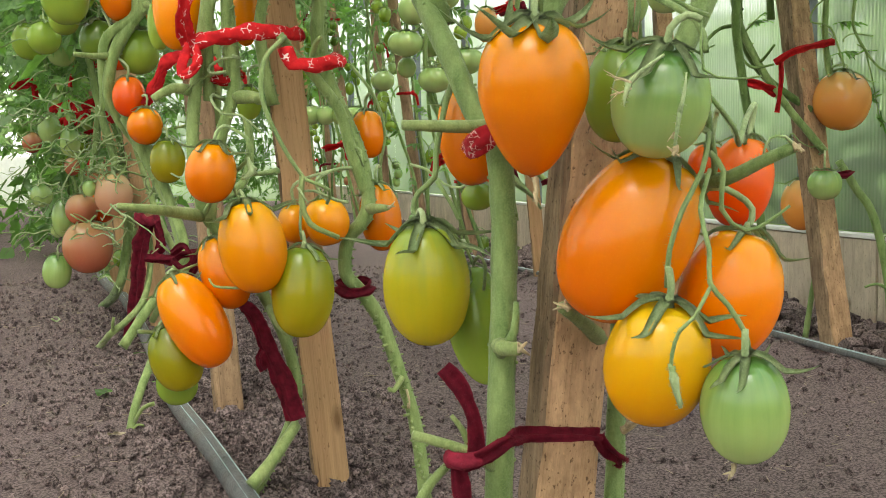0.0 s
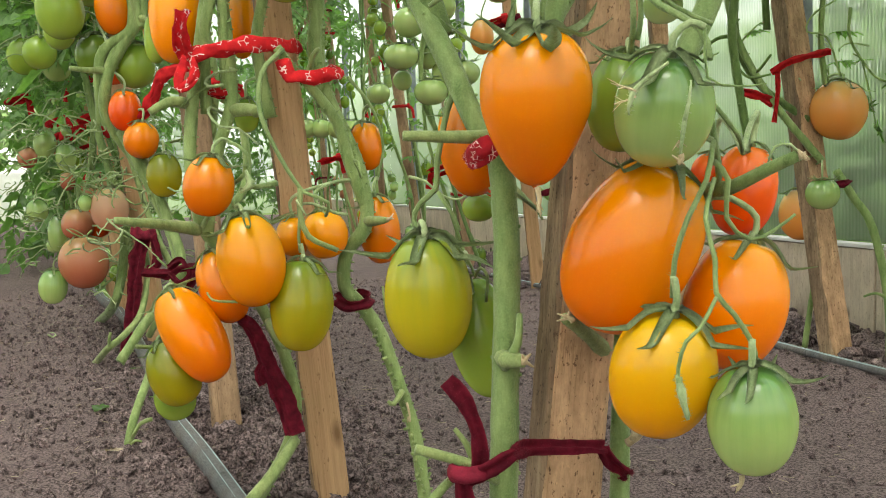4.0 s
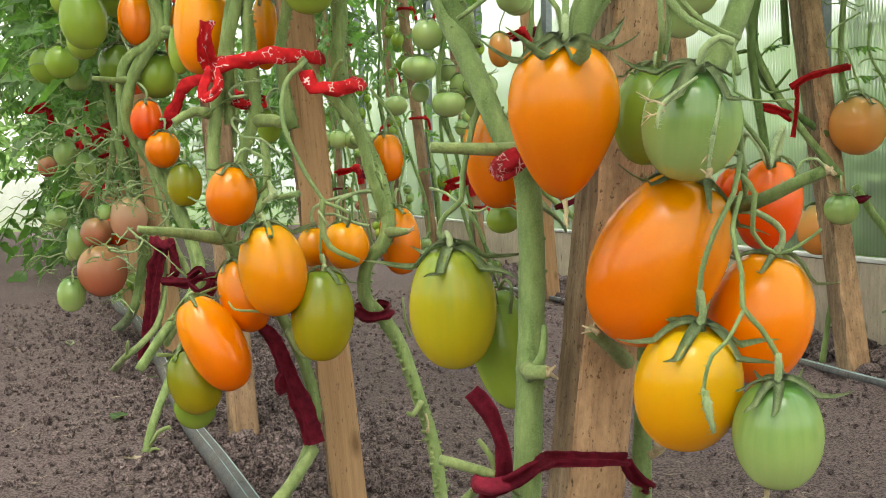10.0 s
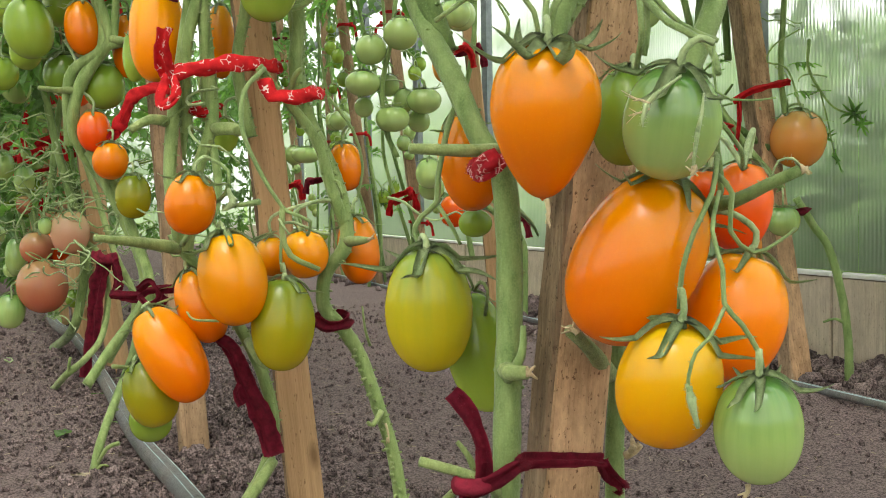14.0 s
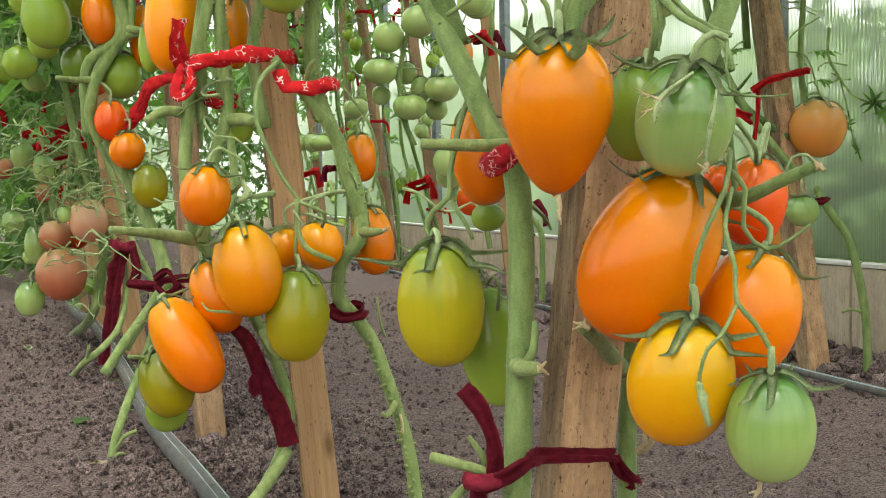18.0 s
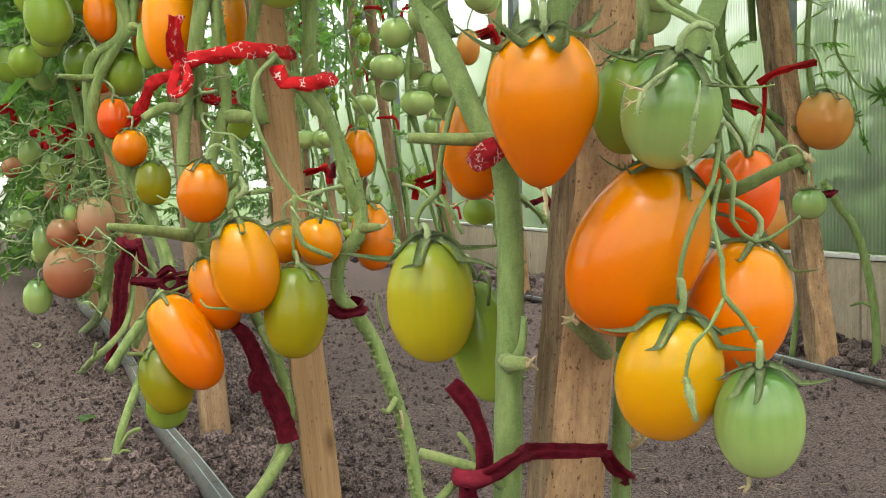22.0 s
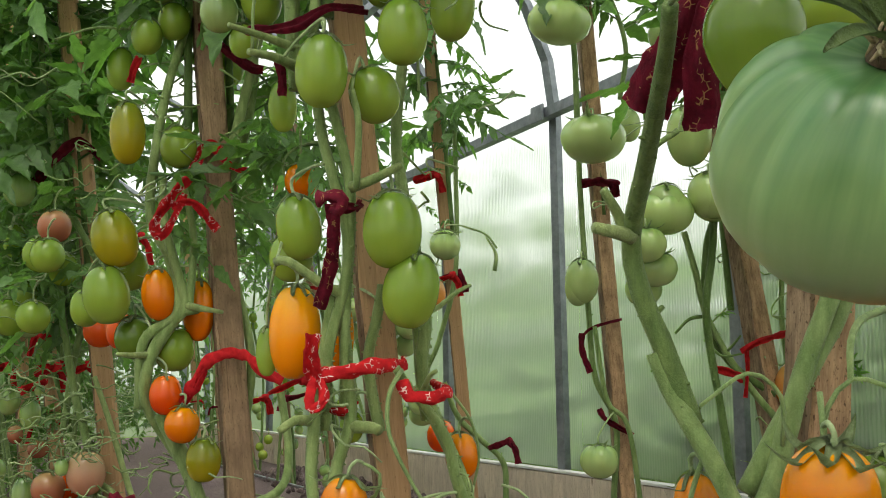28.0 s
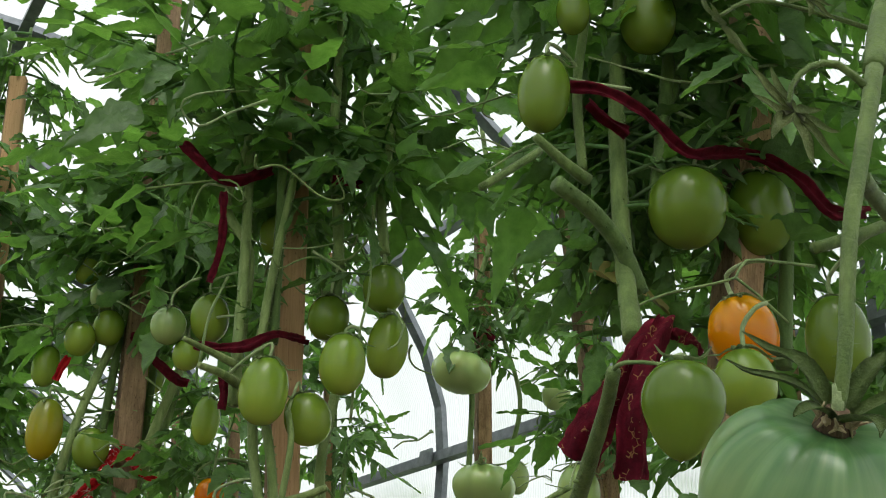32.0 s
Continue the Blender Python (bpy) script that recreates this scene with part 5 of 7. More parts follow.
stem("A2", [(-0.241, 0.930, 0.385), (-0.226, 0.940, 0.395), (-0.214, 0.955, 0.393)], 0.0037, 0.0055, STEM_PALE, "side_shoot", False)
stem("A2", [(-0.011, 1.000, -0.037), (-0.015, 1.000, 0.027), (-0.022, 1.000, 0.082), (-0.035, 1.000, 0.125), (-0.051, 1.000, 0.173), (-0.069, 1.000, 0.202), (-0.085, 1.000, 0.221), (-0.082, 1.000, 0.253), (-0.065, 1.000, 0.274), (-0.063, 1.005, 0.300), (-0.074, 1.010, 0.343), (-0.096, 1.015, 0.391), (-0.107, 1.020, 0.424), (-0.111, 1.030, 0.468), (-0.113, 1.030, 0.521)], 0.0063, 0.0069)
stem("A2", [(-0.063, 1.005, 0.295), (-0.077, 1.000, 0.337), (-0.086, 0.995, 0.374), (-0.110, 0.985, 0.410), (-0.123, 0.975, 0.425), (-0.133, 0.965, 0.442)], 0.0065, 0.0042)
stem("A2", [(-0.110, 0.985, 0.416), (-0.101, 0.970, 0.434), (-0.094, 0.965, 0.439)], 0.0030, 0.0021, STEM_PALE, "side_shoot", False)
stem("A2", [(-0.062, 1.000, 0.282), (-0.048, 0.985, 0.283), (-0.038, 0.975, 0.284)], 0.0056, 0.0025, STEM_PALE, "side_shoot", False)
stem("A2", [(-0.031, 0.990, 0.124), (-0.038, 0.980, 0.113), (-0.043, 0.980, 0.116)], 0.0030, 0.0017, STEM_PALE, "side_shoot", False)
stem("A2", [(-0.042, 1.000, 0.184), (-0.045, 0.990, 0.201), (-0.047, 0.990, 0.222)], 0.0017, 0.0009, STEM_PALE, "side_shoot", False)
stem("A2", [(-0.128, 0.965, 0.440), (-0.139, 0.935, 0.417), (-0.139, 0.925, 0.382), (-0.121, 0.920, 0.342), (-0.104, 0.920, 0.315), (-0.097, 0.920, 0.310), (-0.081, 0.925, 0.302), (-0.086, 0.935, 0.290)], 0.0024, 0.0015, CALYX, "truss", False)
stem("A2", [(-0.104, 0.920, 0.315), (-0.105, 0.920, 0.293), (-0.098, 0.920, 0.273), (-0.075, 0.930, 0.260)], 0.0028, 0.0024, STEM_PALE, "truss", False)
stem("A2", [(-0.105, 0.920, 0.293), (-0.107, 0.920, 0.273), (-0.106, 0.920, 0.259)], 0.0014, 0.0014, CALYX, "truss", False)
stem("A2", [(-0.202, 0.945, 0.283), (-0.174, 0.925, 0.313), (-0.151, 0.910, 0.328), (-0.147, 0.905, 0.347), (-0.162, 0.905, 0.357)], 0.0025, 0.0015, CALYX, "truss", False)
stem("A2", [(-0.174, 0.925, 0.313), (-0.173, 0.905, 0.323), (-0.178, 0.900, 0.338), (-0.180, 0.900, 0.345)], 0.0015, 0.0015, CALYX, "truss", False)
stem("A2", [(-0.174, 0.925, 0.311), (-0.160, 0.905, 0.304), (-0.154, 0.900, 0.295)], 0.0015, 0.0015, CALYX, "truss", False)
stem("A2", [(-0.154, 0.910, 0.316), (-0.131, 0.900, 0.318), (-0.118, 0.895, 0.320)], 0.0015, 0.0030, CALYX, "truss", False)
stem("A2", [(-0.080, 1.020, 0.418), (-0.060, 1.030, 0.389), (-0.052, 1.040, 0.354), (-0.058, 1.040, 0.321)], 0.0017, 0.0014, CALYX, "truss", False)
stem("A2", [(-0.214, 0.960, 0.235), (-0.226, 0.940, 0.230), (-0.227, 0.930, 0.226)], 0.0013, 0.0013, CALYX, "truss", False)
stem("A2", [(-0.148, 0.960, 0.194), (-0.135, 0.940, 0.181), (-0.125, 0.930, 0.175)], 0.0042, 0.0025, STEM_PALE, "side_shoot", False)
stem("A2", [(-0.132, 0.980, 0.080), (-0.146, 0.950, 0.055), (-0.162, 0.930, 0.035)], 0.0052, 0.0062, STEM_PALE, "side_shoot", False)
stem("A2", [(-0.263, 0.930, 0.176), (-0.257, 0.940, 0.174), (-0.244, 0.950, 0.171)], 0.0021, 0.0017, STEM_PALE, "truss", False)
stem("A2", [(-0.201, 0.965, 0.384), (-0.198, 0.960, 0.458), (-0.182, 0.960, 0.523), (-0.179, 0.960, 0.567), (-0.190, 0.960, 0.618), (-0.204, 0.965, 0.671), (-0.213, 0.970, 0.748), (-0.212, 0.980, 0.843), (-0.207, 0.990, 0.935), (-0.202, 1.000, 1.018)], 0.0057, 0.0050)
stem("A2", [(-0.183, 0.970, 0.394), (-0.182, 0.965, 0.491), (-0.176, 0.960, 0.590), (-0.181, 0.960, 0.646), (-0.199, 0.965, 0.717)], 0.0053, 0.0051)
stem("A2", [(-0.175, 0.950, 0.616), (-0.153, 0.940, 0.622), (-0.125, 0.930, 0.634)], 0.0059, 0.0036, STEM_PALE, "side_shoot", False)
stem("A2", [(-0.169, 0.940, 0.614), (-0.166, 0.930, 0.674), (-0.173, 0.935, 0.709)], 0.0036, 0.0032, STEM, "side_shoot", False)
stem("A2", [(-0.231, 0.970, 0.719), (-0.238, 0.980, 0.812), (-0.243, 0.990, 0.884), (-0.251, 1.000, 0.966), (-0.258, 1.000, 1.045)], 0.0066, 0.0056)
stem("A2", [(-0.285, 0.900, 0.763), (-0.262, 0.930, 0.763), (-0.232, 0.960, 0.760)], 0.0027, 0.0051, STEM_PALE, "side_shoot", False)
stem("A2", [(-0.266, 0.900, 0.737), (-0.245, 0.930, 0.740), (-0.230, 0.960, 0.740)], 0.0035, 0.0056, STEM_PALE, "side_shoot", False)
stem("A2", [(-0.151, 1.000, 0.381), (-0.162, 1.000, 0.447), (-0.153, 0.995, 0.492), (-0.147, 0.990, 0.525)], 0.0059, 0.0051)
stem("A2", [(-0.104, 1.020, 0.391), (-0.109, 1.010, 0.447), (-0.105, 1.010, 0.492), (-0.116, 1.000, 0.571), (-0.132, 1.000, 0.665), (-0.125, 1.000, 0.756)], 0.0070, 0.0053)
stem("A2", [(-0.108, 0.940, 0.709), (-0.109, 0.930, 0.793), (-0.103, 0.930, 0.847), (-0.105, 0.940, 0.911)], 0.0017, 0.0014, CALYX, "truss", False)
stem("A2", [(-0.248, 0.960, 0.546), (-0.235, 0.950, 0.545), (-0.203, 0.955, 0.523), (-0.182, 0.960, 0.512)], 0.0045, 0.0049, STEM_PALE, "side_shoot", False)
stem("A2", [(-0.132, 0.960, 0.522), (-0.105, 0.980, 0.496), (-0.071, 0.990, 0.518), (-0.059, 1.000, 0.524)], 0.0036, 0.0019, STEM, "side_shoot", False)
stem("A2", [(-0.271, 0.950, 0.755), (-0.269, 0.950, 0.808), (-0.258, 0.970, 0.864)], 0.0018, 0.0015, CALYX, "truss", False)
stem("A2", [(-0.087, 0.980, 0.918), (-0.097, 0.990, 0.995), (-0.093, 1.000, 1.087), (-0.095, 1.000, 1.186), (-0.113, 1.000, 1.317)], 0.0064, 0.0055)
stem("A2", [(-0.137, 0.990, 0.902), (-0.146, 1.000, 0.971), (-0.161, 1.000, 1.069), (-0.167, 1.000, 1.191), (-0.175, 1.000, 1.333)], 0.0064, 0.0055)
stem("A2", [(-0.236, 1.000, 0.804), (-0.241, 1.000, 0.907), (-0.276, 1.000, 0.967), (-0.262, 1.000, 1.053), (-0.290, 1.000, 1.205)], 0.0062, 0.0047)
tomato("A2", -0.179, 0.900, 0.319, 0.0523, 0.0436, 9, "orange", "plum", 0, 1.3)
tomato("A2", -0.144, 0.900, 0.255, 0.0803, 0.0580, -9, "gold", "plum", 0, 1.3)
tomato("A2", -0.209, 0.930, 0.187, 0.0930, 0.0530, -30, "orange")
tomato("A2", -0.189, 0.955, 0.227, 0.0696, 0.0433, -20, "orange")
tomato("A2", -0.106, 0.920, 0.214, 0.0817, 0.0552, 3, "olive")
tomato("A2", -0.236, 0.950, 0.149, 0.0632, 0.0487, -18, "olive")
tomato("A2", -0.246, 0.975, 0.119, 0.0415, 0.0394, -14, "green", "round")
tomato("A2", -0.133, 1.000, 0.269, 0.0373, 0.0331, 0, "gold")
tomato("A2", -0.096, 0.975, 0.272, 0.0445, 0.0414, -12, "gold")
tomato("A2", -0.055, 1.025, 0.273, 0.0659, 0.0400, -6, "orange")
tomato("A2", -0.069, 1.045, 0.353, 0.0472, 0.0340, -4, "orange")
tomato("A2", -0.233, 0.985, 0.479, 0.0925, 0.0506, 2, "gold")
tomato("A2", -0.264, 1.010, 0.461, 0.0496, 0.0220, 0, "green")
tomato("A2", -0.194, 1.060, 0.480, 0.0736, 0.0283, 0, "gold")
tomato("A2", -0.135, 0.945, 0.574, 0.0750, 0.0569, 0, "green")
tomato("A2", -0.118, 0.950, 0.516, 0.0738, 0.0541, 10, "green")
tomato("A2", -0.231, 1.000, 0.585, 0.0665, 0.0458, -8, "green")
tomato("A2", -0.245, 1.050, 0.560, 0.0514, 0.0457, 0, "green", "round")
tomato("A2", -0.180, 1.020, 0.385, 0.0326, 0.0239, 0, "green")
tomato("A2", -0.200, 0.915, 0.722, 0.0708, 0.0501, 2, "green")
tomato("A2", -0.152, 0.955, 0.709, 0.0565, 0.0497, -20, "green")
tomato("A2", -0.278, 1.050, 0.842, 0.0573, 0.0449, -5, "green")
tomato("A2", -0.323, 1.050, 0.827, 0.0447, 0.0410, 0, "pale", "round")
tomato("A2", -0.298, 1.060, 0.798, 0.0374, 0.0324, 0, "green", "round")
tomato("A2", -0.084, 0.980, 0.876, 0.0558, 0.0487, -5, "deep")
tomato("A2", -0.123, 0.932, 0.765, 0.0659, 0.0491, 0, "green")
tomato("A2", -0.073, 0.990, 0.811, 0.0747, 0.0462, 4, "green")
tomato("A2", -0.142, 1.000, 0.840, 0.0528, 0.0468, 0, "deep")
tomato("A2", -0.281, 1.250, 0.774, 0.0660, 0.0359, 0, "green")
tomato("A2", -0.264, 1.300, 0.688, 0.0441, 0.0412, 0, "orange")
tomato("A2", -0.218, 1.050, 0.958, 0.0493, 0.0356, 0, "green")

# third vine
vine("A3", (-0.360, 1.400, 0.000), "staked tomato plant with curving stems and mixed green and orange fruit")
stem("A3", [(-0.420, 1.261, -0.004), (-0.416, 1.270, 0.026), (-0.411, 1.290, 0.057), (-0.405, 1.330, 0.101), (-0.396, 1.350, 0.142), (-0.401, 1.400, 0.219), (-0.419, 1.400, 0.295), (-0.456, 1.400, 0.356), (-0.474, 1.380, 0.393), (-0.480, 1.370, 0.429), (-0.467, 1.370, 0.480), (-0.439, 1.370, 0.519), (-0.408, 1.370, 0.529)], 0.0057, 0.0060)
stem("A3", [(-0.481, 1.380, 0.399), (-0.473, 1.370, 0.458), (-0.443, 1.370, 0.509), (-0.426, 1.370, 0.534), (-0.438, 1.370, 0.582), (-0.458, 1.380, 0.650), (-0.466, 1.400, 0.714)], 0.0079, 0.0055)
stem("A3", [(-0.426, 1.370, 0.534), (-0.403, 1.360, 0.529), (-0.372, 1.350, 0.523)], 0.0060, 0.0024, STEM_PALE, "side_shoot", False)
stem("A3", [(-0.504, 1.330, 0.469), (-0.489, 1.350, 0.468), (-0.473, 1.370, 0.469)], 0.0029, 0.0048, STEM_PALE, "side_shoot", False)
stem("A3", [(-0.371, 1.360, 0.119), (-0.392, 1.380, 0.235), (-0.420, 1.380, 0.309), (-0.459, 1.380, 0.391)], 0.0078, 0.0091)
stem("A3", [(-0.433, 1.280, 0.101), (-0.417, 1.300, 0.132), (-0.378, 1.350, 0.209), (-0.396, 1.370, 0.265), (-0.427, 1.380, 0.339), (-0.455, 1.380, 0.391), (-0.466, 1.380, 0.429)], 0.0062, 0.0073)
stem("A3", [(-0.330, 1.300, 0.277), (-0.293, 1.330, 0.296), (-0.286, 1.360, 0.337), (-0.299, 1.380, 0.411), (-0.317, 1.400, 0.487)], 0.0057, 0.0055)
stem("A3", [(-0.487, 1.380, 0.399), (-0.480, 1.370, 0.487), (-0.436, 1.370, 0.524), (-0.448, 1.380, 0.593), (-0.479, 1.390, 0.656), (-0.478, 1.400, 0.737), (-0.467, 1.420, 0.840), (-0.441, 1.450, 0.976), (-0.431, 1.470, 1.100), (-0.436, 1.480, 1.234)], 0.0073, 0.0057)
stem("A3", [(-0.421, 1.370, 0.523), (-0.418, 1.380, 0.623), (-0.433, 1.390, 0.695)], 0.0056, 0.0045)
stem("A3", [(-0.352, 1.420, 0.380), (-0.346, 1.420, 0.471), (-0.372, 1.430, 0.581), (-0.388, 1.440, 0.678), (-0.355, 1.450, 0.812), (-0.350, 1.460, 0.935), (-0.362, 1.470, 1.063), (-0.374, 1.480, 1.214)], 0.0063, 0.0057)
stem("A3", [(-0.377, 1.420, 0.740), (-0.357, 1.430, 0.841), (-0.339, 1.440, 0.929)], 0.0085, 0.0061, STEM_PALE, "stem")
stem("A3", [(-0.620, 1.400, 0.911), (-0.565, 1.400, 0.927), (-0.517, 1.400, 0.925)], 0.0015, 0.0020, CALYX, "truss", False)
stem("A3", [(-0.279, 1.300, 0.670), (-0.286, 1.300, 0.715), (-0.259, 1.320, 0.741), (-0.223, 1.340, 0.745)], 0.0018, 0.0019, CALYX, "truss", False)
tomato("A3", -0.462, 1.370, 0.549, 0.0705, 0.0441, -6, "orange")
tomato("A3", -0.416, 1.410, 0.530, 0.0846, 0.0423, 0, "orange")
tomato("A3", -0.500, 1.400, 0.493, 0.0570, 0.0540, 0, "deep", "round")
tomato("A3", -0.447, 1.400, 0.477, 0.0600, 0.0540, 0, "green")
tomato("A3", -0.519, 1.360, 0.624, 0.0787, 0.0612, -16, "olive")
tomato("A3", -0.528, 1.360, 0.549, 0.0788, 0.0613, -8, "green")
tomato("A3", -0.511, 1.420, 0.588, 0.0578, 0.0456, 0, "green")
tomato("A3", -0.450, 1.370, 0.416, 0.0529, 0.0426, 0, "red")
tomato("A3", -0.426, 1.360, 0.377, 0.0482, 0.0453, 6, "orange", "round")
tomato("A3", -0.397, 1.360, 0.331, 0.0570, 0.0453, 0, "olive")
tomato("A3", -0.500, 1.345, 0.764, 0.0853, 0.0472, -2, "olive")
tomato("A3", -0.445, 1.400, 0.756, 0.0584, 0.0505, 0, "green")
tomato("A3", -0.511, 1.450, 1.048, 0.0589, 0.0471, 0, "green")
tomato("A3", -0.474, 1.420, 0.994, 0.0509, 0.0411, 0, "pale")
tomato("A3", -0.491, 1.400, 0.914, 0.0514, 0.0434, 0, "green")
tomato("A3", -0.458, 1.420, 0.942, 0.0539, 0.0457, 0, "green")
tomato("A3", -0.544, 1.460, 0.885, 0.0631, 0.0399, 0, "green")
tomato("A3", -0.405, 1.560, 0.917, 0.0620, 0.0478, 0, "green")
tomato("A3", -0.598, 1.500, 0.542, 0.0561, 0.0449, 0, "green")
tomato("A3", -0.581, 1.620, 0.514, 0.0569, 0.0431, 0, "red")
tomato("A3", -0.742, 1.750, 0.648, 0.0576, 0.0576, 0, "green", "round")
tomato("A3", -0.749, 1.800, 0.705, 0.0572, 0.0572, 0, "brown", "round")
tomato("A3", -0.781, 1.800, 0.548, 0.0573, 0.0573, 0, "green", "round")

# fourth vine
vine("A4", (-0.700, 1.970, 0.000), "staked tomato plant with brownish half-ripe fruit low on the stem")
stem("A4", [(-0.990, 2.438, -0.005), (-0.759, 2.000, 0.083), (-0.726, 1.970, 0.146), (-0.712, 1.960, 0.232), (-0.736, 1.970, 0.327), (-0.765, 1.980, 0.423), (-0.789, 1.980, 0.551), (-0.815, 2.000, 0.703), (-0.823, 2.000, 0.809)], 0.0098, 0.0061)
stem("A4", [(-0.741, 1.873, -0.005), (-0.673, 1.780, 0.038), (-0.658, 1.820, 0.057), (-0.642, 1.860, 0.095), (-0.646, 1.900, 0.172), (-0.672, 1.930, 0.233), (-0.702, 1.950, 0.253), (-0.727, 1.960, 0.295)], 0.0063, 0.0052, STEM_PALE, "stem")
stem("A4", [(-0.649, 1.900, 0.040), (-0.597, 1.900, 0.140), (-0.641, 1.920, 0.240), (-0.689, 1.950, 0.363), (-0.722, 1.960, 0.446)], 0.0066, 0.0051, STEM_PALE, "stem")
stem("A4", [(-0.790, 2.000, 0.347), (-0.766, 2.000, 0.512), (-0.711, 1.980, 0.616), (-0.786, 1.960, 0.787), (-0.834, 1.980, 0.991), (-0.861, 2.000, 1.171), (-0.895, 2.000, 1.411)], 0.0069, 0.0056)
tomato("A4", -0.785, 1.940, 0.175, 0.0993, 0.0909, -8, "brown", "round")
tomato("A4", -0.721, 1.920, 0.274, 0.0811, 0.0686, 0, "blush")
tomato("A4", -0.798, 1.950, 0.245, 0.0615, 0.0615, 0, "brown", "round")
tomato("A4", -0.776, 1.980, 0.250, 0.0645, 0.0537, -30, "red")
tomato("A4", -0.843, 1.930, 0.131, 0.0655, 0.0528, 6, "pale")
tomato("A4", -0.954, 2.100, 0.269, 0.0482, 0.0436, 0, "pale", "round")
tomato("A4", -0.931, 2.100, 0.404, 0.0593, 0.0456, 0, "pale")
tomato("A4", -1.022, 2.200, 0.378, 0.0455, 0.0408, 0, "brown", "round")
tomato("A4", -0.888, 2.100, 0.376, 0.0592, 0.0410, 0, "pale")
tomato("A4", -0.836, 2.000, 0.421, 0.0195, 0.0195, 0, "pale", "round")
tomato("A4", -0.758, 1.900, 0.286, 0.0309, 0.0248, 0, "pale")
tomato("A4", -0.922, 2.100, 0.198, 0.0321, 0.0298, 0, "pale", "round")
tomato("A4", -0.862, 1.900, 0.555, 0.0680, 0.0598, 0, "green", "round")
tomato("A4", -0.867, 2.000, 0.604, 0.0540, 0.0432, 0, "green")
tomato("A4", -0.898, 2.100, 0.555, 0.0590, 0.0567, 0, "pale", "round")
tomato("A4", -0.861, 2.000, 0.227, 0.0741, 0.0423, 0, "pale")
tomato("A4", -0.868, 1.950, 0.797, 0.0639, 0.0596, 0, "pale", "round")
tomato("A4", -0.785, 1.850, 0.662, 0.0662, 0.0702, 0, "green", "round")
tomato("A4", -0.782, 1.950, 0.646, 0.0631, 0.0526, 0, "green")
tomato("A4", -0.892, 2.000, 0.707, 0.0649, 0.0433, 0, "green")
tomato("A4", -0.695, 1.900, 0.528, 0.0610, 0.0610, 0, "red", "round")

# vines along the wall
vine("B1", (0.530, 1.860, 0.000), "staked tomato plant by the wall with bare curling stalks")
stem("B1", [(0.526, 1.840, 0.329), (0.447, 1.840, 0.430), (0.394, 1.850, 0.533), (0.378, 1.860, 0.617), (0.360, 1.860, 0.690)], 0.0064, 0.0057)
stem("B1", [(0.634, 1.840, -0.047), (0.630, 1.840, 0.097), (0.605, 1.840, 0.219), (0.574, 1.840, 0.271), (0.548, 1.840, 0.314)], 0.0076, 0.0064)
stem("B1", [(0.630, 1.840, 0.103), (0.608, 1.830, 0.114), (0.587, 1.820, 0.110)], 0.0030, 0.0019, STEM, "side_shoot", False)
stem("B1", [(0.384, 1.840, 0.495), (0.408, 1.820, 0.466), (0.441, 1.810, 0.469)], 0.0030, 0.0018, STEM_DARK, "side_shoot", False)
stem("B1", [(0.424, 1.840, 0.476), (0.431, 1.830, 0.484), (0.443, 1.820, 0.501)], 0.0030, 0.0019, STEM_DARK, "side_shoot", False)
stem("B1", [(0.399, 1.850, 0.523), (0.409, 1.840, 0.536), (0.422, 1.830, 0.548)], 0.0019, 0.0011, STEM, "side_shoot", False)
stem("B1", [(0.539, 1.860, 0.429), (0.529, 1.860, 0.521), (0.533, 1.860, 0.611), (0.537, 1.860, 0.683)], 0.0053, 0.0045)
stem("B1", [(0.510, 1.900, 0.015), (0.523, 1.900, 0.111), (0.527, 1.900, 0.149)], 0.0055, 0.0039)
stem("B1", [(0.551, 1.820, 0.462), (0.529, 1.820, 0.525), (0.499, 1.820, 0.535), (0.508, 1.820, 0.561), (0.550, 1.820, 0.587)], 0.0019, 0.0014, CALYX, "truss", False)
stem("B1", [(0.509, 1.860, 0.396), (0.431, 1.860, 0.457), (0.394, 1.860, 0.538), (0.399, 1.860, 0.659), (0.417, 1.860, 0.721)], 0.0066, 0.0059, STEM_DARK, "stem")
stem("B1", [(0.394, 1.860, 0.538), (0.361, 1.850, 0.532), (0.333, 1.840, 0.507)], 0.0037, 0.0024, STEM_DARK, "side_shoot", False)
tomato("B1", 0.554, 1.850, 0.411, 0.0968, 0.0913, 8, "amber", "round")
tomato("B1", 0.502, 1.900, 0.241, 0.0871, 0.0682, 0, "amber", "round")
tomato("B1", 0.518, 1.800, 0.277, 0.0501, 0.0537, 0, "pale", "ribbed")
vine("B2", (0.360, 2.360, 0.000), "tall staked tomato plant with flat ribbed green fruit")
stem("B2", [(0.280, 2.360, -0.015), (0.301, 2.360, 0.183), (0.309, 2.360, 0.332), (0.267, 2.360, 0.432), (0.256, 2.360, 0.583), (0.246, 2.360, 0.837), (0.242, 2.360, 1.092)], 0.0071, 0.0062)
stem("B2", [(0.368, 2.330, -0.011), (0.335, 2.330, 0.308), (0.287, 2.330, 0.383), (0.264, 2.330, 0.544)], 0.0060, 0.0051)
stem("B2", [(0.239, 2.330, 1.007), (0.236, 2.330, 1.184), (0.217, 2.330, 1.384), (0.262, 2.330, 1.638), (0.214, 2.330, 1.970)], 0.0070, 0.0062)
stem("B2", [(0.341, 2.350, 1.062), (0.356, 2.350, 1.203), (0.291, 2.350, 1.401), (0.271, 2.350, 1.521)], 0.0060, 0.0047)
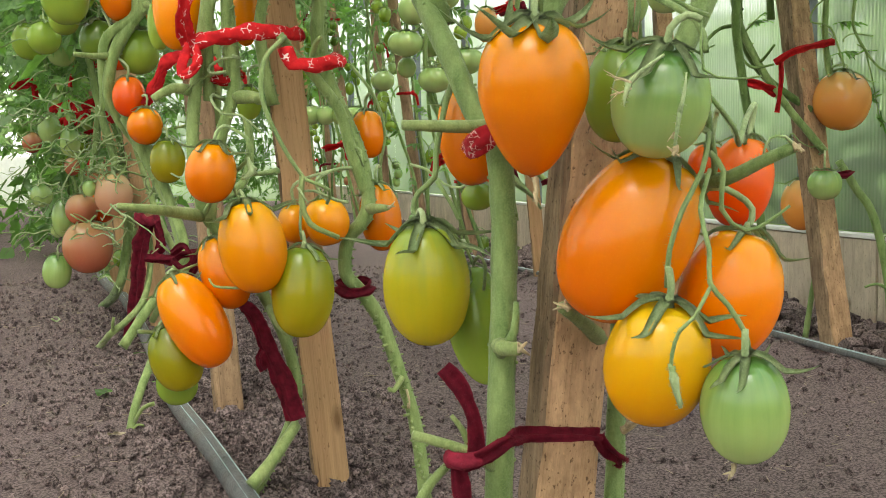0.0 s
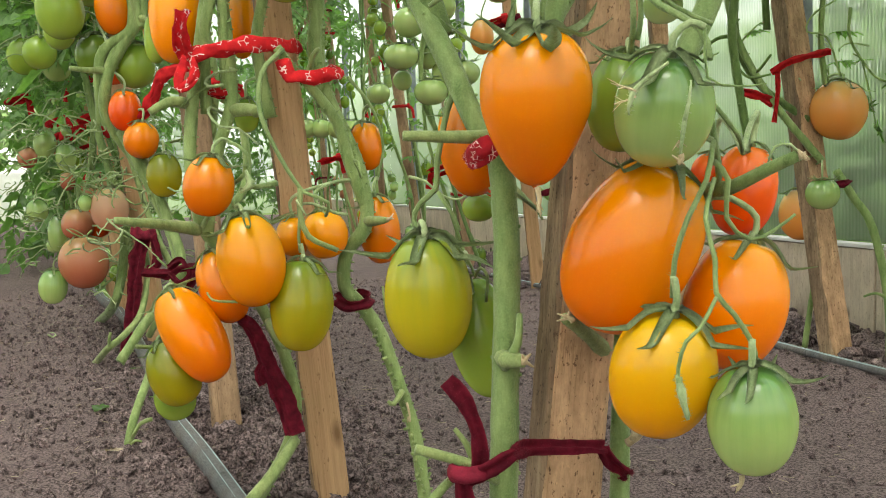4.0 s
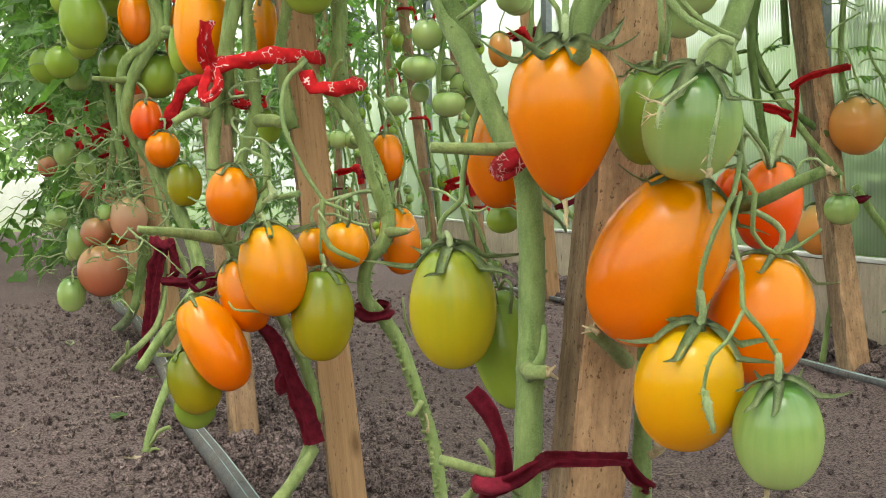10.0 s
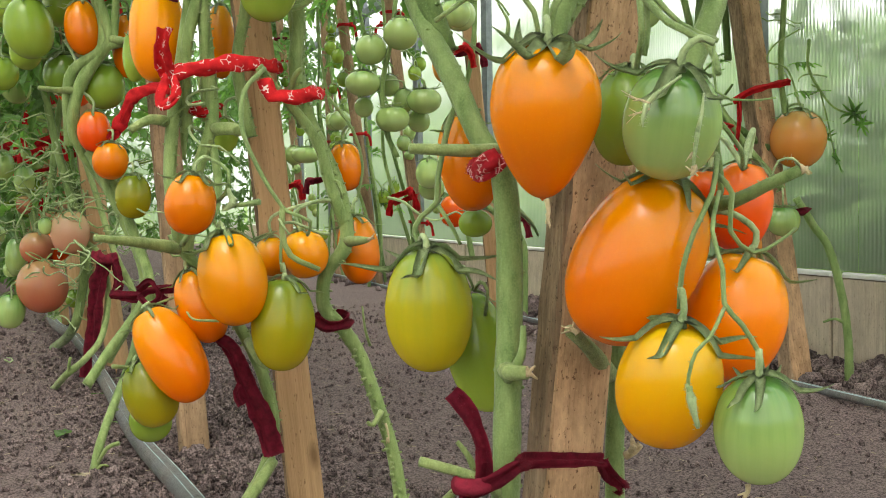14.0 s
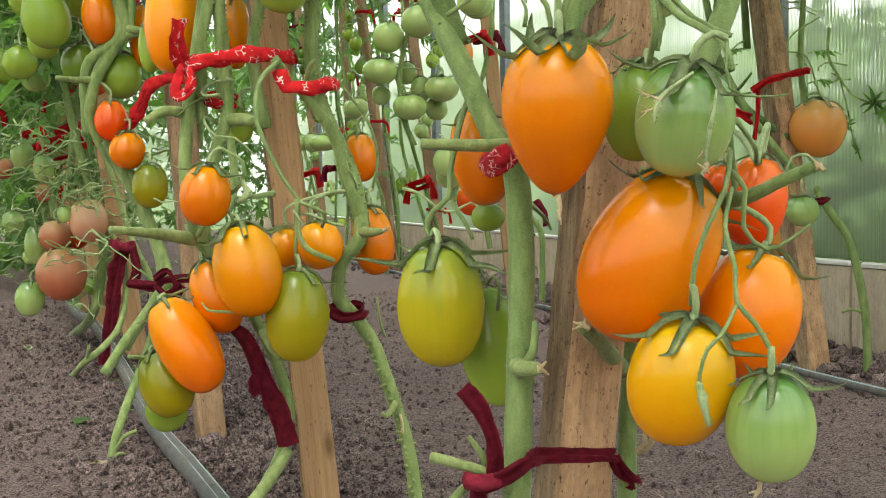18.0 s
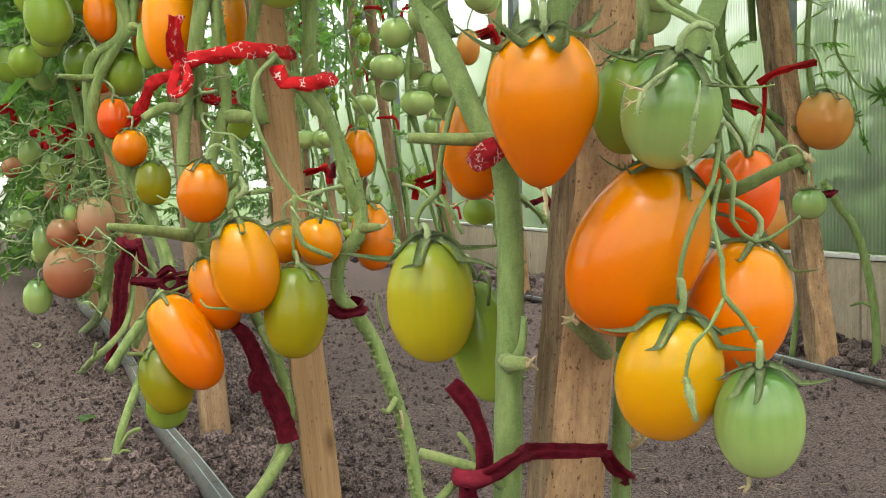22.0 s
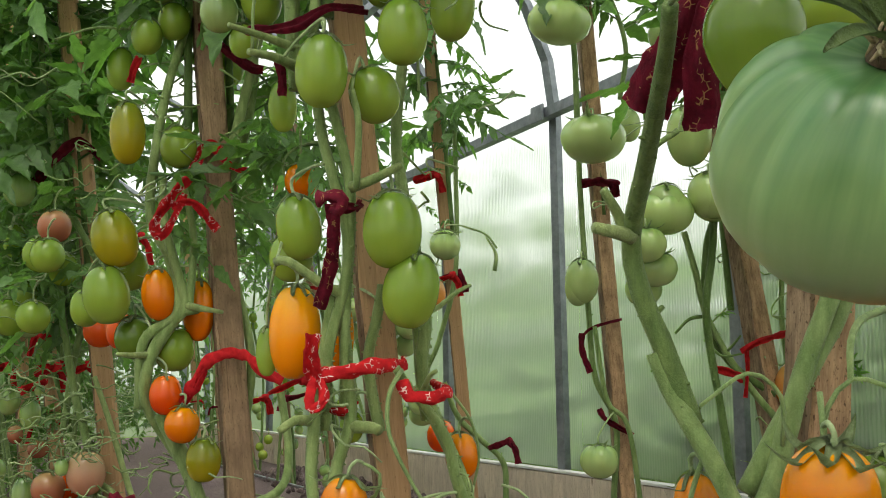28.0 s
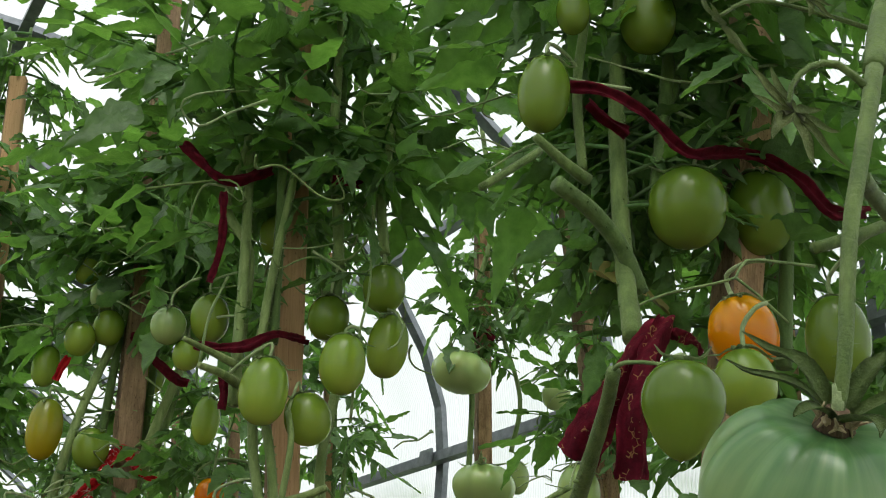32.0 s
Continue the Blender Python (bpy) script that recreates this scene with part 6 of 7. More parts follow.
stem("B2", [(0.264, 1.750, 0.750), (0.284, 1.750, 0.815), (0.331, 1.750, 0.851)], 0.0046, 0.0053)
stem("B2", [(0.404, 1.800, 0.767), (0.395, 1.800, 0.653), (0.380, 1.800, 0.558), (0.388, 1.820, 0.482), (0.410, 1.840, 0.356), (0.432, 1.860, 0.188), (0.445, 1.880, 0.045)], 0.0067, 0.0074, STEM_DARK, "stem")
stem("B2", [(0.301, 1.750, 0.740), (0.268, 1.750, 0.690), (0.244, 1.750, 0.648)], 0.0023, 0.0017, CALYX, "truss", False)
tomato("B2", 0.303, 1.760, 0.709, 0.0747, 0.1009, 0, "light", "ribbed")
tomato("B2", 0.399, 1.780, 0.737, 0.0812, 0.0869, 0, "light", "ribbed")
tomato("B2", 0.263, 1.720, 0.650, 0.0603, 0.0676, 0, "light", "ribbed")
tomato("B2", 0.285, 1.760, 0.614, 0.0617, 0.0748, 0, "light", "ribbed")
tomato("B2", 0.272, 1.800, 0.582, 0.0573, 0.0630, 0, "light", "ribbed")
tomato("B2", 0.225, 2.300, 0.630, 0.0848, 0.0557, 0, "light", "round")
tomato("B2", 0.262, 2.250, 0.949, 0.1058, 0.1403, 0, "light", "ribbed")
tomato("B2", 0.195, 2.250, 1.211, 0.0947, 0.1396, 8, "light", "ribbed")
tomato("B2", 0.358, 2.350, 1.001, 0.0771, 0.0566, 0, "light", "round")
tomato("B2", 0.261, 2.300, 0.254, 0.0753, 0.0801, 0, "light", "ribbed")
tomato("B2", 0.388, 1.750, 0.737, 0.0794, 0.0774, 0, "light", "round")
tomato("B2", 0.470, 1.750, 0.723, 0.0794, 0.0794, 0, "light", "round")
tomato("B2", 0.445, 1.800, 0.792, 0.0616, 0.0575, 0, "red", "round")
tomato("B2", 0.526, 1.850, 0.801, 0.0634, 0.0422, 0, "red", "round")
tomato("B2", 0.435, 2.300, 1.196, 0.0720, 0.0694, 0, "light", "round")
tomato("B2", 0.362, 1.800, 0.853, 0.1096, 0.0797, 0, "light", "round")
tomato("B2", 0.306, 1.750, 0.715, 0.0866, 0.0722, 0, "light", "round")
tomato("B2", 0.380, 1.750, 0.739, 0.0772, 0.0733, 0, "light", "round")
tomato("B2", 0.235, 2.300, 0.642, 0.0990, 0.0742, 0, "light", "round")
vine("B3", (0.000, 2.950, 0.000), "tall staked tomato plant with clusters of small green fruit")
stem("B3", [(-0.038, 2.850, 0.164), (-0.065, 2.850, 0.306), (-0.116, 2.850, 0.427), (-0.077, 2.850, 0.531), (-0.028, 2.850, 0.724), (-0.024, 2.850, 1.022), (-0.028, 2.850, 1.170)], 0.0074, 0.0061)
stem("B3", [(0.095, 2.870, 0.017), (0.097, 2.870, 0.122), (0.091, 2.870, 0.213), (0.032, 2.870, 0.274), (-0.027, 2.870, 0.335), (-0.063, 2.870, 0.426)], 0.0080, 0.0074)
stem("B3", [(-0.214, 2.700, 0.429), (-0.241, 2.700, 0.499), (-0.247, 2.700, 0.610), (-0.224, 2.700, 0.719), (-0.209, 2.700, 0.828)], 0.0069, 0.0057)
stem("B3", [(0.069, 2.600, 0.753), (0.042, 2.600, 0.788), (-0.013, 2.600, 0.809)], 0.0026, 0.0026, CALYX, "truss", False)
stem("B3", [(0.062, 2.600, 0.697), (0.066, 2.600, 0.739), (0.042, 2.600, 0.783)], 0.0060, 0.0021, CALYX, "truss", False)
tomato("B3", -0.296, 2.700, 0.614, 0.0642, 0.0865, 0, "light", "ribbed")
tomato("B3", -0.238, 2.750, 0.612, 0.0567, 0.0539, 0, "light", "round")
tomato("B3", -0.274, 2.700, 0.696, 0.0752, 0.0779, 0, "light", "round")
tomato("B3", -0.302, 2.750, 0.559, 0.0512, 0.0484, 0, "light", "round")
tomato("B3", -0.221, 2.680, 0.522, 0.0636, 0.0830, 0, "light", "ribbed")
tomato("B3", -0.201, 2.750, 0.572, 0.0623, 0.0538, 0, "light", "round")
tomato("B3", -0.087, 2.600, 0.641, 0.0825, 0.0559, 0, "amber", "round")
tomato("B3", -0.389, 2.900, 0.539, 0.0542, 0.0572, 0, "light", "round")
tomato("B3", -0.194, 2.650, 0.725, 0.0791, 0.0845, 0, "light", "round")
tomato("B3", -0.144, 2.700, 0.566, 0.0640, 0.0779, 0, "light", "ribbed")
tomato("B3", -0.163, 2.750, 0.521, 0.0567, 0.0567, 0, "light", "round")
tomato("B3", -0.058, 2.600, 0.760, 0.0666, 0.0746, 0, "light", "ribbed")
tomato("B3", -0.122, 2.550, 0.384, 0.0711, 0.0632, 0, "light", "round")
tomato("B3", -0.075, 2.680, 0.294, 0.0802, 0.0692, 0, "red", "round")
tomato("B3", -0.121, 2.600, 0.349, 0.0537, 0.0618, 0, "light", "ribbed")
tomato("B3", -0.057, 2.750, 0.782, 0.0807, 0.0807, 0, "light", "round")
tomato("B3", -0.145, 2.700, 0.567, 0.0623, 0.0850, 0, "light", "ribbed")
tomato("B3", -0.170, 2.900, 0.891, 0.0759, 0.0668, 0, "light", "round")
tomato("B3", -0.584, 3.400, 0.471, 0.0530, 0.0883, 0, "light", "ribbed")
tomato("B3", -0.484, 3.400, 0.575, 0.0599, 0.0704, 0, "light", "ribbed")
tomato("B3", -0.715, 3.600, 0.481, 0.0641, 0.0641, 0, "light", "round")
tomato("B3", -0.663, 3.600, 0.480, 0.0639, 0.0639, 0, "light", "round")
tomato("B3", -0.763, 3.600, 0.482, 0.0642, 0.0642, 0, "light", "round")

# cloth ties
tie([("band", [(-0.213, 0.945, 0.436), (-0.186, 0.940, 0.438), (-0.158, 0.950, 0.443), (-0.131, 0.975, 0.445), (-0.126, 1.020, 0.448)], 0.0160, 0.62), ("loop", [(-0.208, 0.940, 0.433), (-0.214, 0.930, 0.413), (-0.209, 0.925, 0.405), (-0.200, 0.930, 0.413), (-0.205, 0.940, 0.433)], 0.0125, 0.6), ("loose_end", [(-0.209, 0.940, 0.433), (-0.212, 0.935, 0.454), (-0.210, 0.940, 0.474)], 0.0165, 0.4), ("band", [(-0.196, 0.960, 0.404), (-0.183, 0.960, 0.401), (-0.173, 0.980, 0.409)], 0.0088, 0.4)], RED, "bright red cloth strip with silver threads knotted round the forked stems")
tie([("band", [(-0.128, 0.965, 0.429), (-0.120, 0.960, 0.415), (-0.099, 0.960, 0.413), (-0.083, 0.985, 0.419), (-0.097, 1.030, 0.427)], 0.0150, 0.7)], RED, "bright red cloth strip wound round a green stem")
tie([("loop", [(0.079, 0.560, 0.333), (0.084, 0.548, 0.330), (0.093, 0.540, 0.334), (0.097, 0.550, 0.340), (0.093, 0.590, 0.345), (0.079, 0.600, 0.341), (0.078, 0.565, 0.334)], 0.0086, 0.55), ("knot", [(0.082, 0.548, 0.332), (0.087, 0.538, 0.337), (0.093, 0.540, 0.340)], 0.0109, 0.7)], RED_COIL, "bright red cloth strip with white threads wound round the front stem")
tie([("band", [(0.075, 0.545, 0.166), (0.089, 0.537, 0.175), (0.099, 0.540, 0.181), (0.106, 0.575, 0.176), (0.127, 0.580, 0.175), (0.147, 0.595, 0.172)], 0.0091, 0.4), ("band", [(0.146, 0.595, 0.172), (0.150, 0.600, 0.163), (0.159, 0.615, 0.153), (0.160, 0.660, 0.138)], 0.0088, 0.5), ("loose_end", [(0.082, 0.545, 0.170), (0.083, 0.542, 0.188), (0.076, 0.540, 0.209), (0.067, 0.540, 0.220)], 0.0086, 0.3), ("knot", [(0.069, 0.545, 0.171), (0.077, 0.535, 0.170), (0.086, 0.540, 0.172)], 0.0114, 0.7), ("loose_end", [(0.074, 0.543, 0.167), (0.075, 0.540, 0.157), (0.077, 0.540, 0.145)], 0.0091, 0.35)], MAROON, "maroon velvet strip knotted round the stem and the front stake")
tie([("loop", [(-0.091, 0.990, 0.209), (-0.075, 0.975, 0.205), (-0.062, 0.985, 0.207), (-0.065, 1.010, 0.209), (-0.084, 1.020, 0.211), (-0.092, 0.995, 0.209)], 0.0115, 0.5)], MAROON, "maroon velvet strip wound round a thin green stem")
tie([("loose_end", [(-0.176, 0.960, 0.199), (-0.159, 0.950, 0.185), (-0.147, 0.945, 0.160), (-0.132, 0.945, 0.124), (-0.123, 0.945, 0.093)], 0.0185, 0.3, (0.75, 1.1)), ("loose_end", [(-0.143, 0.950, 0.164), (-0.154, 0.945, 0.150), (-0.150, 0.945, 0.139)], 0.0104, 0.3)], MAROON, "long maroon velvet strip hanging from the stem of the second vine")
tie([("knot", [(-0.205, 0.950, 0.606), (-0.192, 0.930, 0.605), (-0.182, 0.930, 0.599), (-0.190, 0.930, 0.587)], 0.0161, 0.7), ("loose_end", [(-0.191, 0.930, 0.597), (-0.190, 0.930, 0.561), (-0.196, 0.935, 0.526), (-0.205, 0.940, 0.499)], 0.0131, 0.3), ("band", [(-0.188, 0.940, 0.596), (-0.174, 0.950, 0.596), (-0.168, 1.000, 0.608)], 0.0097, 0.4)], MAROON_GLINT, "dark maroon cloth strip with gold threads knotted above the red tie")
tie([("band", [(-0.419, 1.370, 0.417), (-0.397, 1.360, 0.453), (-0.370, 1.370, 0.469), (-0.342, 1.360, 0.466), (-0.322, 1.350, 0.447), (-0.294, 1.350, 0.431)], 0.0165, 0.6), ("loose_end", [(-0.419, 1.370, 0.417), (-0.426, 1.360, 0.404)], 0.0126, 0.4), ("loose_end", [(-0.397, 1.360, 0.449), (-0.406, 1.350, 0.423)], 0.0100, 0.4)], RED_PLAIN, "red cloth strip tied round the brown stake and the third vine")
tie([("loop", [(-0.422, 1.360, 0.704), (-0.444, 1.345, 0.673), (-0.461, 1.340, 0.640), (-0.451, 1.335, 0.624), (-0.434, 1.335, 0.649), (-0.425, 1.345, 0.680)], 0.0150, 0.35), ("loose_end", [(-0.439, 1.340, 0.664), (-0.409, 1.335, 0.666), (-0.376, 1.330, 0.629)], 0.0111, 0.35)], RED, "red cloth strip tied in a loose bow on the third vine")
tie([("band", [(-0.420, 1.380, 0.717), (-0.406, 1.420, 0.765), (-0.374, 1.400, 0.728), (-0.348, 1.400, 0.719)], 0.0147, 0.4)], RED, "red cloth strip wound round the brown stake")
tie([("band", [(-0.412, 1.310, 0.209), (-0.376, 1.310, 0.207), (-0.356, 1.300, 0.215), (-0.321, 1.320, 0.215)], 0.0110, 0.45), ("loop", [(-0.373, 1.300, 0.215), (-0.354, 1.295, 0.226), (-0.344, 1.295, 0.208), (-0.358, 1.295, 0.198), (-0.372, 1.300, 0.208)], 0.0087, 0.5), ("loose_end", [(-0.340, 1.310, 0.206), (-0.356, 1.300, 0.180), (-0.375, 1.300, 0.163)], 0.0088, 0.35)], MAROON, "maroon velvet strip tied in a knot low on the third vine")
tie([("loose_end", [(-0.649, 1.900, 0.229), (-0.661, 1.880, 0.184), (-0.665, 1.870, 0.114), (-0.677, 1.860, 0.018)], 0.0208, 0.25), ("loose_end", [(-0.644, 1.900, 0.224), (-0.650, 1.870, 0.154), (-0.656, 1.860, 0.074)], 0.0160, 0.25), ("knot", [(-0.670, 1.900, 0.234), (-0.641, 1.880, 0.225), (-0.628, 1.900, 0.229)], 0.0208, 0.6), ("loose_end", [(-0.629, 1.890, 0.224), (-0.618, 1.880, 0.184), (-0.627, 1.880, 0.164)], 0.0175, 0.3)], MAROON, "maroon velvet strips hanging in two long ends from a stake")
tie([("band", [(-0.481, 1.500, 0.196), (-0.444, 1.480, 0.191), (-0.391, 1.460, 0.197)], 0.0152, 0.4)], MAROON, "maroon velvet strip round a brown stake")
tie([("band", [(0.445, 1.830, 0.473), (0.478, 1.820, 0.491), (0.543, 1.860, 0.507)], 0.0117, 0.4), ("band", [(0.399, 1.830, 0.443), (0.421, 1.820, 0.437), (0.448, 1.840, 0.426)], 0.0157, 0.4), ("loose_end", [(0.455, 1.830, 0.475), (0.455, 1.830, 0.438), (0.449, 1.830, 0.393)], 0.0078, 0.4)], RED_PLAIN, "thin red cloth strip tying a stem to the leaning stake")
tie([("loop", [(0.546, 1.830, 0.290), (0.557, 1.820, 0.292), (0.569, 1.840, 0.296)], 0.0113, 0.5)], MAROON, "small maroon cloth knot on a stem")
tie([("band", [(0.247, 2.340, 0.866), (0.284, 2.330, 0.868), (0.333, 2.360, 0.865)], 0.0198, 0.4), ("loose_end", [(0.315, 2.330, 0.864), (0.323, 2.330, 0.832)], 0.0217, 0.3)], MAROON, "maroon cloth knot on the stake by the wall")
tie([("band", [(0.231, 2.340, 0.518), (0.261, 2.330, 0.542), (0.330, 2.360, 0.561)], 0.0068, 0.5), ("loose_end", [(0.236, 2.330, 0.530), (0.235, 2.330, 0.493), (0.252, 2.330, 0.443)], 0.0136, 0.4)], MAROON, "thin maroon cloth strip tied to the stake by the wall")
tie([("band", [(0.270, 2.340, 0.363), (0.286, 2.330, 0.338), (0.346, 2.360, 0.305)], 0.0116, 0.5)], MAROON, "thin maroon cloth strip low on a stake by the wall")
tie([("knot", [(0.232, 2.350, 1.341), (0.257, 2.330, 1.352), (0.286, 2.350, 1.341)], 0.0208, 0.6)], MAROON, "maroon cloth knot high on the stake by the wall")
tie([("loose_end", [(0.074, 0.495, 0.675), (0.060, 0.500, 0.653), (0.048, 0.510, 0.629), (0.037, 0.525, 0.607), (0.029, 0.540, 0.588)], 0.0270, 0.35, (0.55, 1.15)), ("loose_end", [(0.074, 0.482, 0.672), (0.061, 0.474, 0.646), (0.051, 0.470, 0.616), (0.047, 0.473, 0.590), (0.049, 0.480, 0.562)], 0.0210, 0.45, (0.65, 1.1)), ("knot", [(0.066, 0.490, 0.665), (0.073, 0.485, 0.670), (0.084, 0.495, 0.667)], 0.0125, 0.6), ("band", [(0.082, 0.490, 0.665), (0.105, 0.520, 0.675), (0.125, 0.560, 0.684)], 0.0113, 0.4)], MAROON_GLINT, "wide maroon cloth strip with gold threads draped over a stem")
tie([("band", [(0.016, 0.530, 0.877), (0.039, 0.525, 0.875), (0.076, 0.530, 0.863), (0.102, 0.540, 0.847), (0.120, 0.545, 0.841), (0.152, 0.560, 0.856), (0.187, 0.580, 0.869)], 0.0110, 0.5), ("band", [(0.186, 0.580, 0.869), (0.203, 0.575, 0.861), (0.218, 0.560, 0.839), (0.235, 0.550, 0.809), (0.281, 0.580, 0.830)], 0.0117, 0.5), ("band", [(0.036, 0.550, 0.879), (0.053, 0.560, 0.872), (0.075, 0.570, 0.868)], 0.0098, 0.4)], MAROON, "long maroon velvet strip slung between stems and stake")
tie([("band", [(-0.281, 0.980, 0.783), (-0.250, 0.960, 0.778), (-0.226, 0.950, 0.779), (-0.199, 0.970, 0.802), (-0.164, 1.020, 0.817)], 0.0118, 0.4), ("loose_end", [(-0.245, 0.950, 0.743), (-0.241, 0.945, 0.724), (-0.241, 0.945, 0.706)], 0.0088, 0.35)], MAROON, "maroon cloth strip tied round stems and the second stake")
tie([("band", [(-0.421, 1.420, 0.936), (-0.393, 1.400, 0.904), (-0.345, 1.380, 0.864), (-0.325, 1.380, 0.858)], 0.0140, 0.4)], MAROON, "maroon cloth strip round the brown stake")
tie([("loose_end", [(-0.502, 1.400, 0.884), (-0.506, 1.390, 0.861), (-0.510, 1.390, 0.845)], 0.0124, 0.4)], RED_PLAIN, "short red cloth end hanging among green fruit")
tie([("band", [(-0.332, 0.970, 1.022), (-0.290, 0.960, 0.982), (-0.265, 0.970, 0.983), (-0.230, 0.990, 1.014)], 0.0133, 0.4), ("loose_end", [(-0.277, 0.960, 0.962), (-0.270, 0.960, 0.899), (-0.276, 0.960, 0.850)], 0.0085, 0.3), ("band", [(-0.156, 0.980, 1.006), (-0.122, 0.970, 1.000), (-0.092, 1.000, 1.012)], 0.0135, 0.4)], MAROON, "dark maroon cloth strip tied among the leaves of the second vine")
tie([("band", [(-0.844, 1.970, 0.817), (-0.800, 1.960, 0.863), (-0.764, 1.960, 0.890), (-0.732, 2.000, 0.868)], 0.0218, 0.35)], MAROON, "maroon cloth strip tied round a pale stake")
band((-0.926, 2.300, 0.462), 0.0211, 0.0211, 0.0161, RED_PLAIN, "red cloth strip knotted round a stem and its stake", 0.008)
band((-1.148, 2.600, 0.471), 0.0239, 0.0239, 0.0183, RED_PLAIN, "red cloth strip knotted round a stem and its stake", 0.008)
band((-1.461, 3.000, 0.561), 0.0277, 0.0277, 0.0212, RED_PLAIN, "red cloth strip knotted round a stem and its stake", 0.008)
band((-0.916, 2.200, 0.430), 0.0196, 0.0196, 0.0150, RED_PLAIN, "red cloth strip knotted round a stem and its stake", 0.008)
band((-0.825, 2.200, 0.463), 0.0197, 0.0197, 0.0151, RED_PLAIN, "red cloth strip knotted round a stem and its stake", 0.008)
band((-0.881, 2.200, 0.536), 0.0197, 0.0197, 0.0151, RED_PLAIN, "red cloth strip knotted round a stem and its stake", 0.008)
band((-0.642, 1.900, 0.689), 0.0169, 0.0169, 0.0129, RED_PLAIN, "red cloth strip knotted round a stem and its stake", 0.008)
band((-0.227, 2.850, 0.339), 0.0251, 0.0251, 0.0192, RED_PLAIN, "red cloth strip knotted round a stem and its stake", 0.008)
band((-0.214, 2.900, 0.327), 0.0255, 0.0255, 0.0195, RED_PLAIN, "red cloth strip knotted round a stem and its stake", 0.008)
band((-0.107, 2.900, 0.987), 0.0267, 0.0267, 0.0204, RED_PLAIN, "red cloth strip knotted round a stem and its stake", 0.008)
band((-0.081, 2.850, 0.303), 0.0254, 0.0254, 0.0194, MAROON, "maroon cloth strip knotted round a stem and its stake", 0.008)
band((-0.049, 2.900, 0.712), 0.0263, 0.0263, 0.0201, MAROON, "maroon cloth strip knotted round a stem and its stake", 0.008)
band((0.065, 2.600, 0.274), 0.0226, 0.0226, 0.0173, MAROON, "maroon cloth strip knotted round a stem and its stake", 0.008)
band((-0.268, 1.200, 0.426), 0.0192, 0.0192, 0.0083, RED_PLAIN, "red cloth strip knotted round a stem and its stake", 0.008)
band((-0.666, 3.500, 0.376), 0.0312, 0.0312, 0.0238, RED_PLAIN, "red cloth strip knotted round a stem and its stake", 0.008)
band((-0.065, 2.700, 0.687), 0.0234, 0.0234, 0.0179, RED_PLAIN, "red cloth strip knotted round a stem and its stake", 0.008)
band((-0.087, 2.900, 0.015), 0.0258, 0.0258, 0.0197, MAROON, "maroon cloth strip knotted round a stem and its stake", 0.008)
band((-0.493, 3.200, 0.392), 0.0282, 0.0282, 0.0216, MAROON, "maroon cloth strip knotted round a stem and its stake", 0.008)

# dry flower rests on the front fruit
dry_end("A1", (0.208, 0.500, 0.183), (0.206, 0.500, 0.176), 0.0015)
dry_end("A1", (0.116, 0.508, 0.318), (0.116, 0.508, 0.306), 0.0015)
dry_end("A1", (0.160, 0.462, 0.358), (0.152, 0.462, 0.361), 0.0008)
dry_end("A1", (0.160, 0.462, 0.356), (0.151, 0.462, 0.353), 0.0006)
dry_end("A1", (0.179, 0.462, 0.341), (0.177, 0.462, 0.334), 0.0008)
dry_end("A1", (0.160, 0.600, 0.173), (0.168, 0.595, 0.180), 0.0026)
dry_end("A1", (0.163, 0.598, 0.176), (0.163, 0.592, 0.184), 0.0022)
dry_end("A1", (0.132, 0.545, 0.249), (0.127, 0.545, 0.252), 0.002)
dry_end("A1", (0.105, 0.545, 0.229), (0.107, 0.545, 0.229), 0.0028)
dry_end("A1", (0.237, 0.519, 0.330), (0.239, 0.519, 0.331), 0.0028)
dry_end("A2", (-0.028, 0.993, 0.112), (-0.025, 0.990, 0.094), 0.0014)
# stubs of roots that grew from the bare stem
for i in range(26):
    t = i / 25
    p = Vector((-0.013, 0.996, 0.02)).lerp(Vector((-0.030, 0.996, 0.112)), t / 0.6) if t < 0.6 else Vector((-0.030, 0.996, 0.112)).lerp(Vector((-0.056, 0.996, 0.182)), (t - 0.6) / 0.4)
    q = p + Vector((R.uniform(-1, 1) * 0.0045, -0.005, R.uniform(-1, 1) * 0.002))
    stem("A2", [p, p.lerp(q, 0.6), q + Vector((R.uniform(-1, 1) * 0.002, -0.001, 0))], 0.0019, 0.0013, STEM_PALE, "root_stub", False)
dry_end("A2", (-0.039, 0.975, 0.284), (-0.034, 0.975, 0.286), 0.002)
dry_end("A1", (-0.004, 0.110, 0.493), (-0.001, 0.109, 0.494), 0.0014)
dry_end("A1", (-0.005, 0.112, 0.495), (-0.003, 0.112, 0.498), 0.0014)
dry_end("A1", (-0.008, 0.112, 0.496), (-0.008, 0.113, 0.499), 0.0014)
dry_end("A1", (-0.010, 0.111, 0.494), (-0.012, 0.111, 0.496), 0.0014)
dry_end("A1", (-0.010, 0.109, 0.492), (-0.012, 0.107, 0.493), 0.0014)
dry_end("A1", (-0.008, 0.108, 0.491), (-0.008, 0.105, 0.490), 0.0014)
dry_end("A1", (-0.005, 0.108, 0.492), (-0.003, 0.106, 0.491), 0.0014)

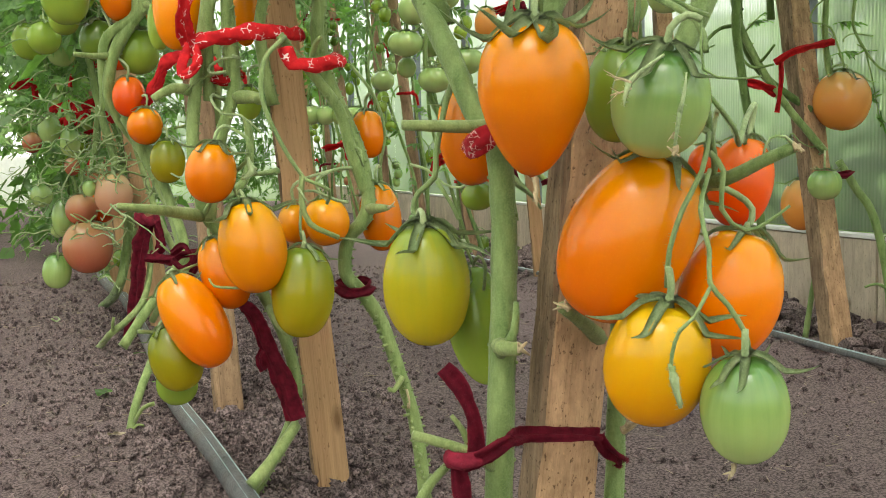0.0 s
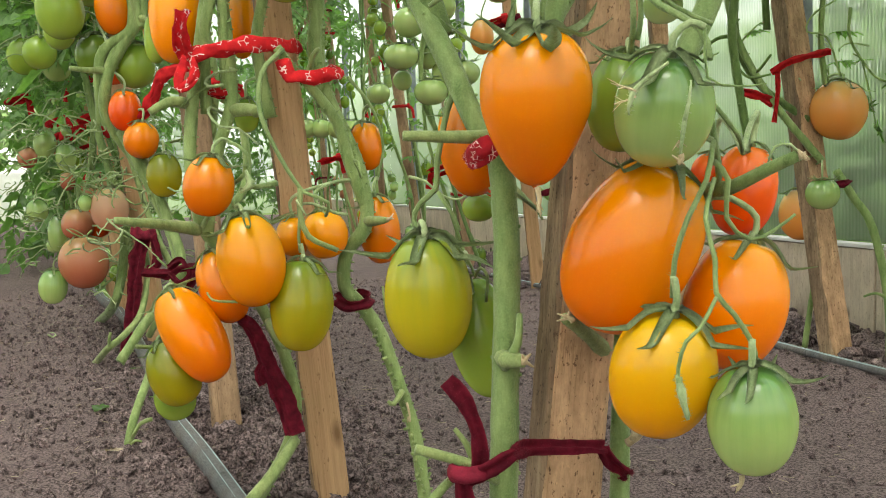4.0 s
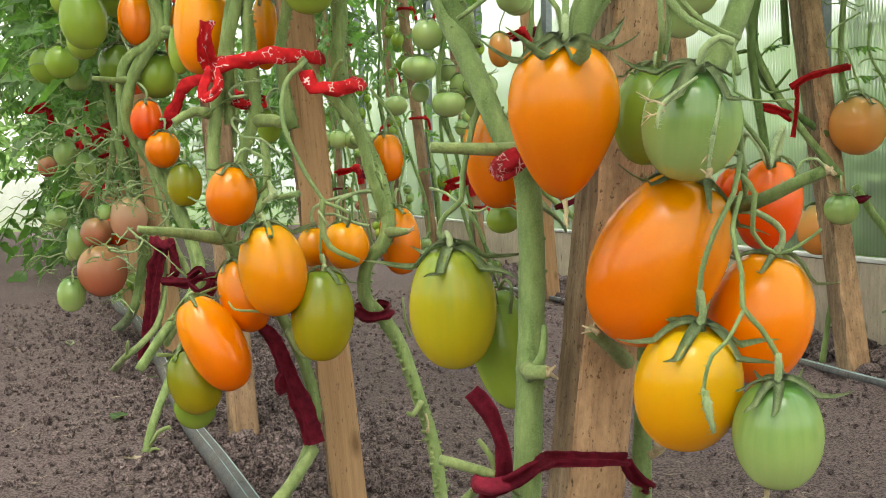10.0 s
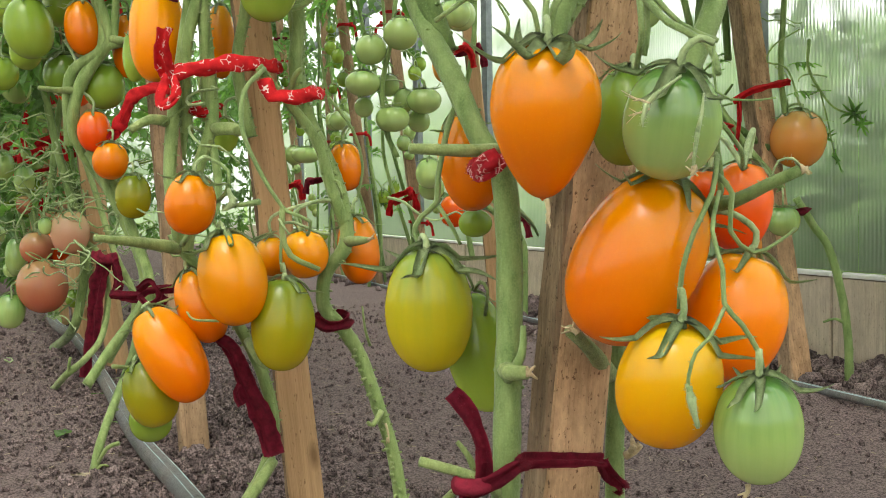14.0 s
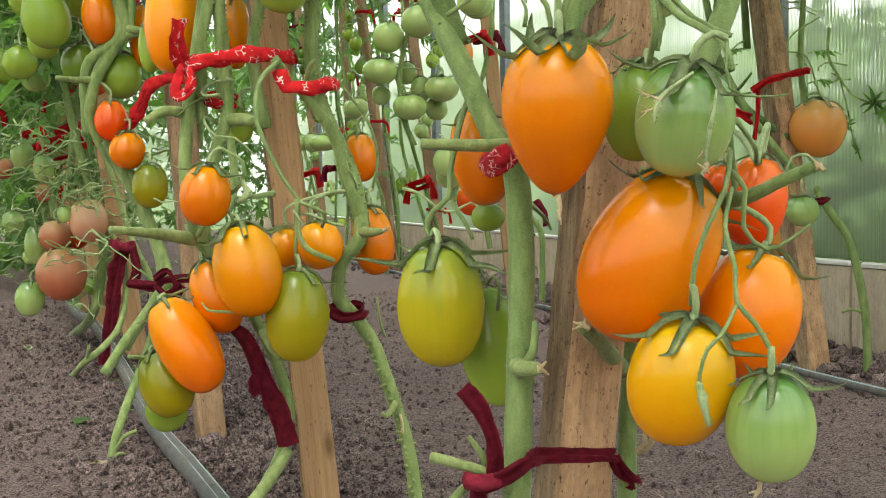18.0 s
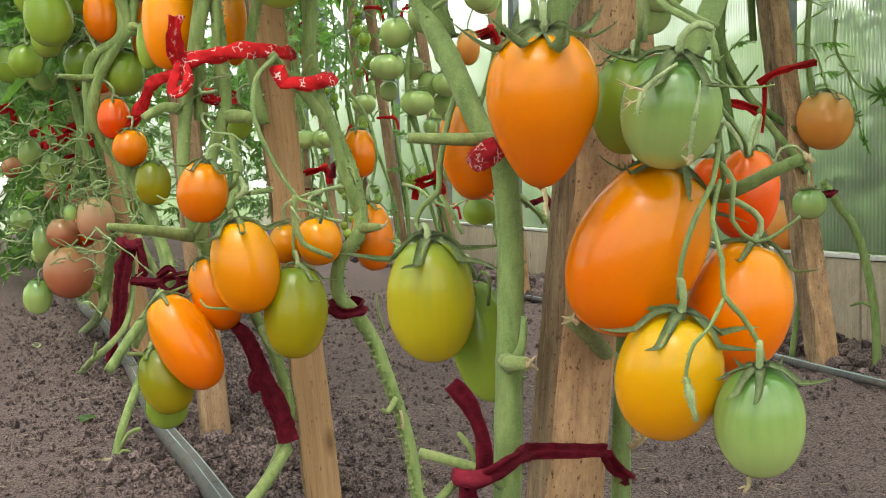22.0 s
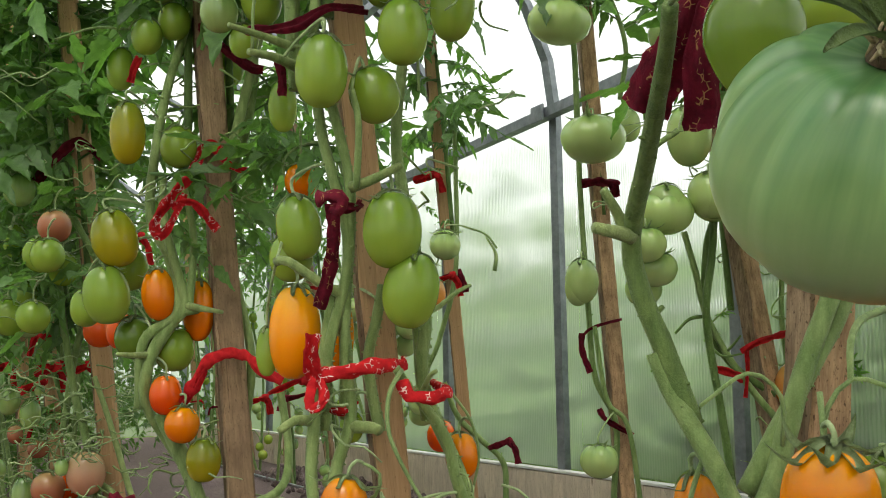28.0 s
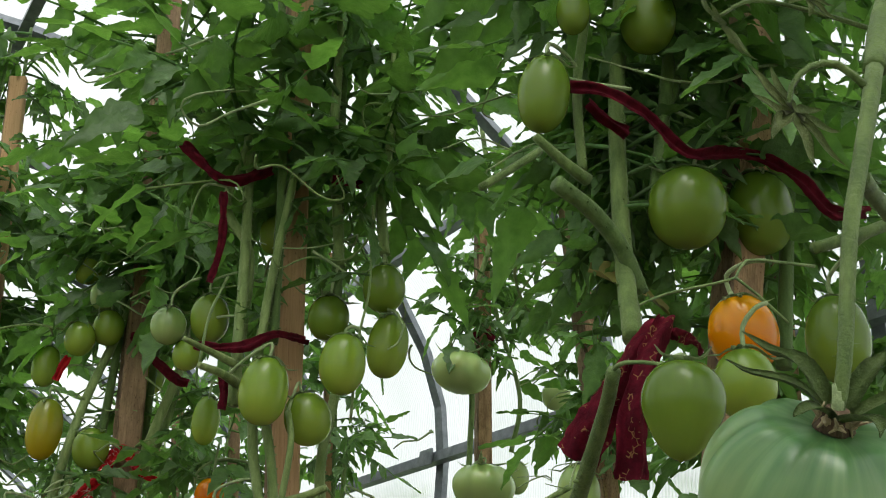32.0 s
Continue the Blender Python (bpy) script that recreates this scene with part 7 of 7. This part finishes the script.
# withered flowers
withered_flower("A1", -0.003, 0.132, 0.609, 0.0197, 20, 75, 3)
withered_flower("A1", 0.043, 0.300, 0.776, 0.0270, 50, 60, 5)
withered_flower("A1", 0.095, 0.300, 0.803, 0.0193, 10, 70, 7)
stem("A1", [(0.169, 0.340, 0.820), (0.112, 0.320, 0.812), (0.069, 0.310, 0.805), (0.043, 0.300, 0.782)], 0.0018, 0.0011, STEM_SHADED, "truss", False)

# foot of the third vine
stem("A3", [(-0.387, 1.261, 0.034), (-0.402, 1.261, 0.028), (-0.413, 1.261, 0.011)], 0.0028, 0.0023, STEM_PALE, "side_shoot", False)
stem("A3", [(-0.416, 1.261, 0.000), (-0.410, 1.261, 0.007), (-0.401, 1.261, 0.006)], 0.0020, 0.0014, STEM_PALE, "side_shoot", False)
stem("A4", [(-0.671, 1.780, 0.038), (-0.666, 1.770, 0.055), (-0.663, 1.770, 0.067)], 0.0032, 0.0024, STEM_PALE, "side_shoot", False)

# clods in the row and on the path
clod_row(300, 31)
soil_lump(-0.812, 1.679, 0.0177)
soil_lump(-0.577, 1.297, 0.0116)
soil_lump(-0.574, 1.386, 0.0100)
soil_lump(-0.573, 1.418, 0.0086)
soil_lump(-0.573, 1.369, 0.0076)
soil_lump(-0.791, 1.787, 0.0108)
soil_lump(-1.043, 2.050, 0.0091)
soil_lump(-0.553, 2.244, 0.0120)
soil_lump(-0.697, 1.939, 0.0127)
soil_lump(-0.669, 1.817, 0.0089)
soil_lump(-0.923, 2.232, 0.0110)
soil_lump(-0.732, 2.196, 0.0143)
soil_lump(-0.284, 1.396, 0.0120)
soil_lump(-0.320, 1.360, 0.0147)
soil_lump(-0.286, 1.301, 0.0099)
dry_scrap(-0.433, 1.246, 0.0110)
dry_scrap(-0.435, 1.227, 0.0081)
dry_scrap(-0.411, 1.229, 0.0068)
dry_scrap(-0.210, 1.408, 0.0196)
dry_scrap(-0.378, 1.340, 0.0102)

# flower buds and withered flowers on the front vine
stem("A1", [(0.177, 0.478, 0.234), (0.178, 0.478, 0.231), (0.179, 0.478, 0.227)], 0.0007, 0.0023, CALYX, "flower_bud", False)
stem("A1", [(0.179, 0.478, 0.228), (0.180, 0.478, 0.222), (0.182, 0.478, 0.214)], 0.0023, 0.0009, CALYX, "flower_bud", False)
stem("A1", [(0.183, 0.462, 0.362), (0.182, 0.462, 0.353), (0.180, 0.462, 0.345)], 0.0004, 0.0012, CALYX, "flower_bud", False)
stem("A1", [(0.180, 0.460, 0.345), (0.179, 0.460, 0.339), (0.178, 0.460, 0.331)], 0.0012, 0.0007, CALYX, "flower_bud", False)
stem("A1", [(0.174, 0.465, 0.370), (0.164, 0.465, 0.363), (0.158, 0.465, 0.357)], 0.0007, 0.0016, CALYX, "flower_bud", False)
stem("A1", [(0.159, 0.462, 0.358), (0.157, 0.462, 0.352), (0.157, 0.462, 0.348)], 0.0016, 0.0003, CALYX, "flower_bud", False)
stem("A2", [(-0.146, 0.900, 0.332), (-0.144, 0.900, 0.325), (-0.141, 0.900, 0.320)], 0.0012, 0.0039, CALYX, "flower_bud", False)
stem("A2", [(-0.141, 0.900, 0.321), (-0.146, 0.900, 0.316), (-0.152, 0.900, 0.313)], 0.0039, 0.0009, CALYX, "flower_bud", False)
dry_end("A1", (0.178, 0.459, 0.331), (0.177, 0.459, 0.327), 0.0015)

# ---- tall stems and leaves of the near plants ----
def tall(key, pts, r=0.0065):
    stem(key, pts, r, r * 0.55, STEM_DARK)


tall("A2", [(-0.20, 0.99, 0.80), (-0.22, 1.00, 1.05), (-0.26, 1.02, 1.35), (-0.30, 1.05, 1.70)])
tall("A2", [(-0.13, 1.00, 0.80), (-0.15, 1.02, 1.05), (-0.17, 1.04, 1.35), (-0.20, 1.06, 1.68)])
tall("A3", [(-0.44, 1.44, 0.75), (-0.45, 1.46, 1.05), (-0.48, 1.50, 1.40), (-0.52, 1.52, 1.80)])
tall("A3", [(-0.38, 1.46, 0.70), (-0.40, 1.48, 1.05), (-0.45, 1.52, 1.40), (-0.45, 1.56, 1.82)])
tall("A4", [(-0.74, 1.98, 0.60), (-0.79, 2.00, 1.05), (-0.84, 2.02, 1.45), (-0.88, 2.04, 1.85)])
tall("A4", [(-0.80, 2.02, 0.55), (-0.82, 2.04, 1.05), (-0.90, 2.06, 1.45), (-0.93, 2.08, 1.85)])
tall("A1", [(0.10, 0.58, 0.80), (0.13, 0.60, 1.05), (0.16, 0.62, 1.35), (0.20, 0.64, 1.6)])
tall("A1", [(0.22, 0.62, 0.70), (0.25, 0.63, 1.00), (0.28, 0.65, 1.35), (0.30, 0.66, 1.6)])
tall("B1", [(0.45, 1.90, 0.55), (0.43, 1.92, 0.95), (0.39, 1.95, 1.35), (0.36, 1.96, 1.75)])
tall("B2", [(0.30, 2.38, 0.80), (0.28, 2.39, 1.20), (0.26, 2.40, 1.50), (0.25, 2.40, 1.9)])
tall("B3", [(-0.03, 2.90, 0.80), (-0.06, 2.90, 1.20), (-0.09, 2.90, 1.50), (-0.11, 2.90, 1.9)])
foliage("A1", 70, 0.66, 0.95, 0.08, 0.15, 80, 80, 0.57)
foliage("A1", 24, 0.72, 0.88, 0.08, 0.13, 70, 45, 0.57)
foliage("A1", 26, 0.80, 1.0, 0.10, 0.16, 80, 70, 0.57)
foliage("A1", 175, 0.95, 1.6, 0.12, 0.22, deep=0.56)
foliage("A2", 14, 0.80, 0.98, 0.06, 0.12)
foliage("A2", 170, 1.00, 1.65, 0.13, 0.24)
foliage("A3", 40, 0.70, 0.98, 0.09, 0.17)
foliage("A3", 190, 1.00, 1.80, 0.13, 0.25)
foliage("A4", 40, 0.55, 0.95, 0.10, 0.20)
foliage("A4", 200, 0.88, 1.85, 0.14, 0.28)
foliage("B1", 120, 0.95, 1.75, 0.12, 0.24)
foliage("B2", 90, 1.32, 1.9, 0.12, 0.22)
foliage("B3", 10, 0.85, 1.2, 0.06, 0.12)
foliage("B3", 110, 1.15, 1.9, 0.12, 0.24)
for key, c, reach, count in (("A3", (-0.42, 1.42, 0.30), 0.05, 14), ("A4", (-0.72, 1.93, 0.32), 0.07, 90), ("A4", (-0.80, 2.0, 0.48), 0.09, 80), ("B1", (0.55, 1.88, 0.42), 0.03, 4), ("A2", (-0.10, 1.05, 0.75), 0.05, 6), ("A3", (-0.40, 1.45, 0.7), 0.07, 24), ("A2", (-0.14, 0.96, 0.36), 0.035, 4), ("A2", (-0.06, 1.0, 0.30), 0.03, 3), ("B1", (0.50, 1.90, 0.58), 0.05, 8)):
    wisps(key, c, reach, count, 0.018)
foliage("A4", 40, 0.55, 1.0, 0.07, 0.14)
foliage("A3", 24, 0.62, 1.0, 0.06, 0.12, 60, 90)
wisps("A4", (-0.80, 2.0, 0.75), 0.10, 60, 0.02)
wisps("A3", (-0.46, 1.50, 0.85), 0.08, 30, 0.02)
for key, c in (("A1", (0.16, 0.64, 0.98)), ("A2", (-0.18, 0.98, 1.02)), ("A3", (-0.46, 1.45, 1.05)), ("A4", (-0.82, 1.98, 1.10)), ("B1", (0.42, 1.92, 0.95))):
    wisps(key, c, 0.09, 16, 0.042)

# ---- plants further along both rows ----
for i in range(9):
    key = f"a{i}"
    row_plant(key, 2.62 + 0.52 * i, 0.135 - 0.045 * i, 100 + i, 0.85, True, i > 3)
    foliage(key, 80 if i < 5 else 20, 0.34, 0.95, 0.06, 0.13)
    foliage(key, 80 if i < 4 else 45, 0.85, 1.75, 0.15, 0.30)
    if i < 4:
        wisps(key, at(2.62 + 0.52 * i, 0.135 - 0.045 * i, 0.38), 0.12, 90, 0.02)
far_leaves(1250, lambda: at(R.uniform(3.8, 8.6), R.gauss(0.0, 0.12), 0.12 + 1.5 * R.random() ** 1.3), 0.12, 0.26, "green leaves of the tomato plants far down the row")
far_leaves(420, lambda: at(R.uniform(4.2, 8.6), R.gauss(-1.05, 0.08), 0.3 + 1.4 * R.random()), 0.14, 0.28, "green leaves of the tomato plants in the far side row")
far_leaves(400, lambda: at(R.uniform(2.5, 4.8), R.gauss(0.08, 0.13), 0.5 + 0.75 * R.random()), 0.07, 0.17, "small green leaves among the fruit trusses along the row")
far_leaves(60, lambda: at(R.uniform(3.3, 5.6), R.gauss(1.2, 0.09), 0.75 + 0.45 * R.random()), 0.06, 0.13, "small green leaves among the trusses along the wall")
far_leaves(240, lambda: at(R.uniform(4.9, 8.8), R.gauss(1.18, 0.14), 0.85 + 0.8 * R.random()), 0.12, 0.26, "green leaves of the tomato plants far along the wall")
far_leaves(450, lambda: at(R.uniform(6.2, 8.8), R.gauss(1.0, 0.24), 0.12 + 1.2 * R.random()), 0.08, 0.20, "green leaves that close the aisle at its far end")
far_leaves(150, lambda: at(R.uniform(3.0, 5.2), R.gauss(-0.2, 0.07), 0.62 + 0.7 * R.random()), 0.10, 0.20, "drooping green leaves beside the path down the row")
far_leaves(220, lambda: at(R.uniform(2.2, 3.3), R.gauss(0.0, 0.10), 0.66 + 0.35 * R.random()), 0.06, 0.14, "small green leaves among the upper trusses of the row")
for i in range(6):
    key = f"b{i}"
    row_plant(key, 3.35 + 0.6 * i, 1.22, 200 + i, 0.6, False, i > 2)
    foliage(key, 16, 0.22, 1.0, 0.05, 0.11)
    foliage(key, 60 if i < 4 else 35, 1.08, 1.75, 0.14, 0.26)
# i < 0: unseen plants, added only to shade the left path
for i in range(-4, 4):
    row_plant(f"c{i}", 4.6 + 0.9 * i, -1.02 - 0.04 * (i < 0), 240 + i, 0.85, True, True)
    foliage(f"c{i}", 90, 0.2, 1.75, 0.15, 0.32)
for key, s in (("b8", 1.17), ("b9", 0.80)):
    p = at(s, 1.25)
    vine(key, p, "tall leafy tomato plant tied to a stake by the wall")
    stake(key, p + Vector((0.03, 0.02, 0)), p + Vector((0.0, 0.03, 1.7)), 0.034, 0.026, 10, True, "wooden stake standing by the greenhouse wall")
    tall(key, [p, p + Vector((0.03, 0, 0.5)), p + Vector((-0.02, 0.02, 1.0)), p + Vector((0, 0, 1.75))])
    tall(key, [p + Vector((-0.05, 0, 0)), p + Vector((-0.03, 0, 0.5)), p + Vector((-0.06, 0.02, 1.0)), p + Vector((-0.08, 0, 1.7))])
foliage("b9", 140, 0.7, 1.75, 0.14, 0.28)
foliage("b8", 170, 0.85, 1.75, 0.13, 0.26)
vine("A0", (0.34, 0.20, 0), "staked tomato plant that carries a large green beefsteak tomato")
tall("A0", [(0.34, 0.20, 0), (0.32, 0.21, 0.3), (0.33, 0.20, 0.6), (0.30, 0.22, 0.9), (0.31, 0.24, 1.3), (0.30, 0.25, 1.6)], 0.008)
for tone, bm in FAR_FRUIT.items():
    tagged(part("far_tomatoes", bm, SKIN[tone]), WORDS[tone] + " tomatoes on plants far down the rows", "tomatoes", kind="stuff")
# unseen leaves overhead, added to shade the fruit and stems below
foliage("A0", 120, 0.90, 1.6, 0.13, 0.24)

stem("B1", [(0.575, 1.860, 0.575), (0.572, 1.855, 0.530), (0.590, 1.850, 0.490), (0.612, 1.850, 0.462), (0.640, 1.850, 0.450)], 0.0030, 0.0016, STEM, "side_shoot", False)
stem("B1", [(0.590, 1.850, 0.490), (0.604, 1.850, 0.430), (0.612, 1.848, 0.380)], 0.0016, 0.0010, STEM, "side_shoot", False)
for x, z, size, turn in ((0.642, 0.450, 0.024, 10), (0.613, 0.376, 0.021, 60), (0.655, 0.432, 0.018, 130), (0.600, 0.415, 0.016, 200)):
    withered_flower("B1", x, 1.848, z, size, turn, 70, int(turn), LEAF)
leaf("B1", (0.404, 1.840, 0.536), 40, 25, 0.05)
leaf("B1", (0.540, 1.850, 0.533), 20, 25, 0.05)
leaf("B1", (0.536, 1.850, 0.483), 10, 25, 0.06)
leaf("B1", (0.422, 1.830, 0.548), 60, 25, 0.03)
bm = bmesh.new()
leaflet(bm, pose(0.052, 0.600, 0.756, 50, 0, 14), 0.088, 0.021, random.Random(5))
part("yellowing_leaf", bm, OLD_LEAF, TWIGS["A1"][0], "yellowing leaflet with a brown rim")
bm = bmesh.new()
leaflet(bm, pose(0.040, 0.385, 0.607, 60, 10, 18), 0.049, 0.013, random.Random(8))
part("leaf", bm, LEAF, TWIGS["A1"][0])

# ---- drip hoses ----
def hose(pts, r, label):
    ob = new("drip_hose")
    ob.location = (*pts[0], 0)
    line = [Vector((p.x, p.y, r * 0.9 + 0.007)) for p in spline([Vector((*p, 0)) for p in pts], 0.05)]
    bm = bmesh.new()
    tube(bm, line, r, r, 16, 0.04, 0.9)
    part("pipe", bm, HOSE, ob)
    for k in (-0.35, 0.45):
        bm = bmesh.new()
        off = [p + Vector((math.sin(k) * r * N.x, math.sin(k) * r * N.y, math.cos(k) * r * 0.93)) for p in line]
        tube(bm, off, 0.0007, 0.0007, 5)
        part("stripe", bm, HOSE_LINE, ob, "thin pale blue line")
    return tagged(ob, label, "hose", "drip hoses")


hose([(0.25, 0.15), (-0.02, 0.66), (-0.256, 1.10), (-0.414, 1.387), (-0.624, 1.819), (-0.927, 2.419), (-1.309, 3.126), (-2.6, 6.0)], 0.0125, "grey plastic drip hose with pale blue lines lying on the soil")
hose([(1.0, 0.75), (0.566, 1.715), (0.487, 1.904), (0.145, 2.712), (-0.112, 3.244), (-0.551, 4.248), (-1.6, 6.6)], 0.0065, "thin grey drip hose along the wall bed")


# ---- outside ----
def shrub(p, w, h, seed):
    rnd = random.Random(seed)
    ob = new("garden_shrub")
    ob.location = p
    for j in range(5):
        bm = bmesh.new()
        a = rnd.uniform(0, 6.28)
        tube(bm, spline([p, p + Vector((math.cos(a) * w * 0.15, math.sin(a) * w * 0.15, h * 0.5)), p + Vector((math.cos(a) * w * 0.35, math.sin(a) * w * 0.35, h * 0.9))], 0.1), 0.02, 0.006, 6)
        part("branch", bm, STEM_DARK, ob)
    bm = bmesh.new()
    for j in range(420):
        d = Vector((rnd.gauss(0, 1), rnd.gauss(0, 1), rnd.gauss(0, 1))).normalized()
        q = p + Vector((d.x * w / 2, d.y * w / 2, h * 0.55 + d.z * h * 0.45)) * 1.0
        q = p + (q - p) * rnd.uniform(0.55, 1.1)
        leaflet(bm, Matrix.Translation(q) @ pose(0, 0, 0, rnd.uniform(-90, 90), rnd.uniform(-60, 60), rnd.uniform(0, 360)), rnd.uniform(0.10, 0.2) * w / 1.5, 0.033 * w, rnd)
    part("foliage", bm, SHRUB, ob)
    tagged(ob, "leafy green garden shrub growing outside the greenhouse", "shrub", "garden shrubs")


for i in range(7):
    shrub(at(0.4 + i * 1.0, 2.75 + 0.35 * math.sin(i * 2.1)), 1.5, 1.3 if i < 2 else 0.5, 300 + i)
for i in range(2):
    shrub(at(1.62 + 0.36 * i, 2.05), 0.85, 1.0 - 0.1 * i, 320 + i)
for i in range(4):
    shrub(at(END + 2.4, -1.5 + i * 0.9), 1.4, 1.9, 330 + i)
for i in range(8):
    shrub(at(2.6 + i * 1.55, 5.2 + 0.4 * math.sin(i * 1.7)), 2.4, 1.85 + 0.35 * math.sin(i * 2.3), 340 + i)
bm = bmesh.new()
box(bm, (0.25, 0.75, 0.42), Matrix.Translation(at(END + 0.9, -1.0, 0.21)) @ TURN, 0.02)
tagged(part("white_crate", bm, WHITE), "white painted crate standing outside the open doorway", "crate")


def fallen(p, size, turn):
    bm = bmesh.new()
    leaflet(bm, Matrix.Translation((p[0], p[1], ground_z(*p) + 0.006)) @ pose(0, 0, 0, 8, -6, turn), size, size * 0.38, random.Random(int(turn)))
    tagged(part("fallen_leaf", bm, LEAF), "small wilted green leaf lying on the soil", "leaf", "fallen leaves")


fallen((-0.545, 1.44), 0.035, 70)
fallen((-0.47, 1.50), 0.022, 160)
fallen((-0.60, 1.75), 0.02, 200)
me = bpy.data.meshes.new("straw")
bm = bmesh.new()
for i in range(1500):
    p = at(R.uniform(0.3, 3.5), R.uniform(-0.5, 1.3))
    a, ln = R.uniform(0, 6.3), R.uniform(0.003, 0.016) * (1.5 if i % 9 == 0 else 0.8)
    z = ground_z(p.x, p.y) + 0.003
    tube(bm, [Vector((p.x, p.y, z)), Vector((p.x + math.cos(a) * ln, p.y + math.sin(a) * ln, z + R.uniform(0, 0.003)))], 0.00042, 0.00025, 4)
bm.to_mesh(me)
bm.free()
tagged(part_of("straw_bits", me, STRAW), "pale bits of straw and dry stalk on the soil", "straw", kind="stuff")
